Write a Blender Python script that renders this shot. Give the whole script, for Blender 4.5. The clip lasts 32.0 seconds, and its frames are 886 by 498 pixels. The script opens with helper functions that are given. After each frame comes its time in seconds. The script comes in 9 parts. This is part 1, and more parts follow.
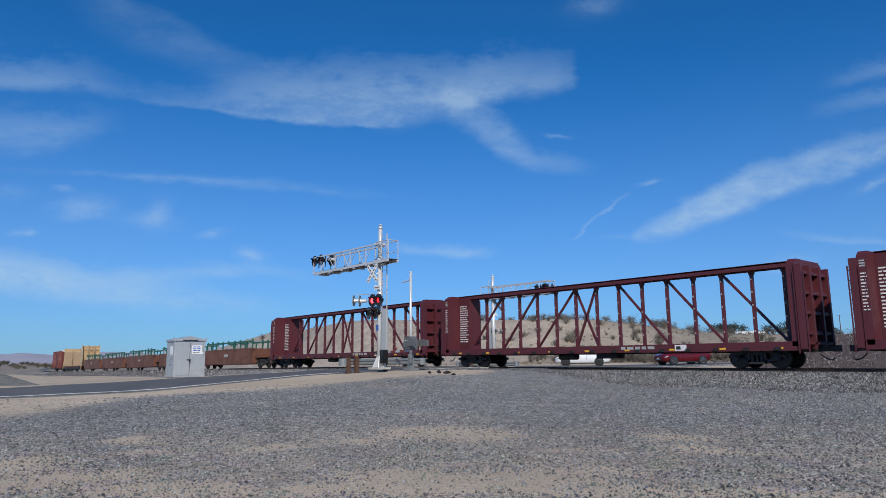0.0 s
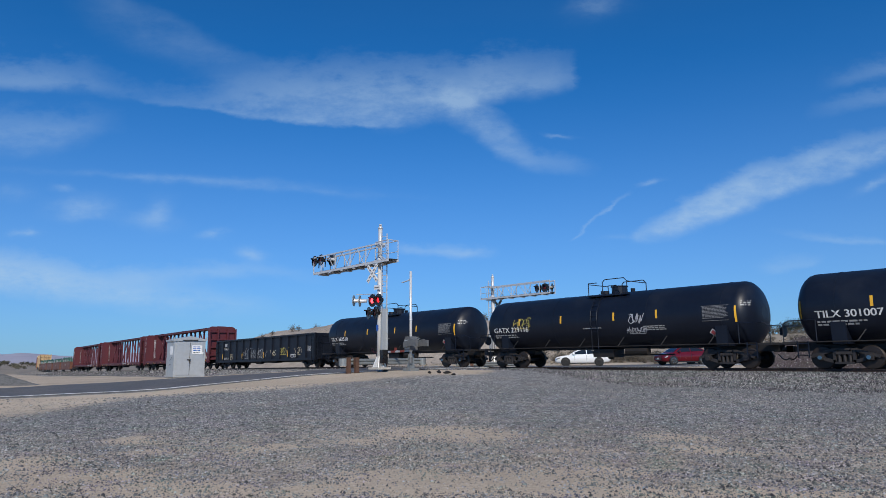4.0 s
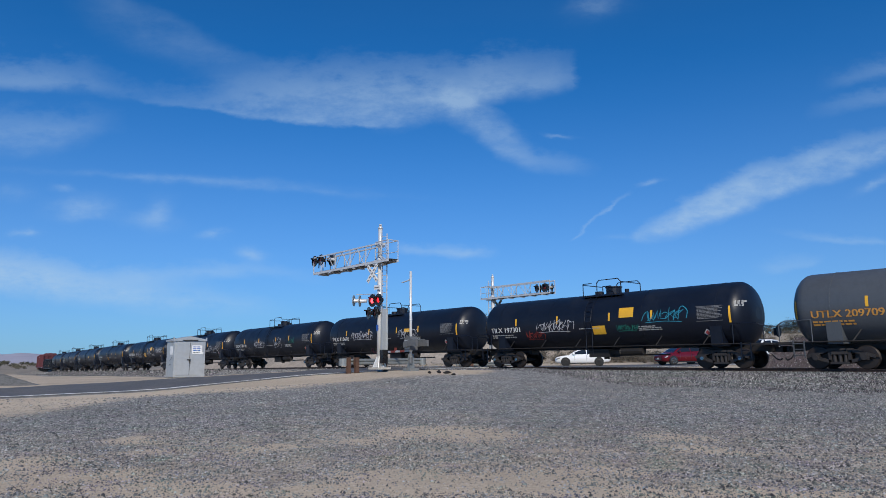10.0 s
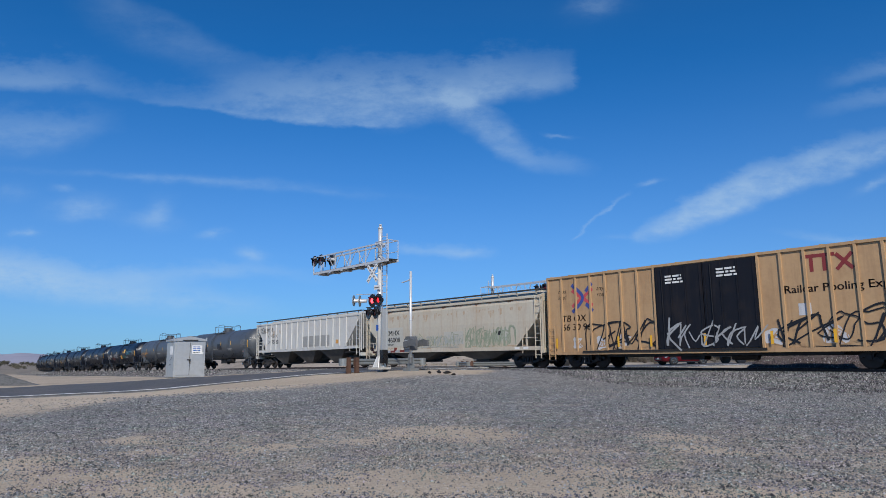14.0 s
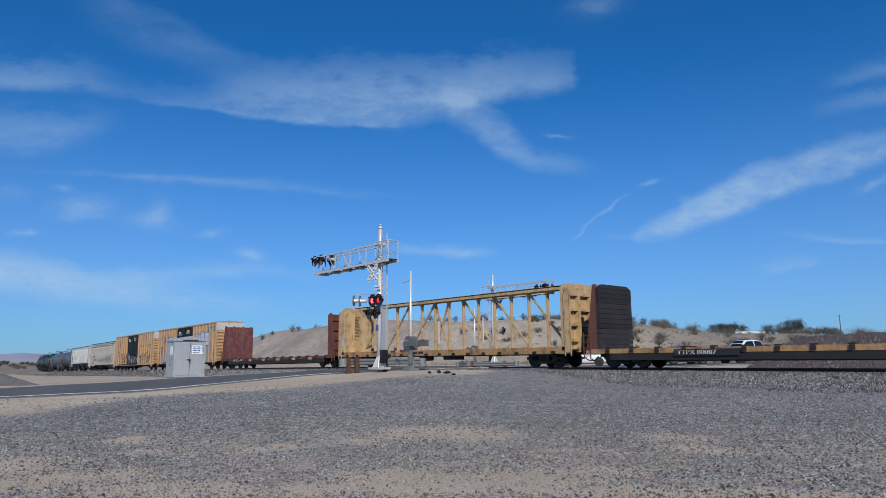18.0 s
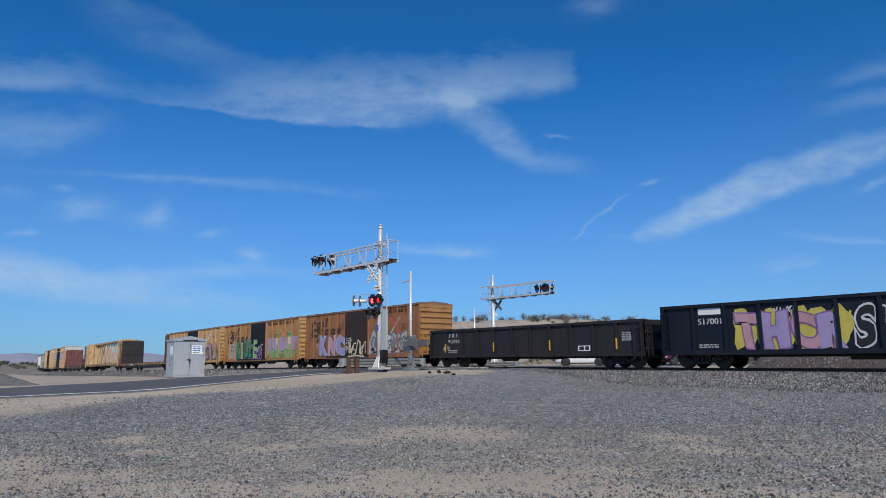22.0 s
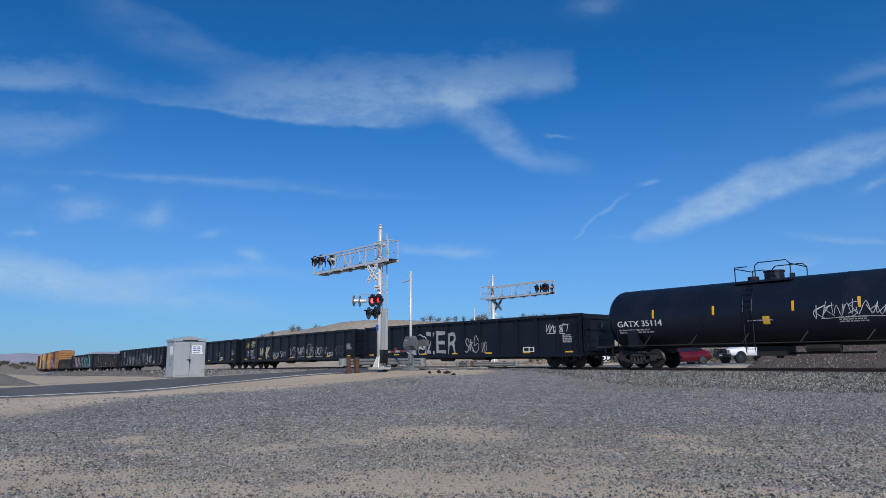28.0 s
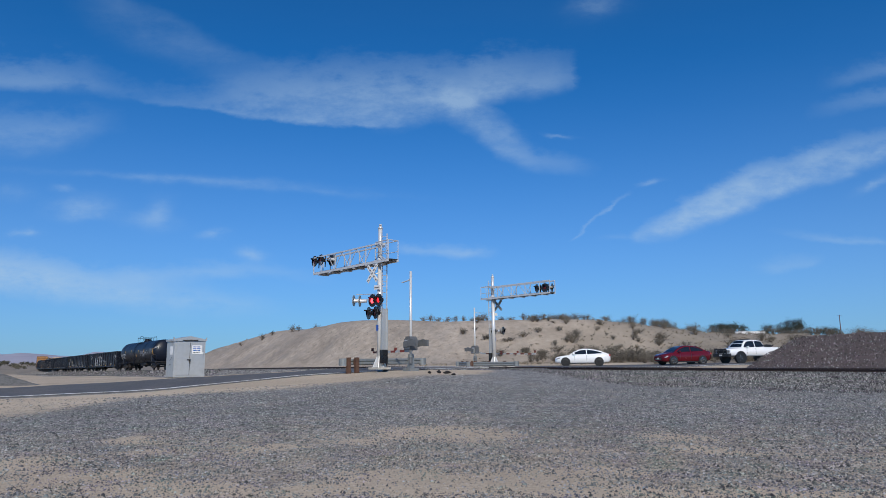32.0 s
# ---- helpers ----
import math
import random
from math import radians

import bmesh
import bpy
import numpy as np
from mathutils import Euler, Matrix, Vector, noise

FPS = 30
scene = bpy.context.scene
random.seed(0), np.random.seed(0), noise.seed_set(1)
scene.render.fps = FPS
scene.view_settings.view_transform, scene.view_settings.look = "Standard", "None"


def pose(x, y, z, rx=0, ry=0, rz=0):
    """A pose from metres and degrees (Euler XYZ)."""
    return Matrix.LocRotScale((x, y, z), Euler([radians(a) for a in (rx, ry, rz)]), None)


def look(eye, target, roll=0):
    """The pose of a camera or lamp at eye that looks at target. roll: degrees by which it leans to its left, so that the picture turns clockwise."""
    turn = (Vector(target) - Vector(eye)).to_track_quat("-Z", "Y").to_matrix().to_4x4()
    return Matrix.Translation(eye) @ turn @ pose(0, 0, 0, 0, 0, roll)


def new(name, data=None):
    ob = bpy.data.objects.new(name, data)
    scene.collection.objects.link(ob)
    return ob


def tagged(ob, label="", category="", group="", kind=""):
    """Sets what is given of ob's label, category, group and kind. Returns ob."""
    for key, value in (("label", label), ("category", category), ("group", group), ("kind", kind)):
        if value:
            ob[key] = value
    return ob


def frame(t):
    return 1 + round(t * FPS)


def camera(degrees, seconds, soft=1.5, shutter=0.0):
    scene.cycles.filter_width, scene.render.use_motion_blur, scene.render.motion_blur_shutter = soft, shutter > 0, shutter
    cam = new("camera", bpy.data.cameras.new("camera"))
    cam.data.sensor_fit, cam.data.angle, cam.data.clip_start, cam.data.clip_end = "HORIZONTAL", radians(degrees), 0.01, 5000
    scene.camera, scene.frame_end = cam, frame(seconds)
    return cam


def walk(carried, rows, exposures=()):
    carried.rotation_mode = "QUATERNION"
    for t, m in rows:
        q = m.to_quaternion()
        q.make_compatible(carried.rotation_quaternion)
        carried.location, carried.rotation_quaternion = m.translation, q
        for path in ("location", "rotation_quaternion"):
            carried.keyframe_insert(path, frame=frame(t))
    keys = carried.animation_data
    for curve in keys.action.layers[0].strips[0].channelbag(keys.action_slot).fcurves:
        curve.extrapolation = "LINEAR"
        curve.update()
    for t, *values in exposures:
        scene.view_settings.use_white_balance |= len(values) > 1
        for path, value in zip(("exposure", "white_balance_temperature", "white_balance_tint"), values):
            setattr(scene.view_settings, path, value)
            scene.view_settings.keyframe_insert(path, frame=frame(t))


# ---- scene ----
# Straight main line along x; y points away from the camera, z = 0 is the rail top.
EYE = (0.0, -31.127, 0.568)
YAW, PITCH, ROLL = 48.728, 9.300, -0.529
CLIP = 32.0


def view_axes():
    cy, sy = math.cos(radians(YAW)), math.sin(radians(YAW))
    cp, sp = math.cos(radians(PITCH)), math.sin(radians(PITCH))
    fw = Vector((-sy * cp, cy * cp, sp))
    rt = Vector((cy, sy, 0))
    up = rt.cross(fw)
    cr, sr = math.cos(radians(ROLL)), math.sin(radians(ROLL))
    return cr * rt + sr * up, cr * up - sr * rt, fw


RT, UP, FW = view_axes()
cam = camera(67.10, CLIP, soft=0.6, shutter=0.0)
CAM_POSE = Matrix(((RT.x, UP.x, -FW.x, EYE[0]), (RT.y, UP.y, -FW.y, EYE[1]), (RT.z, UP.z, -FW.z, EYE[2]), (0, 0, 0, 1)))
walk(cam, [(0, CAM_POSE), (CLIP, CAM_POSE)], exposures=[(0, 0.08), (13, 0.08), (18, 0.05), (CLIP, 0.03)])

# ---------------------------------------------------------------- light
SUN_FROM = Vector((0.80, -0.60, 0)).normalized()
SUN_EL = radians(34)
sun_vec = Vector((SUN_FROM.x * math.cos(SUN_EL), SUN_FROM.y * math.cos(SUN_EL), math.sin(SUN_EL)))
sun = new("sun", bpy.data.lights.new("sun", "SUN"))
sun.data.energy, sun.data.angle, sun.data.color = 3.6, radians(0.53), (1.0, 0.93, 0.83)
sun.matrix_world = look(sun_vec * 50, (0, 0, 0))


def build_world():
    w = bpy.data.worlds.new("desert_sky")
    scene.world = w
    w.use_nodes = True
    nt = w.node_tree
    nd, ln = nt.nodes, nt.links
    nd.clear()

    def node(kind):
        return nd.new(kind)

    def plug(sock, val):
        if isinstance(val, bpy.types.NodeSocket):
            ln.new(val, sock)
        else:
            sock.default_value = val

    def m(op, a, b=0.0, c=0.0, clamp=False):
        n = node("ShaderNodeMath")
        n.operation, n.use_clamp = op, clamp
        for s, v in zip(n.inputs, (a, b, c)):
            plug(s, v)
        return n.outputs[0]

    sky = node("ShaderNodeTexSky")
    sky.sky_type, sky.sun_disc = "NISHITA", False
    sky.sun_elevation = SUN_EL
    sky.sun_rotation = math.atan2(SUN_FROM.x, SUN_FROM.y)
    sky.air_density, sky.dust_density, sky.ozone_density, sky.altitude = SKY_AIR, SKY_DUST, SKY_OZONE, 700
    tc = node("ShaderNodeTexCoord")
    way = tc.outputs["Generated"]

    def dot(axis):
        n = node("ShaderNodeVectorMath")
        n.operation = "DOT_PRODUCT"
        plug(n.inputs[0], way)
        n.inputs[1].default_value = axis
        return n.outputs["Value"]

    depth = m("MAXIMUM", dot(FW), 0.12)
    u = m("DIVIDE", dot(RT), depth)
    v = m("DIVIDE", dot(UP), depth)
    flat = node("ShaderNodeCombineXYZ")
    plug(flat.inputs[0], u), plug(flat.inputs[1], v)

    def fbm(scale, stretch, detail, rough, offset=0.0, turn=0.0, colour=False):
        mp = node("ShaderNodeMapping")
        plug(mp.inputs["Vector"], flat.outputs[0])
        mp.inputs["Scale"].default_value = (scale, scale * stretch, 1)
        mp.inputs["Rotation"].default_value = (0, 0, turn)
        mp.inputs["Location"].default_value = (offset, offset * 0.7, offset * 0.3)
        n = node("ShaderNodeTexNoise")
        plug(n.inputs["Vector"], mp.outputs[0])
        n.inputs["Scale"].default_value, n.inputs["Detail"].default_value, n.inputs["Roughness"].default_value = 1, detail, rough
        return n.outputs["Color" if colour else "Fac"]

    warp = node("ShaderNodeSeparateXYZ")
    plug(warp.inputs[0], fbm(14.0, 1.8, 8, 0.62, 3.1, colour=True))
    uw = m("ADD", u, m("MULTIPLY", m("SUBTRACT", warp.outputs[0], 0.5), 0.050))
    vw = m("ADD", v, m("MULTIPLY", m("SUBTRACT", warp.outputs[1], 0.5), 0.022))
    fibre = m("MULTIPLY_ADD", fbm(5.0, 4.2, 10, 0.64, 9.0, turn=0.16), 0.55, m("MULTIPLY", fbm(22.0, 1.7, 8, 0.66, 4.0, turn=-0.4), 0.45))
    fibre = m("MULTIPLY_ADD", fibre, 3.2, -1.05, clamp=True)

    def edge(value, at, half):
        n = node("ShaderNodeMapRange")
        n.interpolation_type = "SMOOTHSTEP"
        plug(n.inputs["Value"], value)
        plug(n.inputs["From Min"], m("SUBTRACT", at, half)), plug(n.inputs["From Max"], m("ADD", at, half))
        return n.outputs[0]

    total = None
    for low_soft, high_soft, stations in CLOUD_BANDS:
        u0, u1 = stations[0][0] / 1000, stations[-1][0] / 1000
        r = node("ShaderNodeValToRGB")
        els = r.color_ramp.elements
        while len(els) < len(stations):
            els.new(0.5)
        for e, (a, lo, hi, d) in zip(els, stations):
            e.position = (a / 1000 - u0) / (u1 - u0)
            e.color = (lo / 1000 + 0.5, hi / 1000 + 0.5, d, 1)
        plug(r.inputs[0], m("DIVIDE", m("SUBTRACT", uw, u0), u1 - u0, clamp=True))
        ch = node("ShaderNodeSeparateColor")
        plug(ch.inputs[0], r.outputs[0])
        lower, upper = m("SUBTRACT", ch.outputs[0], 0.5), m("SUBTRACT", ch.outputs[1], 0.5)
        # the upper edge frays more than the lower one
        fray = m("MULTIPLY", m("SUBTRACT", fibre, 0.5), high_soft * 2.4)
        inside = m("MULTIPLY", edge(vw, lower, low_soft * 1.25), m("SUBTRACT", 1.0, edge(m("ADD", vw, fray), upper, high_soft * 1.5)))
        dens = m("MULTIPLY", inside, ch.outputs[2])
        total = dens if total is None else m("ADD", total, dens)
    for cu, cv, ru, rv, deg, amount in CLOUD_PUFFS:
        c, s = math.cos(radians(deg)), math.sin(radians(deg))
        du, dv = m("SUBTRACT", uw, cu), m("SUBTRACT", vw, cv)
        a = m("MULTIPLY_ADD", du, c / ru, m("MULTIPLY", dv, s / ru))
        b = m("MULTIPLY_ADD", du, -s / rv, m("MULTIPLY", dv, c / rv))
        r2 = m("MULTIPLY_ADD", a, a, m("MULTIPLY", b, b))
        total = m("ADD", total, m("MULTIPLY", m("POWER", 2.718, m("MULTIPLY", r2, -1.0)), amount))
    veil = m("MULTIPLY", fbm(2.2, 4.5, 8, 0.6, 1.7), 0.10)
    cover = m("MULTIPLY_ADD", total, m("MULTIPLY_ADD", fibre, 1.2, 0.12), m("MULTIPLY", veil, VEIL), clamp=True)
    front = m("GREATER_THAN", dot(FW), 0.14)
    cover = m("MULTIPLY", cover, front)
    tint = node("ShaderNodeMix")
    tint.data_type, tint.blend_type = "RGBA", "MULTIPLY"
    plug(tint.inputs["Factor"], 1.0)
    plug(tint.inputs["A"], sky.outputs[0])
    tint.inputs["B"].default_value = SKY_TINT
    # paler air towards the horizon
    low = m("SUBTRACT", 1.0, m("DIVIDE", m("MAXIMUM", dot((0, 0, 1)), 0.0), 0.45), clamp=True)
    air = node("ShaderNodeMix")
    air.data_type = "RGBA"
    plug(air.inputs["Factor"], m("MULTIPLY", m("POWER", low, 2.0), 0.72))
    plug(air.inputs["A"], tint.outputs["Result"])
    air.inputs["B"].default_value = HAZE_COLOUR
    mix = node("ShaderNodeMix")
    mix.data_type = "RGBA"
    plug(mix.inputs["Factor"], m("MULTIPLY", cover, 0.54))
    plug(mix.inputs["A"], air.outputs["Result"])
    mix.inputs["B"].default_value = CLOUD_COLOUR
    bg = node("ShaderNodeBackground")
    plug(bg.inputs["Color"], mix.outputs["Result"])
    bg.inputs["Strength"].default_value = SKY_STRENGTH
    out = node("ShaderNodeOutputWorld")
    ln.new(bg.outputs[0], out.inputs[0])


SKY_STRENGTH, SKY_AIR, SKY_DUST, SKY_OZONE, VEIL = 0.10, 0.8, 0.25, 6.0, 0.35
SKY_TINT = (0.115, 0.81, 1.20, 1)
HAZE_COLOUR = (2.95, 3.6, 5.0, 1)
CLOUD_COLOUR = (4.2, 5.8, 7.4, 1)
# cirrus: softness of the lower and upper edge, then stations (across, lower edge, upper edge in thousandths, density)
CLOUD_BANDS = [
    (0.008, 0.022, [(-697, 242, 283, 0.53), (-621, 242, 277, 0.63), (-579, 240, 277, 0.55), (-536, 238, 272, 0.44), (-502, 233, 256, 0.36), (-473, 228, 238, 0.23), (-443, 225, 231, 0.00)]),
    (0.003, 0.022, [(-498, 233, 238, 0), (-443, 220, 228, 0.42), (-409, 215, 228, 0.5), (-367, 209, 231, 0.5), (-325, 203, 246, 0.5), (-299, 197, 258, 0.52), (-240, 191, 266, 0.56), (-189, 188, 272, 0.58), (-156, 184, 276, 0.62), (-113, 181, 277, 0.64), (-71, 182, 277, 0.32), (-37, 190, 277, 0)]),
    (0.012, 0.022, [(-113, 181, 277, 0), (-71, 182, 277, 0.32), (-37, 190, 277, 0.64), (-3, 199, 275, 0.66), (30, 204, 278, 0.66), (56, 219, 287, 0.66), (98, 231, 286, 0.62), (140, 233, 283, 0.58), (166, 239, 282, 0.58), (191, 248, 277, 0.5), (203, 256, 266, 0)]),
    (0.012, 0.012, [(-12, 200, 246, 0), (14, 190, 246, 0.35), (39, 177, 233, 0.55), (64, 160, 217, 0.52), (90, 140, 191, 0.5), (111, 130, 165, 0.5), (140, 124, 146, 0.5), (183, 119, 138, 0.44), (208, 118, 128, 0.34), (233, 116, 119, 0)]),
    (0.01, 0.01, [(283, 14, 19, 0.00), (297, 14, 28, 0.78), (318, 17, 41, 0.87), (352, 25, 63, 0.94), (394, 37, 89, 0.96), (436, 51, 111, 0.92), (462, 62, 123, 0.85), (504, 84, 132, 0.83), (521, 90, 136, 0.81), (555, 99, 154, 0.74), (606, 112, 165, 0.72), (663, 134, 174, 0.67), (724, 151, 185, 0.62)]),
    (0.018, 0.016, [(-697, 151, 202, 0.42), (-612, 149, 202, 0.42), (-579, 155, 202, 0.42), (-536, 165, 202, 0.36), (-502, 185, 200, 0.22), (-473, 194, 199, 0)]),
    (0.014, 0.012, [(-697, -57, -5, 1.00), (-663, -57, -7, 0.97), (-595, -69, -13, 0.92), (-536, -78, -28, 0.81), (-452, -88, -40, 0.70), (-384, -92, -55, 0.59), (-291, -95, -72, 0.43), (-223, -97, -85, 0.00)]),
    (0.008, 0.01, [(-502, -48, -33, 0.00), (-452, -48, -28, 0.51), (-384, -47, -25, 0.54), (-325, -40, -19, 0.58), (-283, -38, -21, 0.51), (-223, -43, -31, 0.34), (-156, -50, -41, 0.00)]),
    (0.006, 0.008, [(-80, 3, 9, 0.00), (-54, -6, 6, 0.67), (-3, -9, 4, 0.80), (39, -12, 3, 0.88), (69, -9, -1, 0.56), (90, -6, -3, 0.00)]),
    (0.01, 0.014, [(538, 200, 204, 0.00), (589, 207, 216, 0.45), (639, 217, 229, 0.65), (690, 228, 241, 0.72)]),
    (0.01, 0.014, [(555, 244, 250, 0.00), (606, 250, 261, 0.49), (656, 261, 275, 0.62), (707, 272, 288, 0.65)]),
    (0.004, 0.006, [(479, 25, 28, 0.00), (538, 18, 23, 0.44), (589, 11, 17, 0.78), (648, 6, 12, 0.68), (669, 6, 9, 0.00)]),
    (0.006, 0.01, [(458, -33, -28, 0.00), (496, -33, -21, 0.51), (546, -26, -16, 0.54), (572, -19, -14, 0.00)]),
    (0.02, 0.008, [(-570, 356, 407, 0), (-494, 321, 390, 0.13), (-409, 288, 349, 0.16), (-325, 246, 307, 0.15), (-240, 229, 272, 0.1), (-189, 238, 255, 0)]),
    (0.003, 0.003, [(185, 10, 13, 0), (193, 14, 19, 0.5), (217, 34, 39, 0.5), (233, 46, 52, 0.42), (246, 55, 62, 0.6), (259, 69, 76, 0.3), (272, 80, 85, 0.28), (284, 85, 90, 0)]),
]
# small puffs: place across and up, half sizes, slope in degrees, density
CLOUD_PUFFS = [
    (-0.540, 0.064, 0.042, 0.0135, 4, 0.54),
    (-0.536, 0.052, 0.030, 0.0085, 6, 0.42),
    (-0.638, 0.025, 0.010, 0.0051, 0, 0.56),
    (-0.617, 0.025, 0.012, 0.0051, 0, 0.64),
    (-0.428, 0.056, 0.014, 0.0203, -30, 0.32),
    (-0.439, 0.041, 0.038, 0.0118, -6, 0.35),
    (-0.342, 0.023, 0.017, 0.0068, 4, 0.80),
    (-0.284, -0.007, 0.022, 0.0076, -8, 0.72),
    (0.311, 0.101, 0.014, 0.0034, 14, 0.56),
    (0.267, 0.018, 0.025, 0.0042, 0, 0.19),
    (0.227, 0.363, 0.034, 0.0152, 10, 0.35),
    (0.178, 0.168, 0.019, 0.0025, -8, 0.48),
    (0.644, 0.098, 0.022, 0.0059, 32, 0.54),
    (-0.638, 0.085, 0.025, 0.0118, 0, 0.26),
    (-0.570, 0.090, 0.014, 0.0051, -10, 0.40),
    (-0.409, 0.107, 0.186, 0.0051, -3, 0.32),
    (-0.223, 0.090, 0.127, 0.0051, -4, 0.26),
]
build_world()

# ---------------------------------------------------------------- mesh helpers
class Geo:
    """Collects plain geometry for one mesh."""

    def __init__(self):
        self.v, self.f = [], []

    def add(self, verts, faces):
        o = len(self.v)
        self.v.extend(verts)
        self.f.extend([tuple(i + o for i in face) for face in faces])
        return self

    def box(self, x0, x1, y0, y1, z0, z1):
        return self.add([(x0, y0, z0), (x1, y0, z0), (x1, y1, z0), (x0, y1, z0), (x0, y0, z1), (x1, y0, z1), (x1, y1, z1), (x0, y1, z1)],
                        [(0, 3, 2, 1), (4, 5, 6, 7), (0, 1, 5, 4), (1, 2, 6, 5), (2, 3, 7, 6), (3, 0, 4, 7)])

    def beam(self, p, q, w, h, up=(0, 0, 1)):
        p, q = Vector(p), Vector(q)
        d = (q - p).normalized()
        u = Vector(up)
        if abs(d.dot(u)) > 0.98:
            u = Vector((1, 0, 0))
        s = d.cross(u).normalized()
        u = s.cross(d)
        s, u = s * w / 2, u * h / 2
        vs = [p - s - u, p + s - u, p + s + u, p - s + u, q - s - u, q + s - u, q + s + u, q - s + u]
        return self.add([tuple(v) for v in vs], [(0, 3, 2, 1), (4, 5, 6, 7), (0, 1, 5, 4), (1, 2, 6, 5), (2, 3, 7, 6), (3, 0, 4, 7)])

    def tube(self, p, q, r, n=8, r2=None, caps=True):
        p, q = Vector(p), Vector(q)
        d = (q - p).normalized()
        u = Vector((0, 0, 1)) if abs(d.z) < 0.9 else Vector((1, 0, 0))
        s = d.cross(u).normalized()
        u = s.cross(d)
        r2 = r if r2 is None else r2
        vs = []
        for c, rad in ((p, r), (q, r2)):
            for i in range(n):
                a = 2 * math.pi * i / n
                vs.append(tuple(c + rad * (math.cos(a) * s + math.sin(a) * u)))
        fs = [(i, (i + 1) % n, n + (i + 1) % n, n + i) for i in range(n)]
        if caps:
            fs += [tuple(range(n - 1, -1, -1)), tuple(range(n, 2 * n))]
        return self.add(vs, fs)

    def path(self, pts, r, n=6):
        for a, b in zip(pts, pts[1:]):
            self.tube(a, b, r, n)
        return self

    def spin(self, rings, n=24, axis="x", centre=(0, 0, 0)):
        """rings: (along, radius) pairs, turned about an axis."""
        vs, fs = [], []
        for s, r in rings:
            for i in range(n):
                a = 2 * math.pi * i / n
                c, d = r * math.cos(a), r * math.sin(a)
                p = {"x": (s, c, d), "y": (c, s, d), "z": (c, d, s)}[axis]
                vs.append((p[0] + centre[0], p[1] + centre[1], p[2] + centre[2]))
        for k in range(len(rings) - 1):
            for i in range(n):
                fs.append((k * n + i, k * n + (i + 1) % n, (k + 1) * n + (i + 1) % n, (k + 1) * n + i))
        fs += [tuple(range(n - 1, -1, -1)), tuple(range((len(rings) - 1) * n, len(rings) * n))]
        return self.add(vs, fs)

    def prism(self, profile, a0, a1, axis="x"):
        """A closed outline pushed along an axis; the outline lies in the other two axes."""
        n, vs = len(profile), []
        for a in (a0, a1):
            for p, q in profile:
                vs.append({"x": (a, p, q), "y": (p, a, q), "z": (p, q, a)}[axis])
        fs = [(i, (i + 1) % n, n + (i + 1) % n, n + i) for i in range(n)]
        fs += [tuple(range(n - 1, -1, -1)), tuple(range(n, 2 * n))]
        return self.add(vs, fs)

    def mesh(self, name, smooth=False):
        me = bpy.data.meshes.new(name)
        me.from_pydata(self.v, [], self.f)
        bm = bmesh.new()
        bm.from_mesh(me)
        bmesh.ops.recalc_face_normals(bm, faces=bm.faces)
        bm.to_mesh(me)
        bm.free()
        if smooth:
            for p in me.polygons:
                p.use_smooth = len(p.vertices) == 4
        return me


def part(name, geo, material, parent, label="", smooth=False, at=None):
    me = geo if isinstance(geo, bpy.types.Mesh) else geo.mesh(name, smooth)
    if not me.materials:
        me.materials.append(material)
    ob = new(name, me)
    ob.parent = parent
    if at is not None:
        ob.matrix_basis = at
    if label:
        ob["label"] = label
    return ob


def thing(name, m, label, category, group="", kind=""):
    ob = new(name)
    ob.empty_display_size = 0.3
    ob.matrix_basis = m
    return tagged(ob, label, category, group, kind)


def solo(name, geo, material, label, category, m=None, group="", kind="", smooth=False):
    me = geo.mesh(name, smooth)
    me.materials.append(material)
    ob = new(name, me)
    if m is not None:
        ob.matrix_basis = m
    return tagged(ob, label, category, group, kind)


def smoothstep(a, b, x):
    t = np.clip((np.asarray(x, float) - a) / (b - a), 0, 1)
    return t * t * (3 - 2 * t)


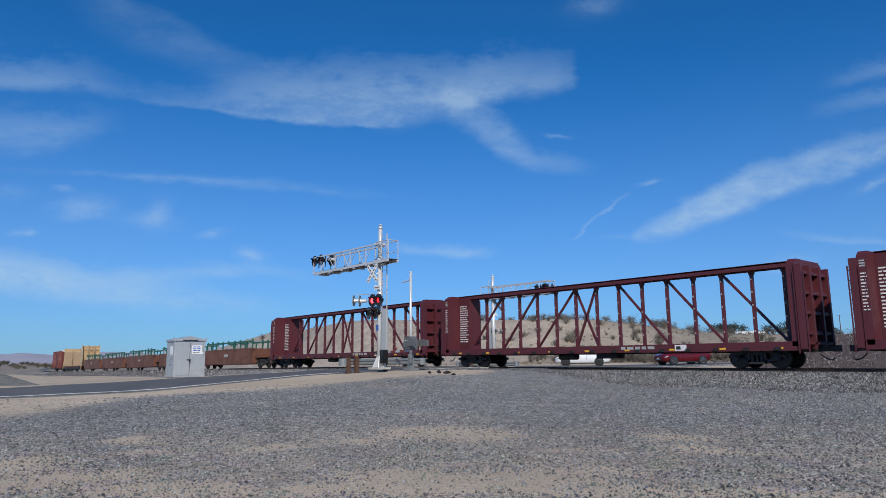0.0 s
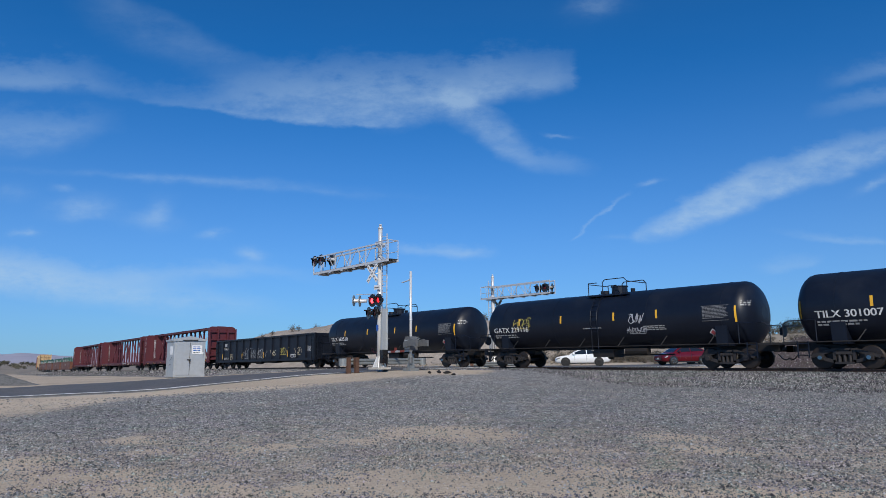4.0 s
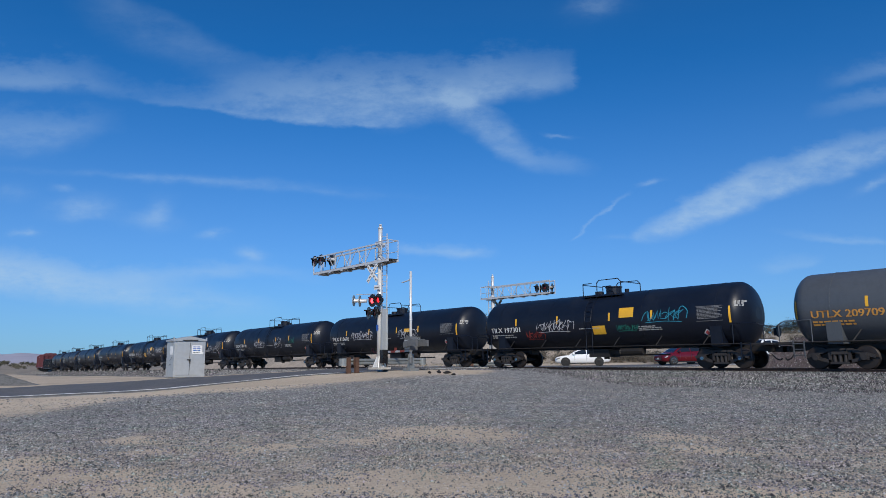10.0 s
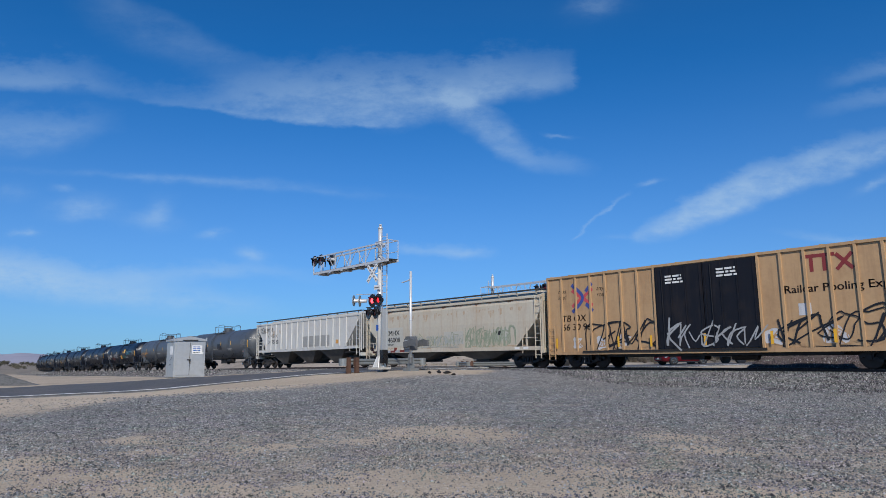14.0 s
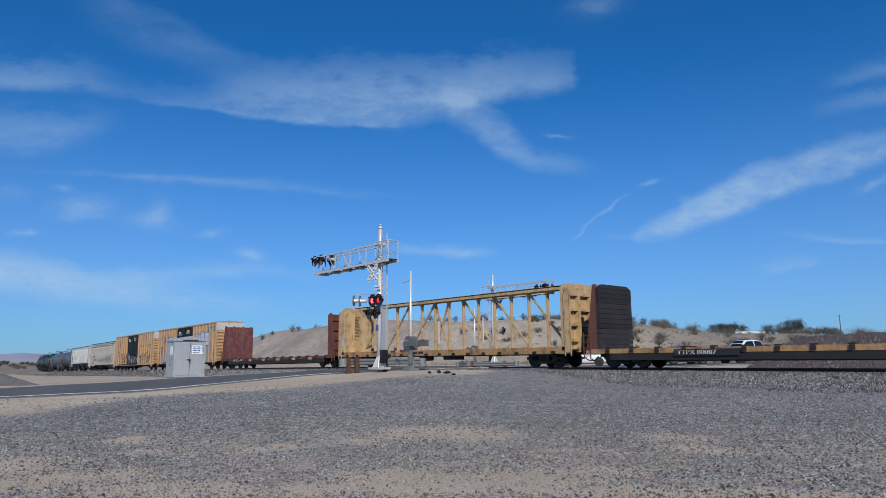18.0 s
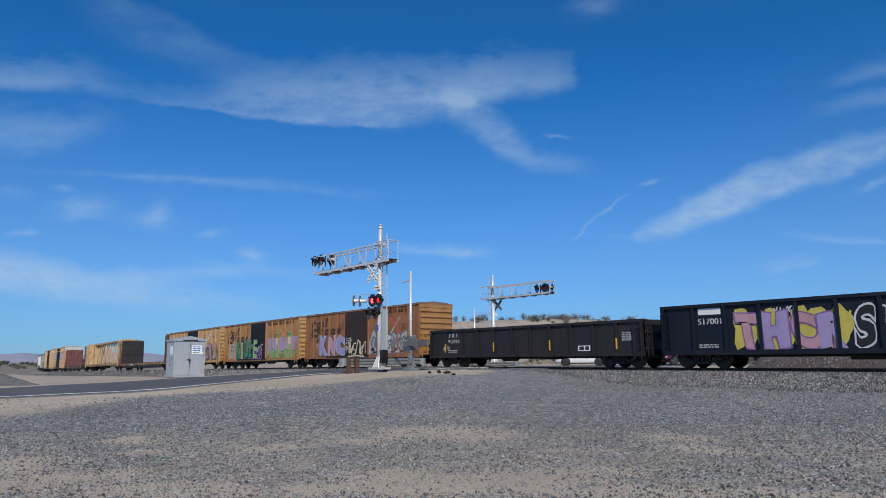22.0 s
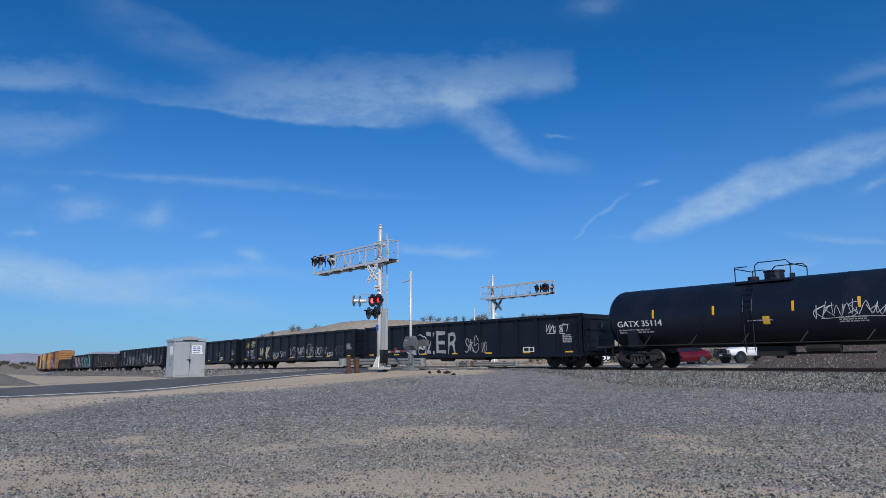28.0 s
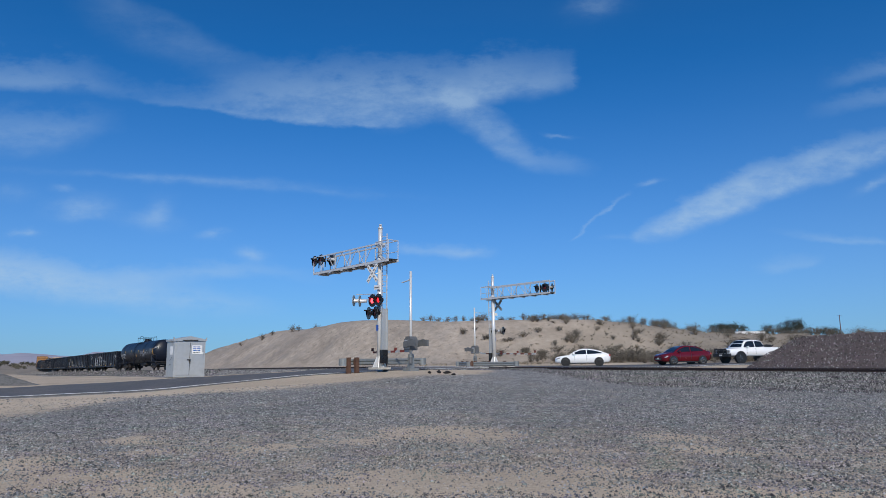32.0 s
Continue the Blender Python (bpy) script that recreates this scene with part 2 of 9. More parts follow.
# ---------------------------------------------------------------- materials
def material(name, colour, rough=0.6, metal=0.0, worn=None, amount=0.35, scale=1.2, streak=0.0, fine=0.12, bump=0.0, bump_scale=40.0, spec=0.5, random_tint=0.0):
    """Paint or bare surface with broad stains, upright streaks and fine grain."""
    mt = bpy.data.materials.new(name)
    mt.use_nodes = True
    nt = mt.node_tree
    nd, ln = nt.nodes, nt.links
    b = nd["Principled BSDF"]
    b.inputs["Metallic"].default_value = metal
    b.inputs["Specular IOR Level"].default_value = spec
    tc = nd.new("ShaderNodeTexCoord")
    src = tc.outputs["Object"]

    def noise_tex(s, detail, stretch=None):
        n = nd.new("ShaderNodeTexNoise")
        n.inputs["Scale"].default_value, n.inputs["Detail"].default_value = s, detail
        n.inputs["Roughness"].default_value = 0.62
        if stretch:
            mp = nd.new("ShaderNodeMapping")
            mp.inputs["Scale"].default_value = stretch
            ln.new(src, mp.inputs["Vector"])
            ln.new(mp.outputs[0], n.inputs["Vector"])
        else:
            ln.new(src, n.inputs["Vector"])
        return n.outputs["Fac"]

    def ramp(fac, lo, hi):
        r = nd.new("ShaderNodeMapRange")
        r.inputs["From Min"].default_value, r.inputs["From Max"].default_value = lo, hi
        ln.new(fac, r.inputs["Value"])
        return r.outputs[0]

    def mixed(fac, a, bb):
        x = nd.new("ShaderNodeMix")
        x.data_type = "RGBA"
        for sock, val in (("Factor", fac), ("A", a), ("B", bb)):
            if isinstance(val, bpy.types.NodeSocket):
                ln.new(val, x.inputs[sock])
            else:
                x.inputs[sock].default_value = val if isinstance(val, float) else (*val[:3], 1)
        return x.outputs["Result"]

    worn = worn or tuple(min(1, c * 0.55 + 0.03) for c in colour)
    stain = ramp(noise_tex(scale, 6), 0.48, 0.72)
    k = nd.new("ShaderNodeMath")
    k.operation = "MULTIPLY"
    ln.new(stain, k.inputs[0])
    k.inputs[1].default_value = amount
    col = mixed(k.outputs[0], colour, worn)
    if streak:
        st = ramp(noise_tex(1.0, 5, (4.5, 4.5, 0.35)), 0.50, 0.74)
        k2 = nd.new("ShaderNodeMath")
        k2.operation = "MULTIPLY"
        ln.new(st, k2.inputs[0])
        k2.inputs[1].default_value = streak
        col = mixed(k2.outputs[0], col, worn)
    g = nd.new("ShaderNodeHueSaturation")
    ln.new(col, g.inputs["Color"])
    g2 = nd.new("ShaderNodeMapRange")
    g2.inputs["To Min"].default_value, g2.inputs["To Max"].default_value = 1 - fine, 1 + fine
    ln.new(noise_tex(scale * 14, 4), g2.inputs["Value"])
    ln.new(g2.outputs[0], g.inputs["Value"])
    col = g.outputs[0]
    if random_tint:
        oi = nd.new("ShaderNodeObjectInfo")
        h = nd.new("ShaderNodeHueSaturation")
        mr = nd.new("ShaderNodeMapRange")
        mr.inputs["To Min"].default_value, mr.inputs["To Max"].default_value = 1 - random_tint, 1 + random_tint
        ln.new(oi.outputs["Random"], mr.inputs["Value"])
        ln.new(mr.outputs[0], h.inputs["Value"])
        ln.new(col, h.inputs["Color"])
        col = h.outputs[0]
    ln.new(col, b.inputs["Base Color"])
    rr = nd.new("ShaderNodeMapRange")
    rr.inputs["To Min"].default_value, rr.inputs["To Max"].default_value = max(0.03, rough - 0.1), min(1, rough + 0.12)
    ln.new(stain, rr.inputs["Value"])
    ln.new(rr.outputs[0], b.inputs["Roughness"])
    if bump:
        bp = nd.new("ShaderNodeBump")
        bp.inputs["Strength"].default_value, bp.inputs["Distance"].default_value = bump, 0.02
        ln.new(noise_tex(bump_scale, 5), bp.inputs["Height"])
        ln.new(bp.outputs[0], b.inputs["Normal"])
    return mt


def glow(name, colour, strength):
    mt = bpy.data.materials.new(name)
    mt.use_nodes = True
    b = mt.node_tree.nodes["Principled BSDF"]
    b.inputs["Base Color"].default_value = (*colour, 1)
    b.inputs["Emission Color"].default_value = (*colour, 1)
    b.inputs["Emission Strength"].default_value = strength
    b.inputs["Roughness"].default_value = 0.2
    return mt


M = {}
RUST = (0.10, 0.045, 0.025)
M["bulk_red"] = material("peeling_red_and_white_paint", (0.12, 0.032, 0.028), 0.75, worn=(0.22, 0.12, 0.11), amount=0.6, scale=2.2, streak=0.5)
M["tank_black"] = material("tank_black_paint", (0.0060, 0.0092, 0.0185), 0.5, worn=(0.0135, 0.0185, 0.030), amount=0.5, scale=0.5, streak=0.35, spec=0.35)
M["tank_grey"] = material("tank_grey_paint", (0.075, 0.085, 0.098), 0.5, worn=(0.05, 0.056, 0.064), amount=0.5, scale=0.6, streak=0.4)
M["gond_black"] = material("gondola_black_paint", (0.0062, 0.0088, 0.0160), 0.55, worn=(0.0145, 0.0175, 0.025), amount=0.5, scale=0.7, streak=0.35, spec=0.35)
M["gond_brown"] = material("gondola_dark_brown_paint", (0.016, 0.014, 0.016), 0.6, worn=(0.045, 0.028, 0.022), amount=0.5, scale=0.7, streak=0.4)
M["red"] = material("mineral_red_paint", (0.092, 0.017, 0.023), 0.62, worn=(0.048, 0.014, 0.018), amount=0.5, scale=0.7, streak=0.3)
M["red_box"] = material("boxcar_red_paint", (0.17, 0.035, 0.025), 0.6, worn=(0.06, 0.02, 0.015), amount=0.5, scale=0.6, streak=0.4)
M["tan"] = material("boxcar_tan_paint", (0.46, 0.295, 0.155), 0.6, worn=(0.26, 0.145, 0.075), amount=0.5, scale=0.6, streak=0.45)
M["yellow_box"] = material("boxcar_faded_yellow_paint", (0.46, 0.29, 0.125), 0.6, worn=(0.25, 0.125, 0.055), amount=0.5, scale=0.6, streak=0.5)
M["orange_box"] = material("boxcar_rusty_orange_paint", (0.36, 0.185, 0.066), 0.65, worn=(0.17, 0.07, 0.03), amount=0.75, scale=0.7, streak=0.7)
M["brown_box"] = material("boxcar_rust_brown_paint", (0.27, 0.115, 0.044), 0.68, worn=(0.095, 0.036, 0.022), amount=0.7, scale=0.8, streak=0.8)
M["door_black"] = material("boxcar_black_door_paint", (0.009, 0.010, 0.015), 0.62, worn=(0.035, 0.027, 0.025), amount=0.35, scale=1.2, streak=0.35, spec=0.25)
M["door_brown"] = material("boxcar_dark_rusty_door", (0.036, 0.017, 0.012), 0.65, worn=(0.02, 0.012, 0.01), amount=0.6, scale=1.2, streak=0.5)
M["cb_yellow"] = material("flatcar_yellow_paint", (0.49, 0.345, 0.18), 0.65, worn=(0.20, 0.11, 0.065), amount=0.8, scale=2.0, streak=0.55)
M["sill_worn"] = material("worn_brown_yellow_sill", (0.40, 0.23, 0.10), 0.7, worn=(0.05, 0.034, 0.027), amount=0.85, scale=1.8, streak=0.4)
M["galv_dull"] = material("dull_galvanised_beam", (0.24, 0.26, 0.265), 0.55, metal=0.35, worn=(0.15, 0.155, 0.155), amount=0.5, scale=3)
M["flat_rust"] = material("flatcar_rusted_steel", (0.13, 0.05, 0.035), 0.75, worn=(0.05, 0.022, 0.018), amount=0.7, scale=1.3, streak=0.4)
M["hopper_grey"] = material("hopper_light_grey_paint", (0.53, 0.53, 0.51), 0.55, worn=(0.36, 0.33, 0.29), amount=0.45, scale=0.6, streak=0.4)
M["hopper_tan"] = material("hopper_weathered_cream_paint", (0.53, 0.485, 0.395), 0.6, worn=(0.42, 0.29, 0.19), amount=0.45, scale=0.5, streak=0.55)
M["roof_rust"] = material("rusty_galvanised_roof", (0.21, 0.13, 0.095), 0.6, worn=(0.10, 0.042, 0.026), amount=0.9, scale=0.9)
M["under"] = material("dirty_black_underframe", (0.016, 0.014, 0.013), 0.7, worn=(0.04, 0.03, 0.024), amount=0.5, scale=1.6)
M["truck"] = material("grimy_cast_steel", (0.024, 0.021, 0.021), 0.7, worn=(0.050, 0.042, 0.037), amount=0.6, scale=3.0)
M["wheel"] = material("rolled_wheel_steel", (0.032, 0.026, 0.024), 0.5, metal=0.4, worn=(0.06, 0.042, 0.032), amount=0.6, scale=4)
M["cap_blue"] = material("bearing_cap_blue", (0.05, 0.12, 0.2), 0.5)
M["white"] = material("white_stencil_paint", (0.72, 0.72, 0.70), 0.6, worn=(0.45, 0.45, 0.43), amount=0.5, scale=4)
M["faint_white"] = material("worn_off_white_stencil", (0.20, 0.20, 0.20), 0.65, worn=(0.08, 0.08, 0.085), amount=0.6, scale=6)
M["dim_white"] = material("faded_white_stencil", (0.38, 0.38, 0.37), 0.65, worn=(0.2, 0.2, 0.2), amount=0.5, scale=4)
M["black_mark"] = material("black_stencil_paint", (0.02, 0.02, 0.022), 0.6)
M["yellow_mark"] = material("yellow_reflective_strip", (0.78, 0.42, 0.03), 0.45, worn=(0.5, 0.28, 0.05), amount=0.3, scale=5)
M["orange_mark"] = material("orange_stencil_paint", (0.62, 0.30, 0.06), 0.55)
M["placard_red"] = material("placard_red_print", (0.55, 0.10, 0.10), 0.5)
M["logo_red"] = material("faded_red_print", (0.52, 0.08, 0.09), 0.6, amount=0.3, scale=3)
M["logo_blue"] = material("faded_blue_print", (0.05, 0.08, 0.28), 0.6, amount=0.3, scale=3)
M["logo_dark"] = material("faded_black_print", (0.03, 0.018, 0.013), 0.65, worn=(0.11, 0.06, 0.035), amount=0.4, scale=3)
M["machine"] = material("grimy_grey_machine_paint", (0.115, 0.12, 0.125), 0.6, worn=(0.05, 0.05, 0.052), amount=0.5, scale=4)
M["maroon_print"] = material("faded_maroon_print", (0.22, 0.03, 0.03), 0.6)
SPRAY = {
    "white": (0.54, 0.54, 0.56), "silver": (0.34, 0.35, 0.36), "pink": (0.45, 0.25, 0.29), "mauve": (0.31, 0.25, 0.43), "green": (0.03, 0.22, 0.10),
    "lime": (0.25, 0.39, 0.13), "teal": (0.010, 0.165, 0.125), "aqua": (0.03, 0.28, 0.40), "yellow": (0.50, 0.42, 0.09), "black": (0.012, 0.012, 0.014),
    "paleblue": (0.30, 0.45, 0.62), "blue": (0.02, 0.12, 0.42), "navy": (0.02, 0.035, 0.11), "faintgreen": (0.27, 0.33, 0.24), "purple": (0.20, 0.10, 0.26), "grey": (0.12, 0.12, 0.125), "cream": (0.55, 0.48, 0.34), "red": (0.30, 0.04, 0.03),
}
for key, c in SPRAY.items():
    M["spray_" + key] = material("spray_paint_" + key, c, 0.6, worn=tuple(x * 0.62 for x in c), amount=0.6, scale=1.3, streak=0.3, fine=0.2)
M["galv"] = material("galvanised_steel", (0.60, 0.61, 0.62), 0.5, metal=0.3, worn=(0.38, 0.38, 0.38), amount=0.4, scale=5)
M["mast"] = material("aluminium_painted_mast", (0.70, 0.70, 0.69), 0.4, metal=0.3, worn=(0.5, 0.5, 0.49), amount=0.4, scale=3)
M["signal_black"] = material("signal_black_enamel", (0.012, 0.012, 0.013), 0.35, amount=0.2)
M["wood_post"] = material("weathered_brown_timber", (0.10, 0.05, 0.032), 0.8, worn=(0.045, 0.027, 0.018), amount=0.6, scale=4, streak=0.4, bump=0.4)
M["tie"] = material("creosoted_tie_timber", (0.05, 0.038, 0.03), 0.85, worn=(0.09, 0.075, 0.06), amount=0.6, scale=5)
M["rail"] = material("rusty_rail_steel", (0.035, 0.022, 0.018), 0.6, metal=0.3, worn=(0.05, 0.03, 0.02), amount=0.5, scale=6)
M["rail_head"] = material("polished_rail_head", (0.35, 0.34, 0.33), 0.25, metal=0.9, amount=0.2)
M["cabinet"] = material("dull_aluminium_cabinet", (0.44, 0.46, 0.47), 0.5, metal=0.35, worn=(0.33, 0.34, 0.34), amount=0.5, scale=1.5, streak=0.3)
M["concrete"] = material("pale_concrete", (0.42, 0.40, 0.36), 0.85, amount=0.5, scale=4, bump=0.3)
M["glass_dark"] = material("tinted_car_glass", (0.012, 0.014, 0.016), 0.06, amount=0.05, spec=0.8)
M["rubber"] = material("tyre_rubber", (0.015, 0.015, 0.015), 0.8, amount=0.2)
M["alloy"] = material("wheel_alloy", (0.5, 0.5, 0.5), 0.3, metal=0.9, amount=0.2)
M["car_white"] = material("white_car_paint", (0.78, 0.79, 0.80), 0.2, amount=0.06, spec=0.7, fine=0.02)
M["car_red"] = material("dark_red_car_paint", (0.13, 0.008, 0.014), 0.2, metal=0.2, amount=0.15, spec=0.7, fine=0.03)
M["car_black"] = material("black_car_plastic", (0.015, 0.015, 0.016), 0.45, amount=0.1)
M["head_glass"] = material("headlamp_glass", (0.6, 0.62, 0.65), 0.1, metal=0.6, amount=0.1)
M["gate_red"] = material("gate_red_sheeting", (0.42, 0.03, 0.025), 0.45)
M["gate_white"] = material("gate_white_sheeting", (0.75, 0.75, 0.74), 0.45)
M["lamp_red_on"] = glow("lit_red_lens", (1.0, 0.07, 0.09), 3.0)
M["lamp_red_dim"] = glow("dim_red_lens", (0.9, 0.02, 0.03), 1.1)
M["lamp_red_off"] = material("unlit_red_lens", (0.10, 0.005, 0.005), 0.15)

# ---------------------------------------------------------------- the line and the land
BEND, RADIUS = -70.0, 1045.0


def line_drop(a):
    u = np.maximum(0.0, -np.asarray(a, float) - 40.0)
    return -2.4 * (1 - np.exp(-(u / 130.0) ** 1.4))


def on_line(a, lat=0.0):
    """Point of the line at arc a, lat metres beyond the centre line."""
    z = float(line_drop(a))
    if a >= BEND:
        return Vector((a, lat, z))
    th = (BEND - a) / RADIUS
    r = RADIUS - lat
    return Vector((BEND - r * math.sin(th), RADIUS - r * math.cos(th), z))


def line_coords(x, y):
    """Arc and side distance of places."""
    x, y = np.asarray(x, float), np.asarray(y, float)
    bent = x < BEND
    lat = np.where(bent, RADIUS - np.hypot(x - BEND, y - RADIUS), y)
    arc = np.where(bent, BEND - RADIUS * np.arctan2(BEND - x, np.maximum(RADIUS - y, 1.0)), x)
    return arc, lat


def ripple(x, y, s, seed):
    return (np.sin(x / s + seed) * np.cos(y / s * 1.13 + seed * 1.7) + 0.5 * np.sin(x / s * 2.3 + y / s * 1.9 + seed * 2.1)
            + 0.3 * np.sin(x / s * 4.1 - y / s * 3.7 + seed * 0.7))


ROAD_LINE = [(-34.6, -80), (-34.6, -40), (-34.6, -14), (-34.6, 2), (-34.0, 8), (-31.8, 14), (-27.8, 19.8), (-24.2, 25.5), (-20.5, 33), (-16.5, 44), (-12, 60), (-6, 82), (4, 112)]


def road_points(step=1.5):
    pts = [Vector((*p, 0)) for p in ROAD_LINE]
    out = []
    for i in range(len(pts) - 1):
        p0, p1, p2, p3 = pts[max(i - 1, 0)], pts[i], pts[i + 1], pts[min(i + 2, len(pts) - 1)]
        n = max(1, int((p2 - p1).length / step))
        for k in range(n):
            t = k / n
            out.append(0.5 * ((2 * p1) + (p2 - p0) * t + (2 * p0 - 5 * p1 + 4 * p2 - p3) * t * t + (3 * p1 - p0 - 3 * p2 + p3) * t ** 3))
    return out + [pts[-1]]


def land(x, y):
    """Height of the ground."""
    x, y = np.asarray(x, float), np.asarray(y, float)
    arc, lat = line_coords(x, y)
    drop = line_drop(arc)
    near = smoothstep(-60, -6, lat)
    z = -0.74 + drop * near * smoothstep(400, 60, np.abs(lat)) + 0.03 * ripple(x, y, 3.1, 1.0) + 0.05 * ripple(x, y, 11.0, 4.0)
    # the road climbs to the crossing, on a spread of sand
    ramp_x = smoothstep(-47, -40, x) * smoothstep(-17, -26, x)
    z = z + 0.60 * smoothstep(-27, -6.5, y) * smoothstep(2.0, 0.0, lat) * ramp_x
    # beyond the line
    z = z + smoothstep(3.0, 7.0, lat) * (0.50 + 0.010 * np.clip(lat - 7, 0, 60)) * smoothstep(-130, -60, x)
    # ballast bed
    bed = drop - 0.17 - np.clip(np.abs(lat) - 1.75, 0, None) * 0.40
    z = np.maximum(z, bed)
    z = np.where((np.abs(lat) < 1.75), np.minimum(z, bed), z)
    # cut bank and brushy upland behind the road
    cut = lat - (27 - 5 * smoothstep(-60, -100, x) + 30 * smoothstep(-62, -20, x) + 0.06 * np.clip(x, 0, 400))
    steep = 9.0 + 5 * smoothstep(-100, -140, x) + 60 * smoothstep(-75, -20, x)
    up = smoothstep(0, 1, cut / (steep * 1.5)) * smoothstep(-255, -140, x)
    z = z + up * (8.5 + 1.0 * smoothstep(-112, -150, x) - 2.1 * smoothstep(-112, -60, x) - 2.9 * smoothstep(-40, -8, x + 0.5 * y) + 0.22 * ripple(x, y, 17, 2.0) + 0.003 * np.clip(cut - 60, 0, 200) * smoothstep(-70, -20, x))
    z = z + up * (1 - up) * (1.1 * ripple(x, y, 7.0, 5.0) + 0.55 * ripple(x, y, 3.1, 3.0) + 0.3 * ripple(x * 2.0, y, 1.9, 8.0))
    return z


# bare sandy spots in the gravel: place, half width across and along the way to the bench, strength
SAND_SPOTS = [(-11.70, -27.56, 0.32, 0.75, 1), (-9.38, -26.22, 0.36, 0.53, 0.8), (-10.01, -27.92, 0.49, 0.31, 0.6), (-9.59, -23.22, 0.92, 1.23, 0.75), (-8.38, -22.91, 0.53, 1.18, 0.75), (-6.19, -26.43, 0.63, 0.40, 1), (-5.28, -26.25, 0.81, 0.55, 1), (-5.73, -27.13, 0.62, 0.34, 1), (-6.18, -27.44, 0.35, 0.27, 0.9), (-5.03, -25.53, 0.42, 0.61, 0.8), (-8.45, -29.34, 0.94, 0.55, 0.7), (-9.91, -29.45, 0.50, 0.83, 0.6), (-7.34, -28.72, 0.64, 0.33, 0.8), (-4.89, -24.56, 0.64, 0.35, 0.6), (-4.95, -21.83, 0.63, 0.44, 0.65), (-6.12, -20.72, 0.55, 0.76, 0.5), (-3.80, -25.14, 0.65, 0.26, 0.8), (-3.08, -24.31, 0.43, 0.27, 0.6), (-2.46, -23.75, 0.29, 0.25, 0.7), (-9.18, -24.79, 0.55, 0.53, 0.6), (-4.30, -25.81, 0.49, 0.22, 0.8), (-6.61, -28.21, 0.56, 0.24, 0.7), (-12.06, -24.47, 0.23, 0.34, 0.7), (-6.01, -23.30, 0.39, 0.29, 0.4)]


def sandiness(x, y):
    """How far fine sand covers the gravel, 0 to 1."""
    x, y = np.asarray(x, float), np.asarray(y, float)
    # uneven outlines
    xs = x + 0.16 * ripple(x, y, 0.35, 2.0) + 0.05 * ripple(x, y, 0.09, 5.0)
    ys = y + 0.16 * ripple(y, x, 0.33, 7.0) + 0.05 * ripple(y, x, 0.08, 1.0)
    s = 0.0
    for a, b, across, along, k in SAND_SPOTS:
        d = math.hypot(a - EYE[0], b - EYE[1])
        ex, ey = (a - EYE[0]) / d, (b - EYE[1]) / d
        p = ((xs - a) * ex + (ys - b) * ey) / along
        q = ((ys - b) * ex - (xs - a) * ey) / across
        s = s + k * np.exp(-(p * p + q * q) ** 1.5)
    return np.minimum(s, 1.0)


def road_verge(x, y):
    """Sandy strip along the near edge of the road, wider away from the rails."""
    inner = -25.3 + 5.5 * smoothstep(-23.5, -28.5, y) + 0.5 * ripple(x, y, 1.7, 3.0)
    return smoothstep(inner + 2.0, inner - 2.0, x) * smoothstep(-30.4, -29.3, x) * smoothstep(-3.6, -7.5, y)


def axis_steps(fine_lo, fine_hi, step, lo, hi):
    a = list(np.arange(fine_lo, fine_hi + 1e-6, step))
    d, p = step, fine_lo
    left = []
    while p > lo:
        d = d * 1.16 if p < -230 or fine_lo > -60 else 1.7
        p -= d
        left.append(p)
    d, p = step, a[-1]
    right = []
    while p < hi:
        d = d * 1.16 if p > 75 or fine_lo < -60 else 1.1
        p += d
        right.append(p)
    return np.array(left[::-1] + a + right)


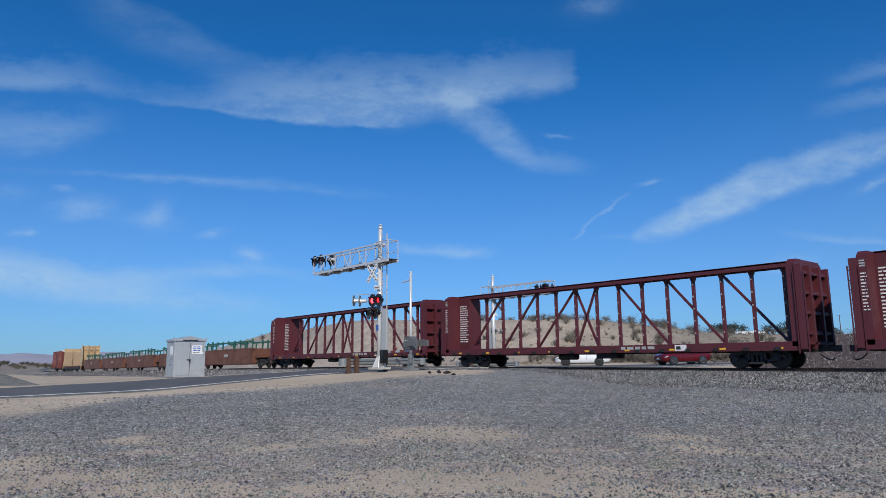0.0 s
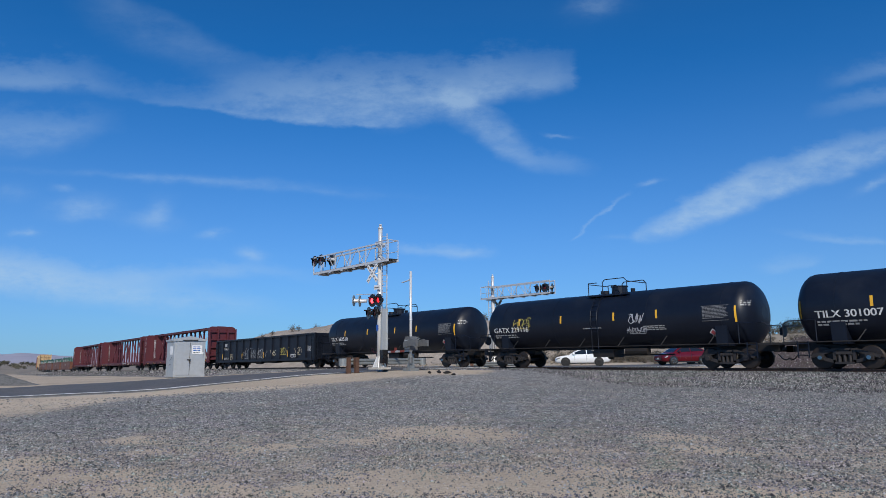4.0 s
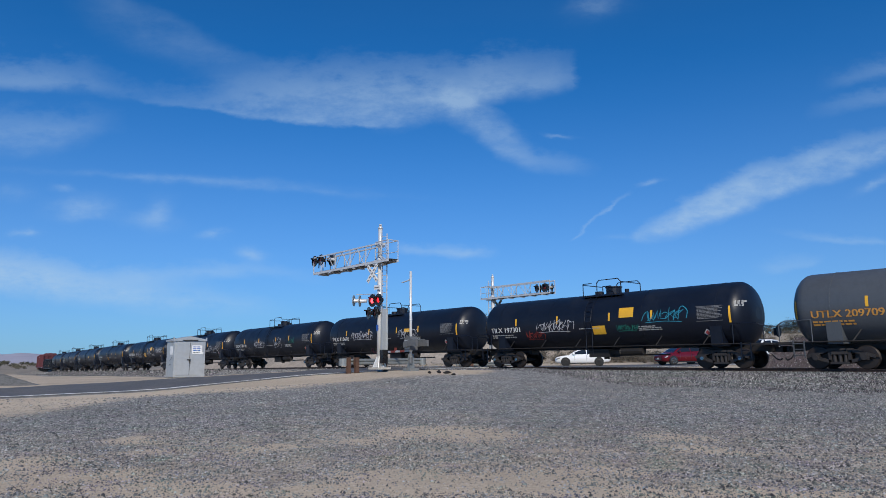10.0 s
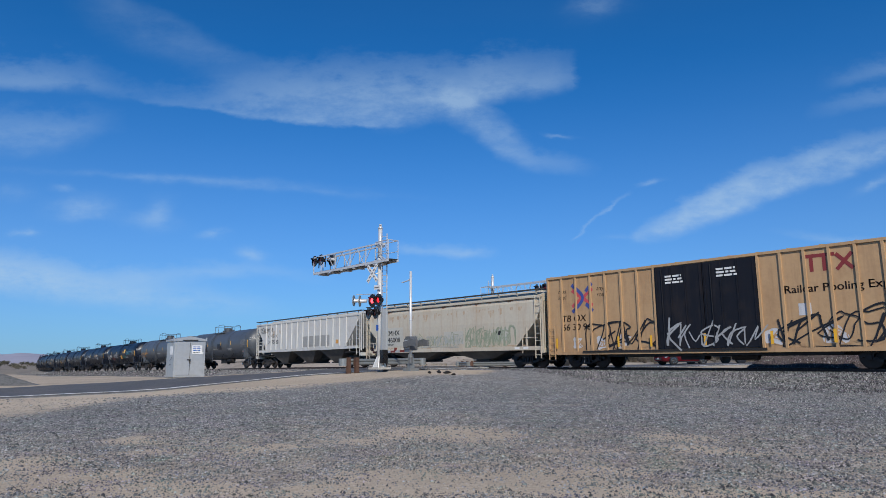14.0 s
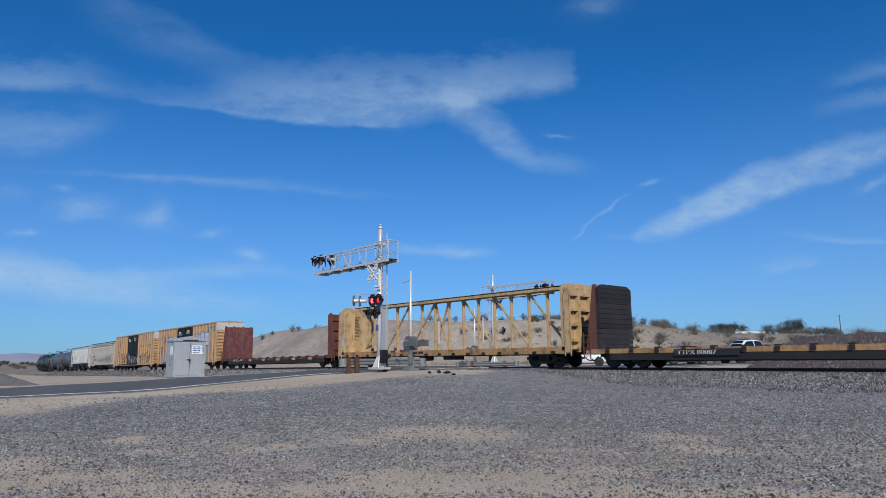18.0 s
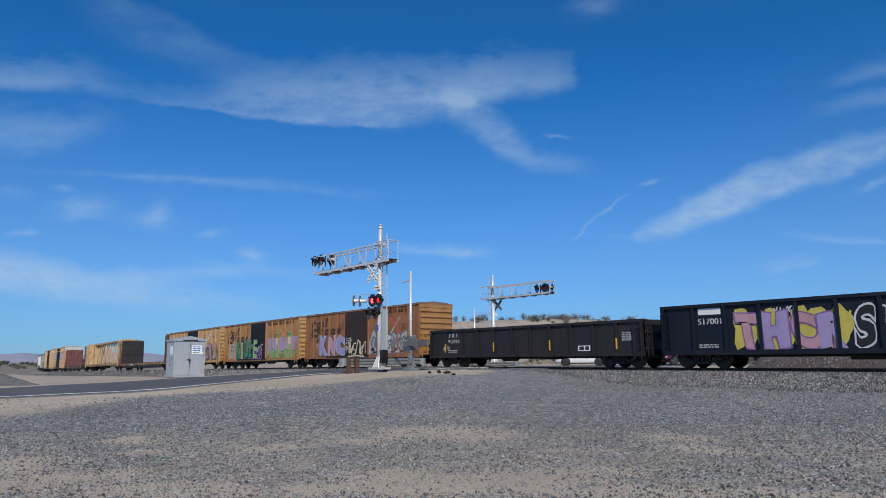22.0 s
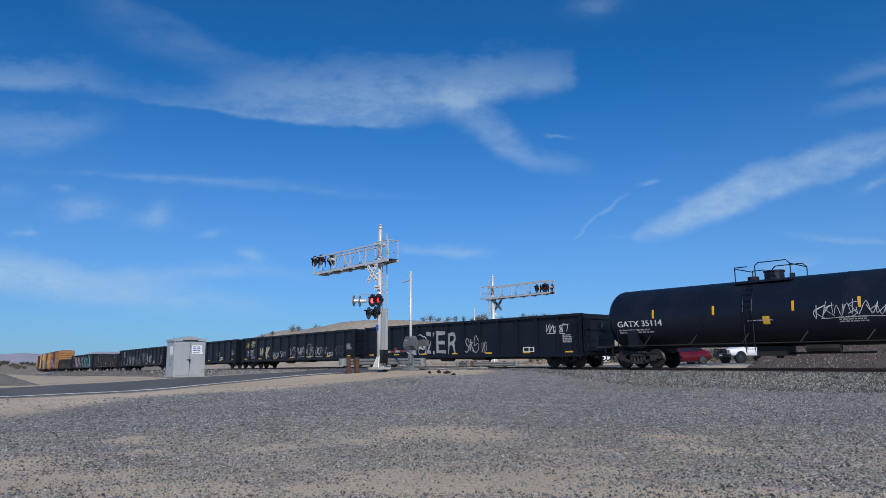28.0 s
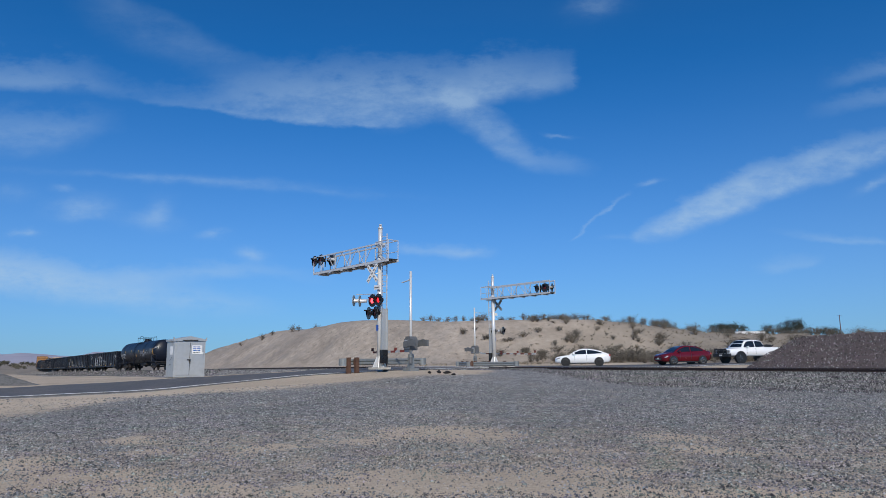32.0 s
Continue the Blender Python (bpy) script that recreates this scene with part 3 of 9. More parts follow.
def ground_material():
    mt = bpy.data.materials.new("desert_gravel_ground")
    mt.use_nodes = True
    nt = mt.node_tree
    nd, ln = nt.nodes, nt.links
    b = nd["Principled BSDF"]
    b.inputs["Roughness"].default_value = 0.95
    b.inputs["Specular IOR Level"].default_value = 0.15
    geo = nd.new("ShaderNodeNewGeometry")
    pos = geo.outputs["Position"]

    def noise_tex(s, detail, rough=0.6, off=0.0):
        n = nd.new("ShaderNodeTexNoise")
        n.inputs["Scale"].default_value, n.inputs["Detail"].default_value, n.inputs["Roughness"].default_value = s, detail, rough
        mp = nd.new("ShaderNodeMapping")
        mp.inputs["Location"].default_value = (off, off * 1.3, 0)
        ln.new(pos, mp.inputs["Vector"])
        ln.new(mp.outputs[0], n.inputs["Vector"])
        return n.outputs["Fac"]

    def mr(v, a, bb, c=0.0, d=1.0):
        r = nd.new("ShaderNodeMapRange")
        for k, x in zip(("From Min", "From Max", "To Min", "To Max"), (a, bb, c, d)):
            r.inputs[k].default_value = x
        ln.new(v, r.inputs["Value"])
        return r.outputs[0]

    def mixc(f, a, c, mode="MIX"):
        x = nd.new("ShaderNodeMix")
        x.data_type, x.blend_type = "RGBA", mode
        for k, val in (("Factor", f), ("A", a), ("B", c)):
            if isinstance(val, bpy.types.NodeSocket):
                ln.new(val, x.inputs[k])
            else:
                x.inputs[k].default_value = val if isinstance(val, float) else (*val, 1)
        return x.outputs["Result"]

    def mth(op, a, c=0.0, d=0.0):
        x = nd.new("ShaderNodeMath")
        x.operation, x.use_clamp = op, False
        for s, val in zip(x.inputs, (a, c, d)):
            if isinstance(val, bpy.types.NodeSocket):
                ln.new(val, s)
            else:
                s.default_value = val
        return x.outputs[0]

    # single stones
    vor = nd.new("ShaderNodeTexVoronoi")
    vor.inputs["Scale"].default_value = 34.0
    vor2 = nd.new("ShaderNodeTexVoronoi")
    vor2.inputs["Scale"].default_value = 11.0
    ln.new(pos, vor2.inputs["Vector"])
    hs2 = nd.new("ShaderNodeSeparateColor")
    ln.new(vor2.outputs["Color"], hs2.inputs[0])
    ln.new(pos, vor.inputs["Vector"])
    hsv = nd.new("ShaderNodeSeparateColor")
    ln.new(vor.outputs["Color"], hsv.inputs[0])
    stone = mixc(hsv.outputs[0], (0.060, 0.062, 0.064), (0.335, 0.33, 0.315))
    stone = mixc(mr(hs2.outputs[0], 0.60, 0.70, 0.0, 0.6), stone, (0.055, 0.053, 0.052))
    stone = mixc(mr(hs2.outputs[1], 0.80, 0.86, 0.0, 0.5), stone, (0.50, 0.475, 0.45))
    pale = mr(hsv.outputs[1], 0.90, 0.97)
    stone = mixc(pale, stone, (0.74, 0.72, 0.68))
    sand = mixc(mr(noise_tex(22, 8, 0.75), 0.3, 0.7), (0.40, 0.315, 0.225), (0.70, 0.57, 0.42))
    bank = mixc(mr(noise_tex(1.1, 9, 0.72), 0.3, 0.7), (0.235, 0.20, 0.165), (0.46, 0.395, 0.33))
    lump = nd.new("ShaderNodeTexVoronoi")
    lump.inputs["Scale"].default_value = 2.6
    ln.new(pos, lump.inputs["Vector"])
    hs3 = nd.new("ShaderNodeSeparateColor")
    ln.new(lump.outputs["Color"], hs3.inputs[0])
    bank = mixc(mth("MULTIPLY", mr(hs3.outputs[0], 0.80, 0.84), mr(lump.outputs["Distance"], 0.36, 0.26, 0.0, 0.75)), bank, (0.16, 0.145, 0.13))
    bank = mixc(mr(noise_tex(0.28, 6, 0.6, 11.0), 0.48, 0.62, 0.0, 0.45), bank, (0.27, 0.245, 0.22))
    attr = nd.new("ShaderNodeAttribute")
    attr.attribute_name = "cover"
    sep = nd.new("ShaderNodeSeparateColor")
    ln.new(attr.outputs["Color"], sep.inputs[0])
    patch = mth("ADD", mth("MULTIPLY_ADD", noise_tex(0.55, 7, 0.66), 0.5, 0.24), mth("MULTIPLY", noise_tex(9.0, 8, 0.78, 7.0), 0.48))
    sandy = mr(mth("ADD", patch, sep.outputs[0]), 0.74, 1.02, 0.0, 0.86)
    col = mixc(sandy, stone, sand)
    col = mixc(sep.outputs[1], col, bank)
    scrub = mixc(noise_tex(0.9, 6), (0.165, 0.145, 0.12), (0.30, 0.265, 0.22))
    col = mixc(sep.outputs[2], col, scrub)
    big = mr(noise_tex(0.12, 5, 0.6, 3.0), 0.3, 0.7, 0.82, 1.14)
    col = mixc(1.0, col, nd_value(nd, ln, big), "MULTIPLY")
    ln.new(col, b.inputs["Base Color"])
    bp = nd.new("ShaderNodeBump")
    bp.inputs["Strength"].default_value, bp.inputs["Distance"].default_value = 0.55, 0.02
    hgt = mth("ADD", mth("MULTIPLY", mth("SUBTRACT", 1.0, vor.outputs["Distance"]), 0.7), mth("ADD", mth("MULTIPLY", noise_tex(9, 6), 0.25), mth("MULTIPLY", mth("MULTIPLY", noise_tex(0.9, 8, 0.7), 14.0), sep.outputs[1])))
    ln.new(hgt, bp.inputs["Height"])
    ln.new(bp.outputs[0], b.inputs["Normal"])
    return mt


def nd_value(nd, ln, v):
    c = nd.new("ShaderNodeCombineColor")
    for i in range(3):
        ln.new(v, c.inputs[i])
    return c.outputs[0]


def build_ground():
    xs = axis_steps(-62, 4, 0.3, -4200, 4200)
    ys = axis_steps(-32, 34, 0.3, -4200, 4200)
    gx, gy = np.meshgrid(xs, ys)
    gz = land(gx, gy)
    far = smoothstep(300, 1500, np.hypot(gx, gy))
    gz = gz * (1 - far) + far * -3.0
    nx, ny = len(xs), len(ys)
    verts = np.stack([gx.ravel(), gy.ravel(), gz.ravel()], 1)
    i = np.arange(nx * (ny - 1)).reshape(ny - 1, nx)[:, :-1].ravel()
    faces = np.stack([i, i + 1, i + nx + 1, i + nx], 1)
    me = bpy.data.meshes.new("ground")
    me.from_pydata(verts.tolist(), [], faces.tolist())
    lat = line_coords(gx, gy)[1]
    # how sandy, how bare and how scrubby the soil is by nature of the place
    road_sand = smoothstep(-47, -41, gx) * smoothstep(-23.0, -27, gx) * smoothstep(-23, -15, gy) * smoothstep(-3.2, -6.5, lat)
    verge = 0.32 * road_verge(gx, gy) + (0.30 + 0.18 * smoothstep(-47, -43, gx)) * smoothstep(-38.6, -40, gx) * smoothstep(-3.4, -8, lat)
    track = -0.45 * smoothstep(-8.5, -3.5, lat) * smoothstep(3.6, 3.0, lat) * (1 - road_sand)
    beyond = 0.5 * smoothstep(3.4, 6.5, lat)
    nearby = 0.20 * smoothstep(19, 6.0, np.hypot(gx, gy - EYE[1]))
    cover = np.zeros((nx * ny, 4))
    cover[:, 0] = (0.62 * road_sand + verge + track + beyond + nearby + 0.40 * sandiness(gx, gy)).ravel()
    bank = smoothstep(18, 27, lat) * smoothstep(-36, -75, gx)
    cover[:, 1] = bank.ravel()
    scrub = np.maximum(smoothstep(24, 34, lat) * smoothstep(-70, -40, gx), smoothstep(46, 60, lat))
    scrub = np.maximum(scrub, smoothstep(150, 260, np.hypot(gx, gy)))
    cover[:, 2] = scrub.ravel() * 0.85
    cover[:, 3] = 1
    at = me.color_attributes.new("cover", "FLOAT_COLOR", "POINT")
    at.data.foreach_set("color", np.clip(cover, -1, 1).ravel())
    for p in me.polygons:
        p.use_smooth = True
    me.materials.append(ground_material())
    tagged(new("ground", me), "grey gravel and tan sand desert ground", "ground", kind="structure")


build_ground()


def ribbon(pts, left, right, lift, thick=0.12):
    """A strip of paving over the land between two side offsets."""
    g = Geo()
    row = []
    for i, p in enumerate(pts):
        d = (pts[min(i + 1, len(pts) - 1)] - pts[max(i - 1, 0)]).normalized()
        n = Vector((-d.y, d.x, 0))
        cols = []
        for off in (left, left + (right - left) * 0.25, left + (right - left) * 0.5, left + (right - left) * 0.75, right):
            q = p + n * off
            zz = max(float(land(q.x, q.y)), -0.19) if abs(q.y) < 3.2 else float(land(q.x, q.y))
            if abs(q.y) < 2.6:
                zz = -0.06
            cols.append((q.x, q.y, zz + lift))
        row.append(cols)
    vs = [c for r in row for c in r]
    n = 5
    fs = [(i * n + k, i * n + k + 1, (i + 1) * n + k + 1, (i + 1) * n + k) for i in range(len(row) - 1) for k in range(n - 1)]
    top = len(vs)
    vs2 = [(x, y, z - thick) for x, y, z in vs]
    g.add(vs + vs2, fs + [(top + i * n, top + (i + 1) * n, (i + 1) * n, i * n) for i in range(len(row) - 1)]
          + [(i * n + n - 1, (i + 1) * n + n - 1, top + (i + 1) * n + n - 1, top + i * n + n - 1) for i in range(len(row) - 1)])
    return g


M["asphalt"] = material("worn_asphalt", (0.11, 0.11, 0.113), 0.9, worn=(0.19, 0.18, 0.17), amount=0.6, scale=0.6, fine=0.25, bump=0.5, bump_scale=60, spec=0.2)
M["road_white"] = material("worn_white_road_paint", (0.80, 0.80, 0.78), 0.8, worn=(0.40, 0.40, 0.39), amount=0.4, scale=3)
ROAD = road_points()
road = solo("road", ribbon(ROAD, -4.3, 4.3, 0.05), M["asphalt"], "worn grey two-lane asphalt road over the rails", "road", kind="structure")
part("edge_line", ribbon(ROAD, -4.10, -3.86, 0.058, 0.006), M["road_white"], road, "worn white edge line")


def build_track():
    tr = thing("track", Matrix(), "single railway track of rusty rails on grey ballast", "railway track", kind="structure")
    arcs = [620, 300, 120, 60, 20, 0] + list(np.arange(-10, BEND - 1, -10)) + list(np.arange(BEND - 15, -880, -15))
    for side in (-1, 1):
        for nm, prof, mat in (("rail", [(-0.07, -0.17), (0.07, -0.17), (0.07, -0.155), (0.012, -0.14), (0.012, -0.045), (0.036, -0.035), (0.036, -0.004), (-0.036, -0.004), (-0.036, -0.035), (-0.012, -0.045), (-0.012, -0.14), (-0.07, -0.155)], M["rail"]),
                              ("rail_head", [(-0.03, -0.004), (0.03, -0.004), (0.026, 0.0), (-0.026, 0.0)], M["rail_head"])):
            g = Geo()
            n = len(prof)
            vs = []
            for a in arcs:
                for p, q in prof:
                    w = on_line(float(a), side * 0.755 + p)
                    vs.append((w.x, w.y, w.z + q))
            fs = [(k * n + i, k * n + (i + 1) % n, (k + 1) * n + (i + 1) % n, (k + 1) * n + i) for k in range(len(arcs) - 1) for i in range(n)]
            g.add(vs, fs)
            part(nm, g, mat, tr, "rusty steel rail" if nm == "rail" else "worn bright running surface")
    return tr


track = build_track()

# ---------------------------------------------------------------- lettering and spray paint
def text_mesh(body, size, shear=0.0, wide=1.0, fat=0.0):
    cu = bpy.data.curves.new("lettering", "FONT")
    cu.body, cu.size, cu.align_x, cu.align_y, cu.shear = body, size * 1.38, "LEFT", "BOTTOM_BASELINE", shear
    cu.resolution_u, cu.offset = 4, fat
    tmp = bpy.data.objects.new("lettering", cu)
    me = bpy.data.meshes.new_from_object(tmp)
    bpy.data.objects.remove(tmp)
    vs = [(v.co.x * wide, v.co.y) for v in me.vertices]
    fs = [tuple(p.vertices) for p in me.polygons]
    bpy.data.meshes.remove(me)
    return vs, fs


def flat_side(y):
    return lambda x, z: (x, y, z)


def place2d(vs, fs, surf, x, z, lift=0.0):
    g = Geo()
    pts = []
    for a, b, *more in vs:
        p = surf(x + a, z + b)
        pts.append((p[0], p[1] - lift - sum(more), p[2]))
    return g.add(pts, fs)


def lettering(parent, body, size, x, z, surf, mat, label="", shear=0.0, wide=1.0, bold=0.0):
    vs, fs = text_mesh(body, size, shear, wide)
    if bold:
        n = len(vs)
        vs = vs + [(a + bold, b) for a, b in vs]
        fs = fs + [tuple(i + n for i in f) for f in fs]
    return part("lettering", place2d(vs, fs, surf, x, z), mat, parent, label)


def bars(parent, x, z, surf, mat, rows, width, size, gap=1.7, label="", rnd=None):
    """Small unreadable stencils as plain bars."""
    rnd = rnd or random.Random(5)
    vs, fs = [], []
    for r in range(rows):
        a, end = 0.0, width * rnd.uniform(0.75, 1.0)
        while a < end:
            w = rnd.uniform(1.5, 4.5) * size
            b = min(a + w, end)
            o = len(vs)
            z0 = -r * size * gap
            vs += [(a, z0), (b, z0), (b, z0 + size), (a, z0 + size)]
            fs.append((o, o + 1, o + 2, o + 3))
            a = b + size * 0.7
    return part("stencil", place2d(vs, fs, surf, x, z), mat, parent, label)


def panel(parent, name, x0, x1, z0, z1, surf, mat, label="", lift=0.0, nz=4):
    vs, fs = [], []
    for k in range(nz + 1):
        z = z0 + (z1 - z0) * k / nz
        vs += [(x0, z), (x1, z)]
    fs = [(2 * k, 2 * k + 1, 2 * k + 3, 2 * k + 2) for k in range(nz)]
    return part(name, place2d(vs, fs, surf, 0, 0, lift), mat, parent, label)


def stroke(pts, w):
    """Flat ribbon along a polyline, as 2D verts and faces."""
    vs, fs = [], []
    n = len(pts)
    for i, (x, z) in enumerate(pts):
        a, b = pts[max(i - 1, 0)], pts[min(i + 1, n - 1)]
        dx, dz = b[0] - a[0], b[1] - a[1]
        k = math.hypot(dx, dz) or 1
        nx, nz = -dz / k * w / 2, dx / k * w / 2
        vs += [(x + nx, z + nz), (x - nx, z - nz)]
    fs = [(2 * i, 2 * i + 1, 2 * i + 3, 2 * i + 2) for i in range(n - 1)]
    return vs, fs


def glyph(rnd, w, h):
    """A quick hand-drawn hook, loop, arch or zigzag, no letter, leaning forward."""
    kind = rnd.choice(("arch", "loop", "zigzag", "zigzag", "hook", "stem"))
    j = lambda a, b: rnd.uniform(a, b)
    if kind == "arch":
        k = [(0.1, 0), (j(0.1, 0.2), 0.9), (0.5, 1.0), (0.8, 0.8), (j(0.75, 0.95), 0.0)]
    elif kind == "loop":
        n, p = 10, j(0, 6.28)
        k = [(0.5 + 0.4 * math.cos(p + 6.6 * i / n), 0.48 + 0.42 * math.sin(p + 6.6 * i / n)) for i in range(n + 1)]
    elif kind == "zigzag":
        k = [(0.0, j(0.7, 1.0)), (0.25, j(0, 0.2)), (0.5, j(0.55, 1.0)), (0.75, j(0, 0.2)), (1.0, j(0.7, 1.1))]
    elif kind == "hook":
        k = [(0.9, 0.85), (0.55, 1.0), (0.15, 0.8), (0.3, 0.55), (0.75, 0.4), (0.8, 0.12), (0.4, 0.0), (0.05, 0.15)]
    else:
        k = [(0.15, 1.05), (0.2, 0.0), (j(0.2, 0.3), 0.5), (0.9, j(0.8, 1.0)), (0.35, 0.5), (0.95, 0.0)]
    k = [(a + j(-0.20, 0.20), b + j(-0.16, 0.16)) for a, b in k]
    out = []
    for i in range(len(k) - 1):
        p0, p1, p2, p3 = k[max(i - 1, 0)], k[i], k[i + 1], k[min(i + 2, len(k) - 1)]
        for q in range(3):
            t = q / 3
            out.append(tuple(0.5 * (2 * b + (c - a) * t + (2 * a - 5 * b + 4 * c - d) * t * t + (3 * b - a - 3 * c + d) * t ** 3) for a, b, c, d in zip(p0, p1, p2, p3)))
    out.append(k[-1])
    return [((a + 0.22 * b) * w, b * h) for a, b in out]


def tag(parent, x, z, width, height, surf, mat, seed, line=0.05, count=None, lift=0.0, label=""):
    """A thin hand-sprayed scrawl of loops."""
    rnd = random.Random(seed)
    count = count or max(3, int(width / (height * 0.52)))
    vs, fs = [], []

    def put(pts, w):
        v, f = stroke(pts, w)
        o = len(vs)
        level = 0.0008 * (len(fs) // 12 % 9)
        vs.extend((a, b, level + 0.00005 * i) for i, (a, b) in enumerate(v))
        fs.extend([tuple(q + o for q in face) for face in f])
    w = width / count
    for i in range(count):
        hh = height * rnd.uniform(0.7, 1)
        put([(i * w + a, b + 0.1 * (height - hh)) for a, b in glyph(rnd, w * rnd.uniform(1.1, 1.7), hh)], line * rnd.uniform(0.5, 0.8))
        if rnd.random() < 0.35:
            put([((i + rnd.uniform(0, 0.3)) * w, rnd.uniform(0, 0.4) * height), ((i + 1) * w, rnd.uniform(0.3, 0.9) * height)], line * 0.7)
    if rnd.random() < 0.6:
        put([(0.1 * width, -0.12 * height), (0.55 * width, -0.06 * height), (0.95 * width, -0.16 * height)], line * 0.6)
    return part("spray_tag", place2d(vs, fs, surf, x, z, lift), mat, parent, label)


def blob(rnd, w, h, n=22):
    """A swollen irregular outline."""
    e = rnd.uniform(1.7, 5.0)
    amp = rnd.uniform(0.08, 0.20)
    ph = [rnd.uniform(0, 6.28) for _ in range(3)]
    out = []
    for i in range(n):
        a = 2 * math.pi * i / n
        c, s = math.cos(a), math.sin(a)
        k = (abs(c) ** e + abs(s) ** e) ** (-1 / e)
        k *= 1 + amp * (0.7 * math.sin(2 * a + ph[0]) + 0.8 * math.sin(3 * a + ph[1]) + 0.6 * math.sin(5 * a + ph[2])) + rnd.uniform(-0.05, 0.05)
        out.append((w / 2 + c * k * w / 2, h / 2 + s * k * h / 2))
    return out


def mural(parent, x, z, width, height, surf, fills, edge, seed, count=5, back=None, line=0.06, label=""):
    """Fat sprayed shapes in a row: backing, outline, fill and inner strokes."""
    rnd = random.Random(seed)
    backs, fill, rims, cuts = [], [], [], []
    w = width / count
    for i in range(count):
        hh = height * rnd.uniform(0.72, 1.0)
        ww = w * rnd.uniform(0.85, 1.45)
        x0, z0 = i * w - (ww - w) / 2 + rnd.uniform(-0.12, 0.12) * w, (height - hh) * rnd.random() * 0.6
        out = [(x0 + a, z0 + b) for a, b in blob(rnd, ww, hh)]
        cx, cz = x0 + ww / 2, z0 + hh / 2
        n = len(out)
        fill.append((fills[i % len(fills)], (out + [(cx, cz)], [(k, (k + 1) % n, n) for k in range(n)])))
        v, f = stroke(out + [out[0]], line)
        rims.append(([(a, b, 0.0003 * i) for a, b in v], f))
        if back:
            big = [(cx + (a - cx) * 1.14, cz + (b - cz) * 1.16) for a, b in out]
            backs.append(([(a, b, 0.0003 * i) for a, b in big + [(cx, cz)]], [(k, (k + 1) % n, n) for k in range(n)]))
        for turn in range(2):
            v, f = stroke([(x0 + ww * 0.2 + a, z0 + hh * 0.18 + b) for a, b in glyph(rnd, ww * 0.6, hh * 0.62)], line * rnd.uniform(0.7, 1.3))
            cuts.append(([(a, b, 0.0003 * (2 * i + turn) + 0.00004 * q) for q, (a, b) in enumerate(v)], f))
    for d in backs:
        part("mural_backing", place2d(*d, surf, x, z, 0.002), M["spray_" + back], parent, label)
    for i, (f, d) in enumerate(fill):
        part("mural_fill", place2d(*d, surf, x, z, 0.004 + 0.002 * (i % 2)), M["spray_" + f], parent)
    for d in rims:
        part("mural_outline", place2d(*d, surf, x, z, 0.010), M["spray_" + edge], parent)
    for d in cuts:
        part("mural_stroke", place2d(*d, surf, x, z, 0.010), M["spray_" + edge], parent)


def rust_run(parent, x, z, width, drop, surf, mat, seed, label="", comb=False):
    """A rust stain hanging from a level edge, its foot ragged with drips."""
    rnd = random.Random(seed)
    n = max(5, int(width / 0.045))
    ends, k = [], rnd.uniform(0.3, 0.8)
    for i in range(n + 1):
        k = min(1.0, max(0.10, k + rnd.uniform(-0.38, 0.38)))
        fade = math.sin(math.pi * (i + 0.5) / (n + 1)) ** 0.5
        ends.append(-drop * k * fade)
    tops = [rnd.uniform(-0.03, 0.03) for _ in range(n + 1)]
    vs = [(width * i / n, tops[i]) for i in range(n + 1)] + [(width * i / n, tops[i] + ends[i]) for i in range(n + 1)]
    fs = [(i, i + 1, n + 2 + i, n + 1 + i) for i in range(n) if not comb or rnd.random() < 0.55]
    return part("rust_stain", place2d(vs, fs, surf, x, z), mat, parent, label)


def spray_word(parent, word, x, z, width, height, surf, fills, edge, fat=0.07, rim=0.07, seed=1):
    """Fat sprayed letters, each with a rim of another colour."""
    rnd = random.Random(seed)
    w = width / len(word)
    for i, ch in enumerate(word):
        vs, fs = text_mesh(ch, 1.0, 0.0, 1.0, fat)
        ev, ef = text_mesh(ch, 1.0, 0.0, 1.0, fat + rim)
        a0, a1 = min(v[0] for v in vs), max(v[0] for v in vs)
        b0, b1 = min(v[1] for v in vs), max(v[1] for v in vs)
        kx, kz = w * rnd.uniform(0.84, 0.94) / max(a1 - a0, 0.3), height * rnd.uniform(0.90, 1.0) / (b1 - b0)
        kx = min(kx, kz * 1.35)
        pad = (w * 0.92 - kx * (a1 - a0)) / 2
        tilt, dz, lean = rnd.uniform(-0.10, 0.14), rnd.uniform(0, 0.06) * height, rnd.uniform(0, 6.28)

        def fit(p):
            u, t = (p[0] - a0) * kx, (p[1] - b0) * kz
            sway = 0.05 * w * math.sin(4.5 * t / height + lean) + 0.05 * w * math.sin(9 * u / w + 2 * lean)
            return (i * w + pad + u + tilt * t + sway, t + dz + 0.045 * height * math.sin(5.5 * u / w + lean))
        rimmed = part("sprayed_letter", place2d([fit(v) for v in ev], ef, surf, x, z, 0.003 + 0.002 * (i % 2)), M["spray_" + edge], parent, "fat sprayed letter")
        part("letter_fill", place2d([fit(v) for v in vs], fs, surf, x, z, 0.008 + 0.002 * (i % 2)), M["spray_" + fills[i % len(fills)]], rimmed)


# ---------------------------------------------------------------- running gear
WHEEL_R = 0.457


def wheel_mesh():
    g = Geo()
    g.spin([(-0.07, 0.10), (-0.07, 0.36), (-0.062, 0.44), (-0.06, WHEEL_R), (0.055, WHEEL_R - 0.004), (0.06, WHEEL_R + 0.026), (0.075, WHEEL_R + 0.024), (0.075, 0.38), (0.03, 0.33), (0.02, 0.2), (0.06, 0.14), (0.06, 0.10)], 20, "y")
    return g.mesh("wheel", True)


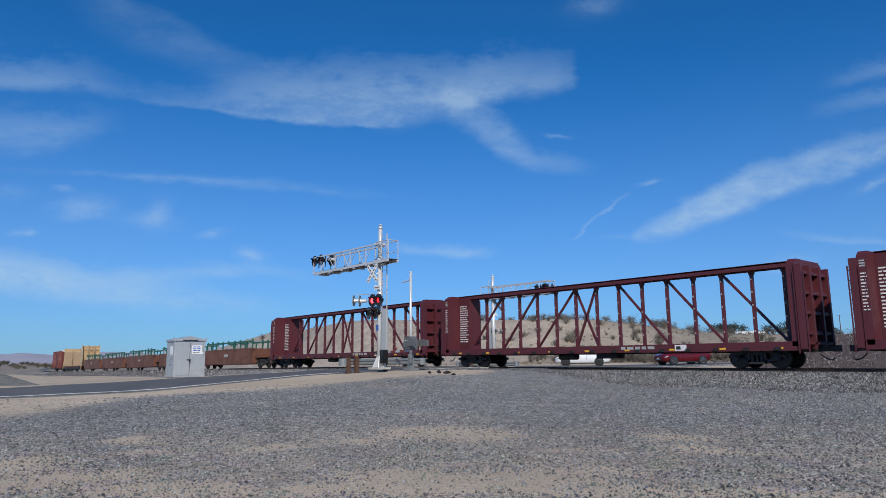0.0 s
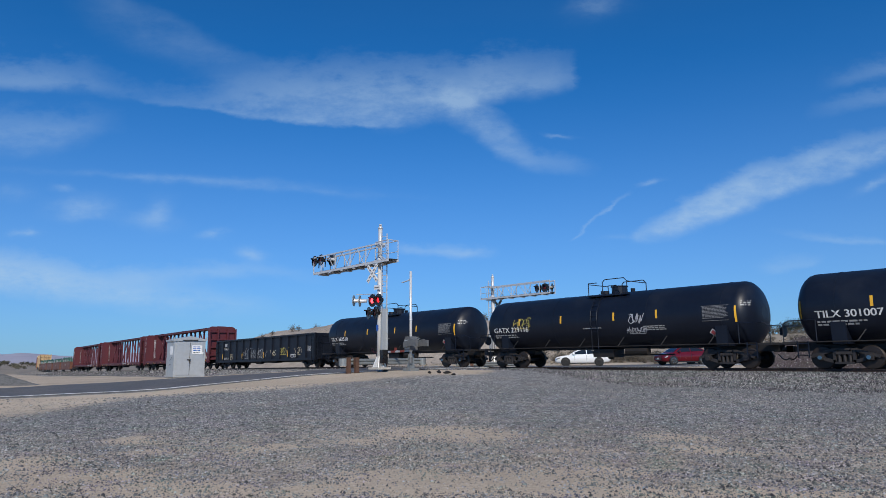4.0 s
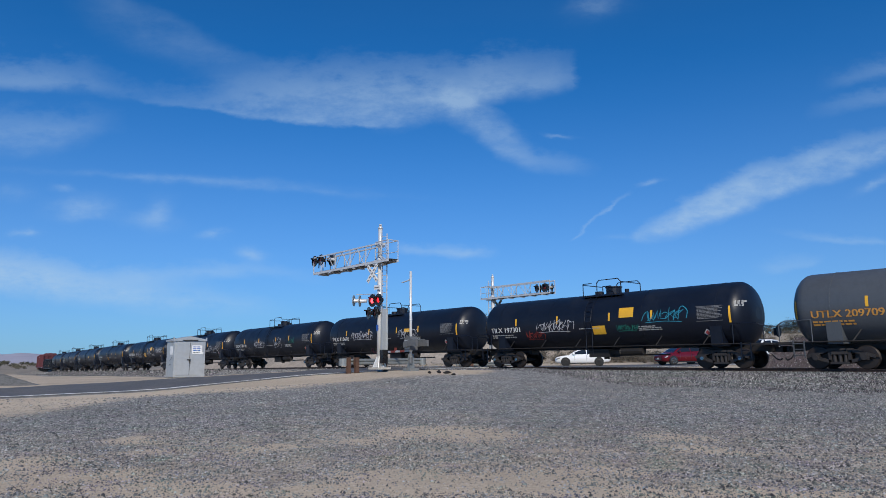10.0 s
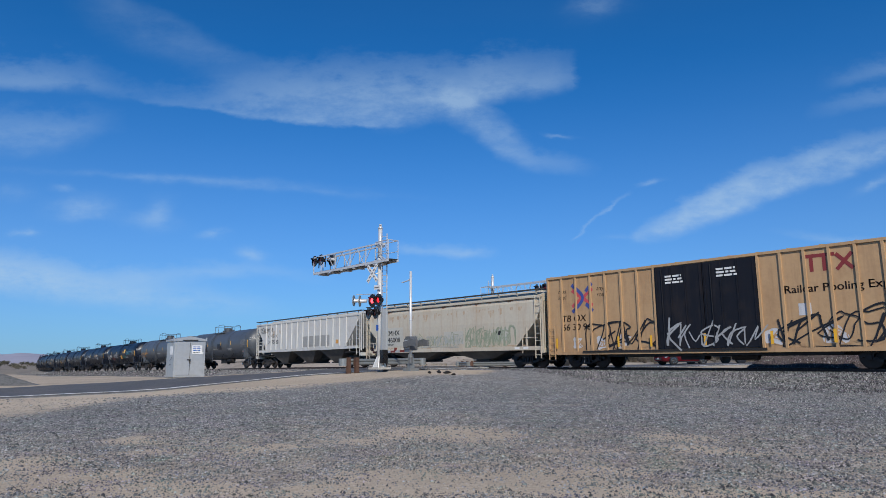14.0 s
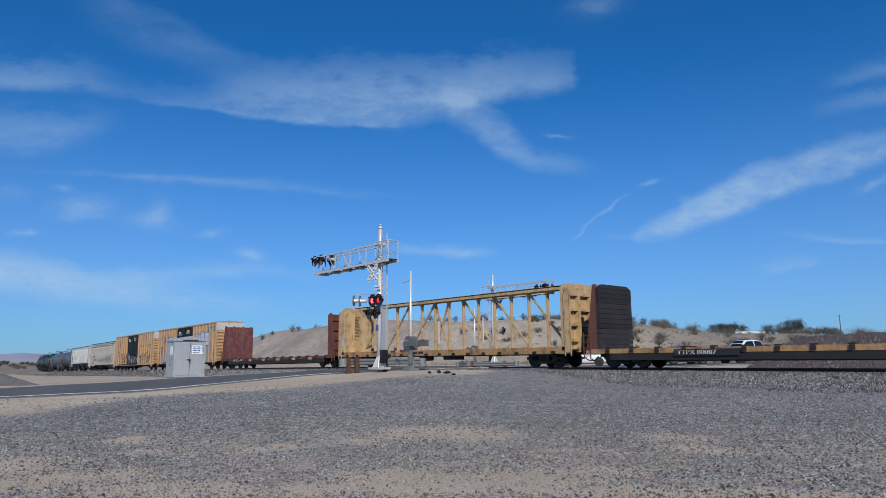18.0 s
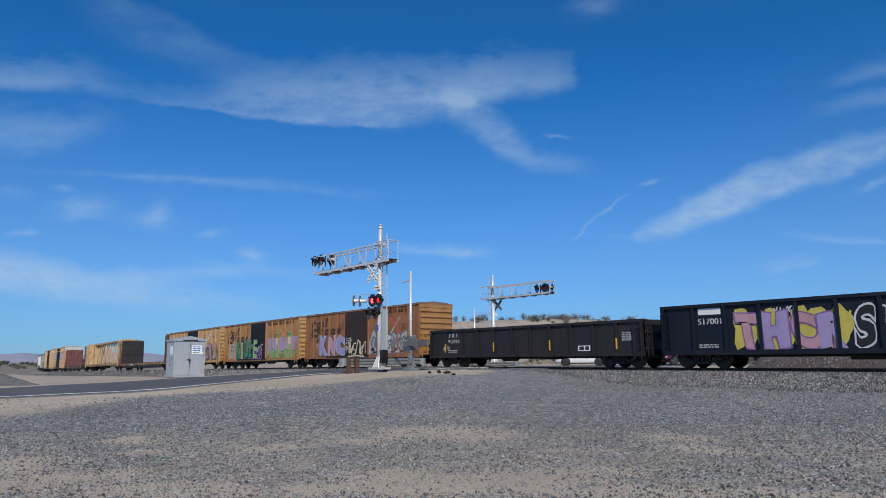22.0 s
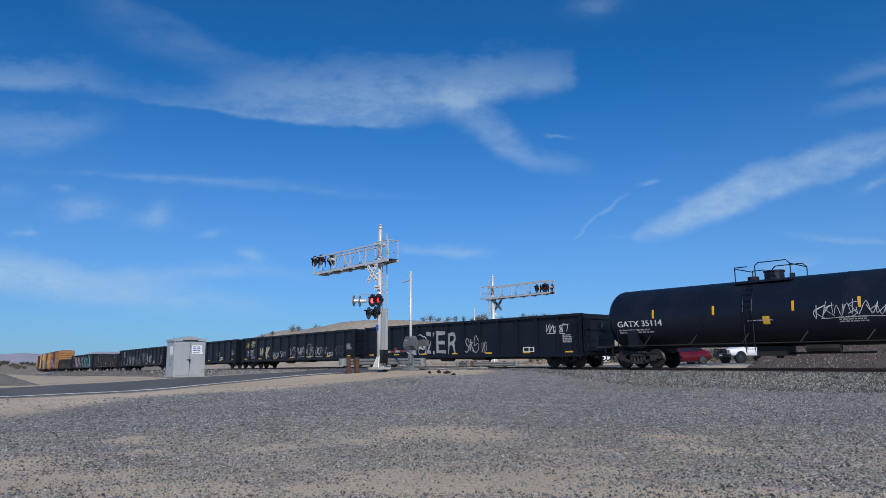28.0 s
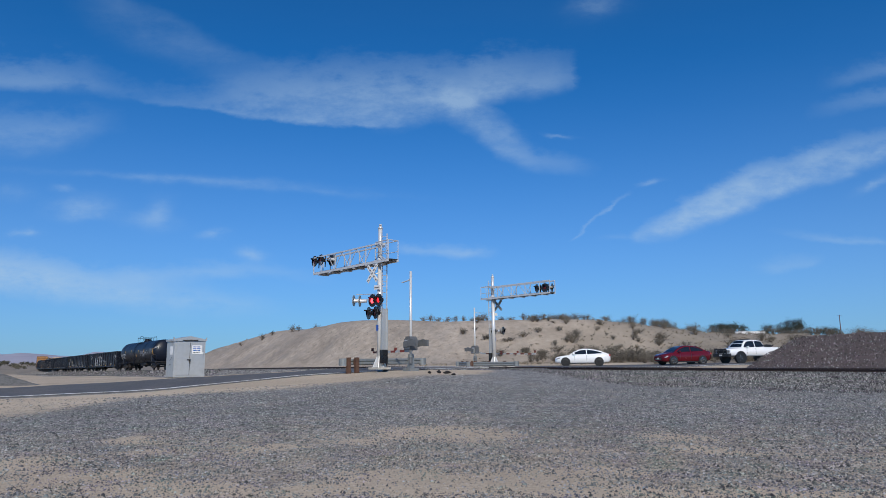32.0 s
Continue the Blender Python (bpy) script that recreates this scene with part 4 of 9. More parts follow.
def frame_mesh():
    """Cast side frame with its arch, spring window and bearing boxes, at y = 0."""
    g = Geo()
    # frame walls as chords so that the windows stay open
    for s in (-1, 1):
        g.beam((s * 1.26, 0, 0.50), (s * 0.44, 0, 0.755), 0.12, 0.13)
        g.beam((s * 1.05, 0, 0.50), (s * 0.30, 0, 0.27), 0.12, 0.13)
        g.beam((s * 0.36, 0, 0.78), (s * 0.36, 0, 0.24), 0.12, 0.12, up=(1, 0, 0))
        g.box(s * 0.889 - 0.15, s * 0.889 + 0.15, -0.09, 0.09, 0.36, 0.62)
        g.tube((s * 0.889, -0.16, 0.457), (s * 0.889, 0.0, 0.457), 0.11, 10)
    g.box(-0.46, 0.46, -0.07, 0.07, 0.74, 0.83)
    g.box(-0.36, 0.36, -0.07, 0.07, 0.20, 0.29)
    for k in (-0.2, 0.0, 0.2):
        g.tube((k, 0, 0.29), (k, 0, 0.58), 0.075, 8)
    g.box(-0.3, 0.3, -0.10, 0.10, 0.58, 0.70)
    return g.mesh("side_frame")


WHEEL, FRAME = wheel_mesh(), frame_mesh()
BOLSTER = Geo().box(-0.18, 0.18, -1.05, 1.05, 0.60, 0.80).box(-0.3, 0.3, -0.3, 0.3, 0.78, 0.95).tube((-0.889, -0.75, 0.457), (-0.889, 0.75, 0.457), 0.085, 8).tube((0.889, -0.75, 0.457), (0.889, 0.75, 0.457), 0.085, 8).mesh("truck")
CAP = Geo().spin([(-0.03, 0.02), (-0.03, 0.075), (0, 0.085)], 8, "y").mesh("bearing_cap")


def truck(car, x, cap=None):
    t = part("truck", BOLSTER, M["truck"], car, at=Matrix.Translation((x, 0, 0)))
    for s in (-1, 1):
        part("side_frame", FRAME, M["truck"], t, at=Matrix.Translation((0, s * 1.0, 0)) @ (Matrix() if s < 0 else Matrix.Rotation(math.pi, 4, "Z")))
        for a in (-0.889, 0.889):
            part("wheel", WHEEL, M["wheel"], t, at=Matrix.Translation((a, s * 0.755, WHEEL_R)) @ (Matrix() if s < 0 else Matrix.Rotation(math.pi, 4, "Z")))
    if cap:
        for a in (-0.889, 0.889):
            part("bearing_cap", CAP, M[cap], t, at=Matrix.Translation((a, -1.16, WHEEL_R)))
    return t


def couplers(car, half, gap):
    for s in (-1, 1):
        g = Geo().box(min(s * (half - 0.3), s * (half + gap)), max(s * (half - 0.3), s * (half + gap)), -0.09, 0.09, 0.72, 0.92)
        g.box(s * (half + gap) - 0.14, s * (half + gap) + 0.14, -0.16, 0.16, 0.70, 0.97)
        part("coupler", g, M["truck"], car)
        pts = [(s * half, -0.35, 0.62), (s * (half + gap * 0.4), -0.35, 0.42), (s * (half + gap * 0.8), -0.32, 0.36), (s * (half + gap), -0.3, 0.46)]
        part("air_hose", Geo().path(pts, 0.03), M["car_black"], car)


def ladder(car, x, y, z0, z1, wide, mat, axis="x", rungs=None, name="ladder"):
    g = Geo()
    n = rungs or max(3, int((z1 - z0) / 0.36))
    if axis == "x":
        ends = ((x - wide / 2, y), (x + wide / 2, y))
    else:
        ends = ((x, y - wide / 2), (x, y + wide / 2))
    for a, b in ends:
        g.beam((a, b, z0), (a, b, z1), 0.045, 0.045)
    for k in range(n):
        z = z0 + (k + 0.5) * (z1 - z0) / n
        g.tube((*ends[0], z), (*ends[1], z), 0.02, 5)
    return part(name, g, mat, car)


def hand_brake(car, x, z, mat):
    g = Geo().spin([(x, 0.26), (x + 0.03, 0.28), (x + 0.06, 0.26)], 14, "x", (0, 0.35, z)).box(x - 0.12, x, 0.2, 0.5, z - 0.2, z + 0.15)
    part("hand_brake", g, mat, car)


# ---------------------------------------------------------------- cars
def tank_car(car, length, paint, r=1.52, zc=2.48, marks=None, mark_mat="white", seed=1, tags=(), cap=None, platform=0.0, placard=True, labels=True):
    """A cylinder on stub sills with a manway, platform, ladders and reflective strips."""
    h = length / 2
    P = M[paint]
    rnd = random.Random(seed)
    # tank with two-to-one elliptical heads; the platform at the brake end is longer
    lo, hi, deep = -h + 0.15, h - 0.52, r / 2
    steps = (0.02, 0.10, 0.22, 0.38, 0.56, 0.78, 1.0)
    rings = [(lo + deep * q, r * math.sqrt(1 - (1 - q) ** 2)) for q in steps]
    rings += [(lo + deep + (hi - lo - 2 * deep) * i / 8, r) for i in range(1, 8)]
    rings += [(hi - deep * q, r * math.sqrt(1 - (1 - q) ** 2)) for q in reversed(steps)]

    def hull(out=0.012):
        def f(x, z):
            rad = float(np.interp(x, [q[0] for q in rings], [q[1] for q in rings])) + out
            e = max(-0.98, min(0.98, (z - zc) / rad))
            return (x, -rad * math.sqrt(1 - e * e), zc + rad * e)
        return f
    part("tank", Geo().spin(rings, 40, "x", (0, 0, zc)), P, car, smooth=True)
    for x in (-h + 1.9, -h * 0.34, h * 0.34, h - 1.9):
        part("weld_band", Geo().spin([(x - 0.03, r), (x - 0.03, r + 0.012), (x + 0.03, r + 0.012), (x + 0.03, r)], 40, "x", (0, 0, zc)), P, car)
    for s in (-1, 1):
        part("sill", Geo().box(*sorted((s * (h + 0.1), s * (h - 3.4))), -0.32, 0.32, 0.75, 1.12).box(*sorted((s * (h - 0.3), s * (h + 0.25))), -1.45, 1.45, 1.02, 1.12), M["under"], car)
    for s in (-1, 1):
        x = s * (h - 1.95)
        part("saddle", Geo().prism([(-1.35, 1.0), (1.35, 1.0), (1.42, 2.0), (1.15, 1.5), (0.6, 1.08), (-0.6, 1.08), (-1.15, 1.5), (-1.42, 2.0)], x - 0.28, x + 0.28), P, car)
        truck(car, x, cap)
    couplers(car, h + 0.05, 0.42)
    # running pipe and hangers along the side
    for s in (-1, 1):
        g = Geo().tube((-h + 0.4, s * 1.42, 1.10), (h - 0.4, s * 1.42, 1.10), 0.03, 6)
        n = 6
        for i in range(n):
            x = -h + 2.6 + (2 * h - 5.2) * i / (n - 1)
            g.beam((x, s * 1.42, 1.10), (x + 0.3, s * 1.30, 1.55), 0.04, 0.04)
        part("side_pipe", g, M["under"], car)
    g = Geo().box(-1.0, 0.3, -0.5, 0.5, 0.55, 0.98).tube((1.2, -0.6, 0.85), (2.5, -0.6, 0.85), 0.2, 10).box(0.3, 3.6, -0.05, 0.05, 0.62, 0.70).tube((-0.2, 0, 0.45), (-0.2, 0, 1.0), 0.16, 10)
    part("bottom_outlet", g, M["under"], car)
    # end walkways with rails
    for s in (-1, 1):
        e = s * (h + 0.02)
        pts = [(e - s * 1.15, -1.46, 1.1), (e - s * 1.15, -1.46, 2.0), (e - s * 0.1, -1.46, 2.0), (e + s * 0.18, -1.4, 1.85), (e + s * 0.18, -1.4, 1.1)]
        g = Geo().path(pts, 0.022)
        g.path([(e + s * 0.2, -1.4, 1.85), (e + s * 0.2, 1.4, 1.85)], 0.022)
        part("end_railing", g, P, car)
        ladder(car, e - s * 0.6, -1.47, 0.45, 1.15, 0.42, P, rungs=3)
    hand_brake(car, h + 0.08, 1.65, P)
    # top fittings
    px = platform
    zt = zc + r
    part("manway", Geo().tube((px + 0.25, 0, zt - 0.2), (px + 0.25, 0, zt + 0.30), 0.42, 14).tube((px + 0.25, 0, zt + 0.30), (px + 0.25, 0, zt + 0.36), 0.46, 14), P, car)
    part("valve_housing", Geo().tube((px - 0.7, 0, zt - 0.15), (px - 0.7, 0, zt + 0.16), 0.25, 10), P, car)
    part("relief_valve", Geo().tube((px + 0.95, 0.2, zt - 0.1), (px + 0.95, 0.2, zt + 0.2), 0.12, 8), P, car)
    part("platform", Geo().box(px - 1.15, px + 1.35, -0.95, -0.45, zt - 0.20, zt - 0.15).box(px - 1.15, px + 1.35, 0.45, 0.95, zt - 0.20, zt - 0.15).box(px - 1.15, px - 0.85, -0.95, 0.95, zt - 0.14, zt - 0.10), P, car)
    g = Geo()
    for s in (-0.92, 0.92):
        g.path([(px - 0.2, s, zt - 0.15), (px - 0.2, s, zt + 0.55), (px - 0.05, s, zt + 0.68), (px + 1.15, s, zt + 0.68), (px + 1.32, s, zt + 0.5), (px + 1.32, s, zt - 0.15)], 0.024)
        g.path([(px - 1.12, s, zt - 0.15), (px - 1.12, s, zt + 0.55), (px - 0.55, s, zt + 0.55)], 0.024)
    for x in (px - 1.12, px + 1.32):
        g.path([(x, -0.92, zt + 0.5), (x, 0.92, zt + 0.5)], 0.024)
    part("railing", g, P, car)
    # side ladder bows down the flank
    g = Geo()
    for s in (-1,):
        for a in (-0.62, -0.22):
            pts = [(px + a, s * (r + 0.07) * math.cos(radians(t)), zc + (r + 0.07) * math.sin(radians(t))) for t in (68, 45, 20, 0, -20)] + [(px + a, s * (r - 0.02), 1.05), (px + a, s * 1.45, 0.7)]
            g.path(pts, 0.02, 5)
        for t in np.linspace(60, -22, 9):
            y, z = s * (r + 0.07) * math.cos(radians(t)), zc + (r + 0.07) * math.sin(radians(t))
            g.tube((px - 0.62, y, z), (px - 0.22, y, z), 0.016, 5)
        g.tube((px - 0.62, s * 1.45, 0.85), (px - 0.22, s * 1.45, 0.85), 0.016, 5)
    part("ladder", g, P, car)
    S = hull()
    if labels:
        bars_at = (-h + 0.50, -h + 3.2, -h + 6.3, h * 0.12, h - 5.2, h - 1.24)
        for i, x in enumerate(bars_at):
            tall = 0.75 if i in (0, 5) else 0.42
            zz = zc - 0.15 if i in (0, 5) else zc + 0.05
            w = 0.09 if i in (0, 5) else 0.11
            panel(car, "reflective_strip", x, x + w, zz - tall / 2 + 0.1, zz + tall / 2 + 0.1, S, M["yellow_mark"], "yellow reflective strip")
        if marks:
            lettering(car, marks, 0.30, -h + 1.15, zc - 0.42, S, M[mark_mat], wide=1.12, bold=0.02)
            bars(car, -h + 1.2, zc - 0.62, S, M[mark_mat if mark_mat != "white" else "dim_white"], 2, 2.0, 0.07, rnd=rnd)
        bars(car, h - 2.75, zc + 0.30, S, M["faint_white"], 9, 1.25, 0.036, gap=1.75, rnd=rnd)
        for z in (zc + 0.36, zc - 0.32):
            panel(car, "table_rule", h - 2.80, h - 1.50, z, z + 0.02, S, M["faint_white"], nz=1)
        bars(car, h * 0.32, zc - 0.45, S, M["dim_white"], 3, 1.3, 0.05, rnd=rnd)
        bars(car, -h * 0.1, zc - 0.42, S, M["dim_white"], 1, 1.4, 0.045, rnd=rnd)
        bars(car, h - 1.0, zc + 0.50, S, M["dim_white"], 3, 0.34, 0.055, rnd=rnd)
        if placard:
            x, z = h - 2.35, zc - 0.85
            part("placard", place2d([(0, -0.19), (0.19, 0), (0, 0.19), (-0.19, 0)], [(0, 1, 2, 3)], hull(0.06), x, z), M["white"], car, "white diamond hazard placard")
            part("placard_print", place2d([(0, -0.13), (0.13, 0), (0, 0.13), (-0.13, 0)], [(0, 1, 2, 3)], hull(0.066), x, z), M["placard_red"], car)
    for t in tags:
        kind, x, z, w, hh, mat = t[:6]
        if kind == "tag":
            tag(car, x, z, w, hh, S, M["spray_" + mat], seed * 7 + int(x * 10), line=0.65 * t[6] if len(t) > 6 else 0.04)
        else:
            panel(car, "paint_patch", x, x + w, z, z + hh, S, M[mat])


def gondola(car, length, paint, z0=0.66, z1=2.90, half_w=1.52, posts=14, marks=None, tags=(), murals=(), strips="upright", ribs=False, seed=2):
    h = length / 2
    P = M[paint]
    rnd = random.Random(seed)
    w = half_w
    for s in (-1, 1):
        y0, y1 = sorted((s * (w - 0.10), s * (w - 0.16)))
        part("side", Geo().box(-h, h, y0, y1, z0, z1), P, car)
        y0, y1 = sorted((s * (w - 0.18), s * (w + 0.03)))
        part("top_chord", Geo().box(-h, h, y0, y1, z1 - 0.12, z1 + 0.02), P, car)
        part("side_sill", Geo().box(-h, h, min(s * (w - 0.16), s * w), max(s * (w - 0.16), s * w), z0 - 0.05, z0 + 0.16), P, car)
        me = Geo().box(-0.07, 0.07, -0.06, 0.06, z0 + 0.1, z1 - 0.1).mesh("side_post")
        for i in range(posts):
            x = -h + 0.12 + (2 * h - 0.24) * i / (posts - 1)
            part("side_post", me, P, car, at=Matrix.Translation((x, s * (w - 0.05), 0)))
        if ribs and s < 0:
            n = posts - 1
            rb = Geo()
            for k in range(5):
                z = z0 + 0.35 + (z1 - z0 - 0.65) * k / 4
                rb.prism([(-0.03, z - 0.10), (-0.075, z - 0.05), (-0.075, z + 0.05), (-0.03, z + 0.10), (0.03, z + 0.10), (0.03, z - 0.10)], -0.5, 0.5)
            rbm = rb.mesh("corrugation")
            for i in range(n):
                x = -h + 0.12 + (2 * h - 0.24) * (i + 0.5) / n
                part("corrugation", rbm, P, car, at=Matrix.Translation((x, -(w - 0.12), 0)))
    part("floor", Geo().box(-h, h, -w + 0.12, w - 0.12, z0, z0 + 0.12), M["under"], car)
    for s in (-1, 1):
        x = s * h
        part("end", Geo().box(min(x, x - s * 0.08), max(x, x - s * 0.08), -w + 0.1, w - 0.1, z0, z1), P, car)
        for k in range(4):
            z = z0 + 0.3 + (z1 - z0 - 0.5) * k / 3
            part("end_rib", Geo().box(min(x, x + s * 0.07), max(x, x + s * 0.07), -w + 0.1, w - 0.1, z - 0.07, z + 0.07), P, car)
        ladder(car, x - s * 0.32, -w - 0.06, z0 - 0.2, z1 - 0.3, 0.42, P, rungs=6)
        ladder(car, x + s * 0.1, -w + 0.4, z0 - 0.1, z1 - 0.3, 0.42, P, axis="y", rungs=6)
        truck(car, s * (h - 1.75))
    hand_brake(car, h + 0.1, z1 - 0.7, P)
    part("underframe", Geo().box(-h + 0.1, h - 0.1, -0.3, 0.3, z0 - 0.16, z0 + 0.02).box(1.0, 2.2, -0.9, -0.3, 0.45, 0.62).tube((-2.2, -0.7, 0.55), (-1.0, -0.7, 0.55), 0.18, 8), M["under"], car)
    couplers(car, h + 0.02, 0.62)
    S = flat_side(-w - 0.012)
    S_in = flat_side(-w + 0.094)
    bay = (2 * h - 0.24) / (posts - 1)
    if strips == "upright":
        for i in range(1, posts - 1, 3):
            x = -h + 0.12 + bay * i
            panel(car, "reflective_strip", x - 0.05, x + 0.05, z0 + 0.30, z0 + 0.85, S, M["yellow_mark"], "yellow reflective strip", nz=1)
    elif strips == "level":
        for i in range(0, posts - 1, 2):
            x = -h + 0.12 + bay * (i + 0.5)
            panel(car, "reflective_strip", x - 0.28, x + 0.28, z0 + 0.17, z0 + 0.25, flat_side(-w - 0.004), M["yellow_mark"], "yellow reflective strip", nz=1)
    if marks:
        for i, (txt, size, dx, dz) in enumerate(marks):
            lettering(car, txt, size, -h + dx, z0 + dz, S_in if not ribs else flat_side(-w + 0.06), M["white"], wide=1.05, bold=0.02)
    bars(car, -h + bay * 1.2, z0 + 0.38, S_in, M["dim_white"], 2, bay * 0.7, 0.06, rnd=rnd)
    bars(car, h - bay * 0.9, z0 + 1.1, S_in, M["dim_white"], 5, bay * 0.5, 0.055, rnd=rnd)
    panel(car, "data_plate", h - bay * 2.8, h - bay * 2.25, z0 + 0.24, z0 + 0.52, flat_side(-w + 0.09), M["white"], "white service data panel", nz=1)
    panel(car, "data_print", h - bay * 2.74, h - bay * 2.52, z0 + 0.28, z0 + 0.48, flat_side(-w + 0.086), M["black_mark"], nz=1)
    panel(car, "data_print", h - bay * 2.47, h - bay * 2.30, z0 + 0.28, z0 + 0.48, flat_side(-w + 0.086), M["black_mark"], nz=1)
    for t in tags:
        tag(car, t[0], t[1], t[2], t[3], flat_side(-w + 0.09), M["spray_" + t[4]], seed * 11 + int(t[0] * 10), line=t[5] if len(t) > 5 else 0.06)
    for mu in murals:
        mural(car, mu[0], mu[1], mu[2], mu[3], flat_side(-w + 0.088), mu[4], mu[5], seed * 13 + int(mu[0] * 10), count=mu[6], back=mu[7], line=mu[8] if len(mu) > 8 else 0.06)


def boxcar(car, length, paint, door_paint, z0=0.78, z1=4.45, half_w=1.58, door=(-1.5, 1.5), door_leaves=1, roof="roof_rust", posts=6, end_paint=None, seed=3, roof_end="hopper_grey", door_ribs=True, cap=0.3):
    h = length / 2
    P = M[paint]
    w = half_w
    E = M[end_paint or paint]
    for s in (-1, 1):
        y0, y1 = sorted((s * (w - 0.07), s * (w - 0.13)))
        part("side", Geo().box(-h, h, y0, y1, z0, z1), P, car)
        part("side_sill", Geo().box(-h, h, min(s * w, s * (w - 0.1)), max(s * w, s * (w - 0.1)), z0 - 0.10, z0 + 0.08), P, car)
        part("eave", Geo().box(-h, h, min(s * (w + 0.01), s * (w - 0.14)), max(s * (w + 0.01), s * (w - 0.14)), z1 - 0.10, z1 + 0.02), M[roof], car)
    me = Geo().prism([(-0.06, 0.0), (-0.05, -0.080), (0.05, -0.080), (0.06, 0.0)], z0 + 0.05, z1 - 0.08, "z").mesh("side_post")
    for a, b in ((-h, door[0]), (door[1], h)):
        for i in range(posts):
            x = a + 0.06 + (b - a - 0.12) * i / (posts - 1)
            part("side_post", me, P, car, at=Matrix.Translation((x, -(w - 0.072), 0)))
    # doors on the near side
    dl = (door[1] - door[0]) / door_leaves
    for k in range(door_leaves):
        a, b = door[0] + k * dl + 0.02, door[0] + (k + 1) * dl - 0.02
        d = part("door", Geo().box(a, b, -w - 0.02, -w + 0.08, z0 + 0.12, z1 - 0.14), M[door_paint], car, "dark sliding door")
        if door_ribs:
            rb = Geo()
            n = 14
            for i in range(n):
                z = z0 + 0.25 + (z1 - z0 - 0.6) * i / (n - 1)
                rb.box(a + 0.06, b - 0.06, -w - 0.045, -w - 0.015, z - 0.05, z + 0.05)
            part("door_rib", rb, M[door_paint], d)
        else:
            rb = Geo()
            for i in range(4):
                x = a + 0.1 + (b - a - 0.2) * i / 3
                rb.box(x - 0.03, x + 0.03, -w - 0.05, -w - 0.015, z0 + 0.16, z1 - 0.18)
            part("door_rib", rb, M[door_paint], d)
        part("lock_rod", Geo().tube((a + 0.4, -w - 0.07, z0 + 0.2), (a + 0.4, -w - 0.07, z1 - 0.25), 0.022, 6).box(a + 0.25, a + 0.6, -w - 0.09, -w - 0.05, z0 + 0.9, z0 + 1.0), M[door_paint], d)
    part("door_rail", Geo().box(door[0] - (door[1] - door[0]) * 0.9, door[1] + 0.2, -w - 0.05, -w + 0.02, z0 + 0.0, z0 + 0.10), M["under"], car)
    prof = [(-w, z1), (-w * 0.5, z1 + 0.11), (0, z1 + 0.15), (w * 0.5, z1 + 0.11), (w, z1), (w, z1 - 0.05), (-w, z1 - 0.05)]
    part("roof", Geo().prism(prof, -h - 0.04, h + 0.04), M[roof], car)
    rb = Geo()
    n = max(8, int(length / 1.2))
    for i in range(n):
        x = -h + 0.3 + (2 * h - 0.6) * i / (n - 1)
        rb.prism([(-w, z1 + 0.005), (0, z1 + 0.155), (w, z1 + 0.005), (w, z1 + 0.045), (0, z1 + 0.195), (-w, z1 + 0.045)], x - 0.05, x + 0.05)
    part("roof_seam", rb, M[roof], car)
    for s in (-1, 1):
        x = s * h
        part("end", Geo().box(min(x, x - s * 0.06), max(x, x - s * 0.06), -w + 0.08, w - 0.08, z0, z1), E, car)
        part("end_cap", Geo().prism([(-w + 0.02, z1 - cap), (w - 0.02, z1 - cap), (w - 0.02, z1), (0, z1 + 0.13), (-w + 0.02, z1)], min(x, x + s * 0.03), max(x, x + s * 0.03)), M[roof_end], car, "pale panel under the roof")
        n = 9 if z1 > 4.8 else 8
        for k in range(n):
            z = z0 + 0.3 + (z1 - z0 - 0.55 - cap) * k / (n - 1)
            part("end_rib", Geo().prism([(x, z - 0.12), (x + s * 0.09, z - 0.03), (x + s * 0.09, z + 0.05), (x, z + 0.12)], -w + 0.1, w - 0.1, "y"), E, car)
        ladder(car, x - s * 0.3, -w - 0.05, z0 - 0.35, z0 + 1.5, 0.42, P, rungs=5)
        ladder(car, x + s * 0.14, -w + 0.38, z0 - 0.1, z0 + 1.6, 0.42, E, axis="y", rungs=5)
        part("stirrup", Geo().path([(x - s * 0.52, -w, z0 - 0.05), (x - s * 0.52, -w, z0 - 0.42), (x - s * 0.1, -w, z0 - 0.42), (x - s * 0.1, -w, z0 - 0.05)], 0.022), M["under"], car)
        truck(car, s * (h - (1.95 if length < 17 else 2.1)))
    hand_brake(car, h + 0.12, z0 + 1.55, E)
    for s in (-1, 1):
        part("walkway", Geo().box(*sorted((s * h, s * (h + 0.35))), -w + 0.3, w - 0.3, z0 + 0.02, z0 + 0.07), M["under"], car)
    part("underframe", Geo().box(-h + 0.1, h - 0.1, -0.35, 0.35, z0 - 0.25, z0).box(-h * 0.6, h * 0.6, -1.35, -1.28, z0 - 0.22, z0).box(-1.6, -0.4, -1.1, -0.5, 0.40, 0.62).tube((0.8, -0.8, 0.55), (2.0, -0.8, 0.55), 0.17, 8), M["under"], car)
    couplers(car, h + 0.02, 0.6)
    return flat_side(-w + 0.064), flat_side(-w - 0.056), flat_side(-w + 0.060)


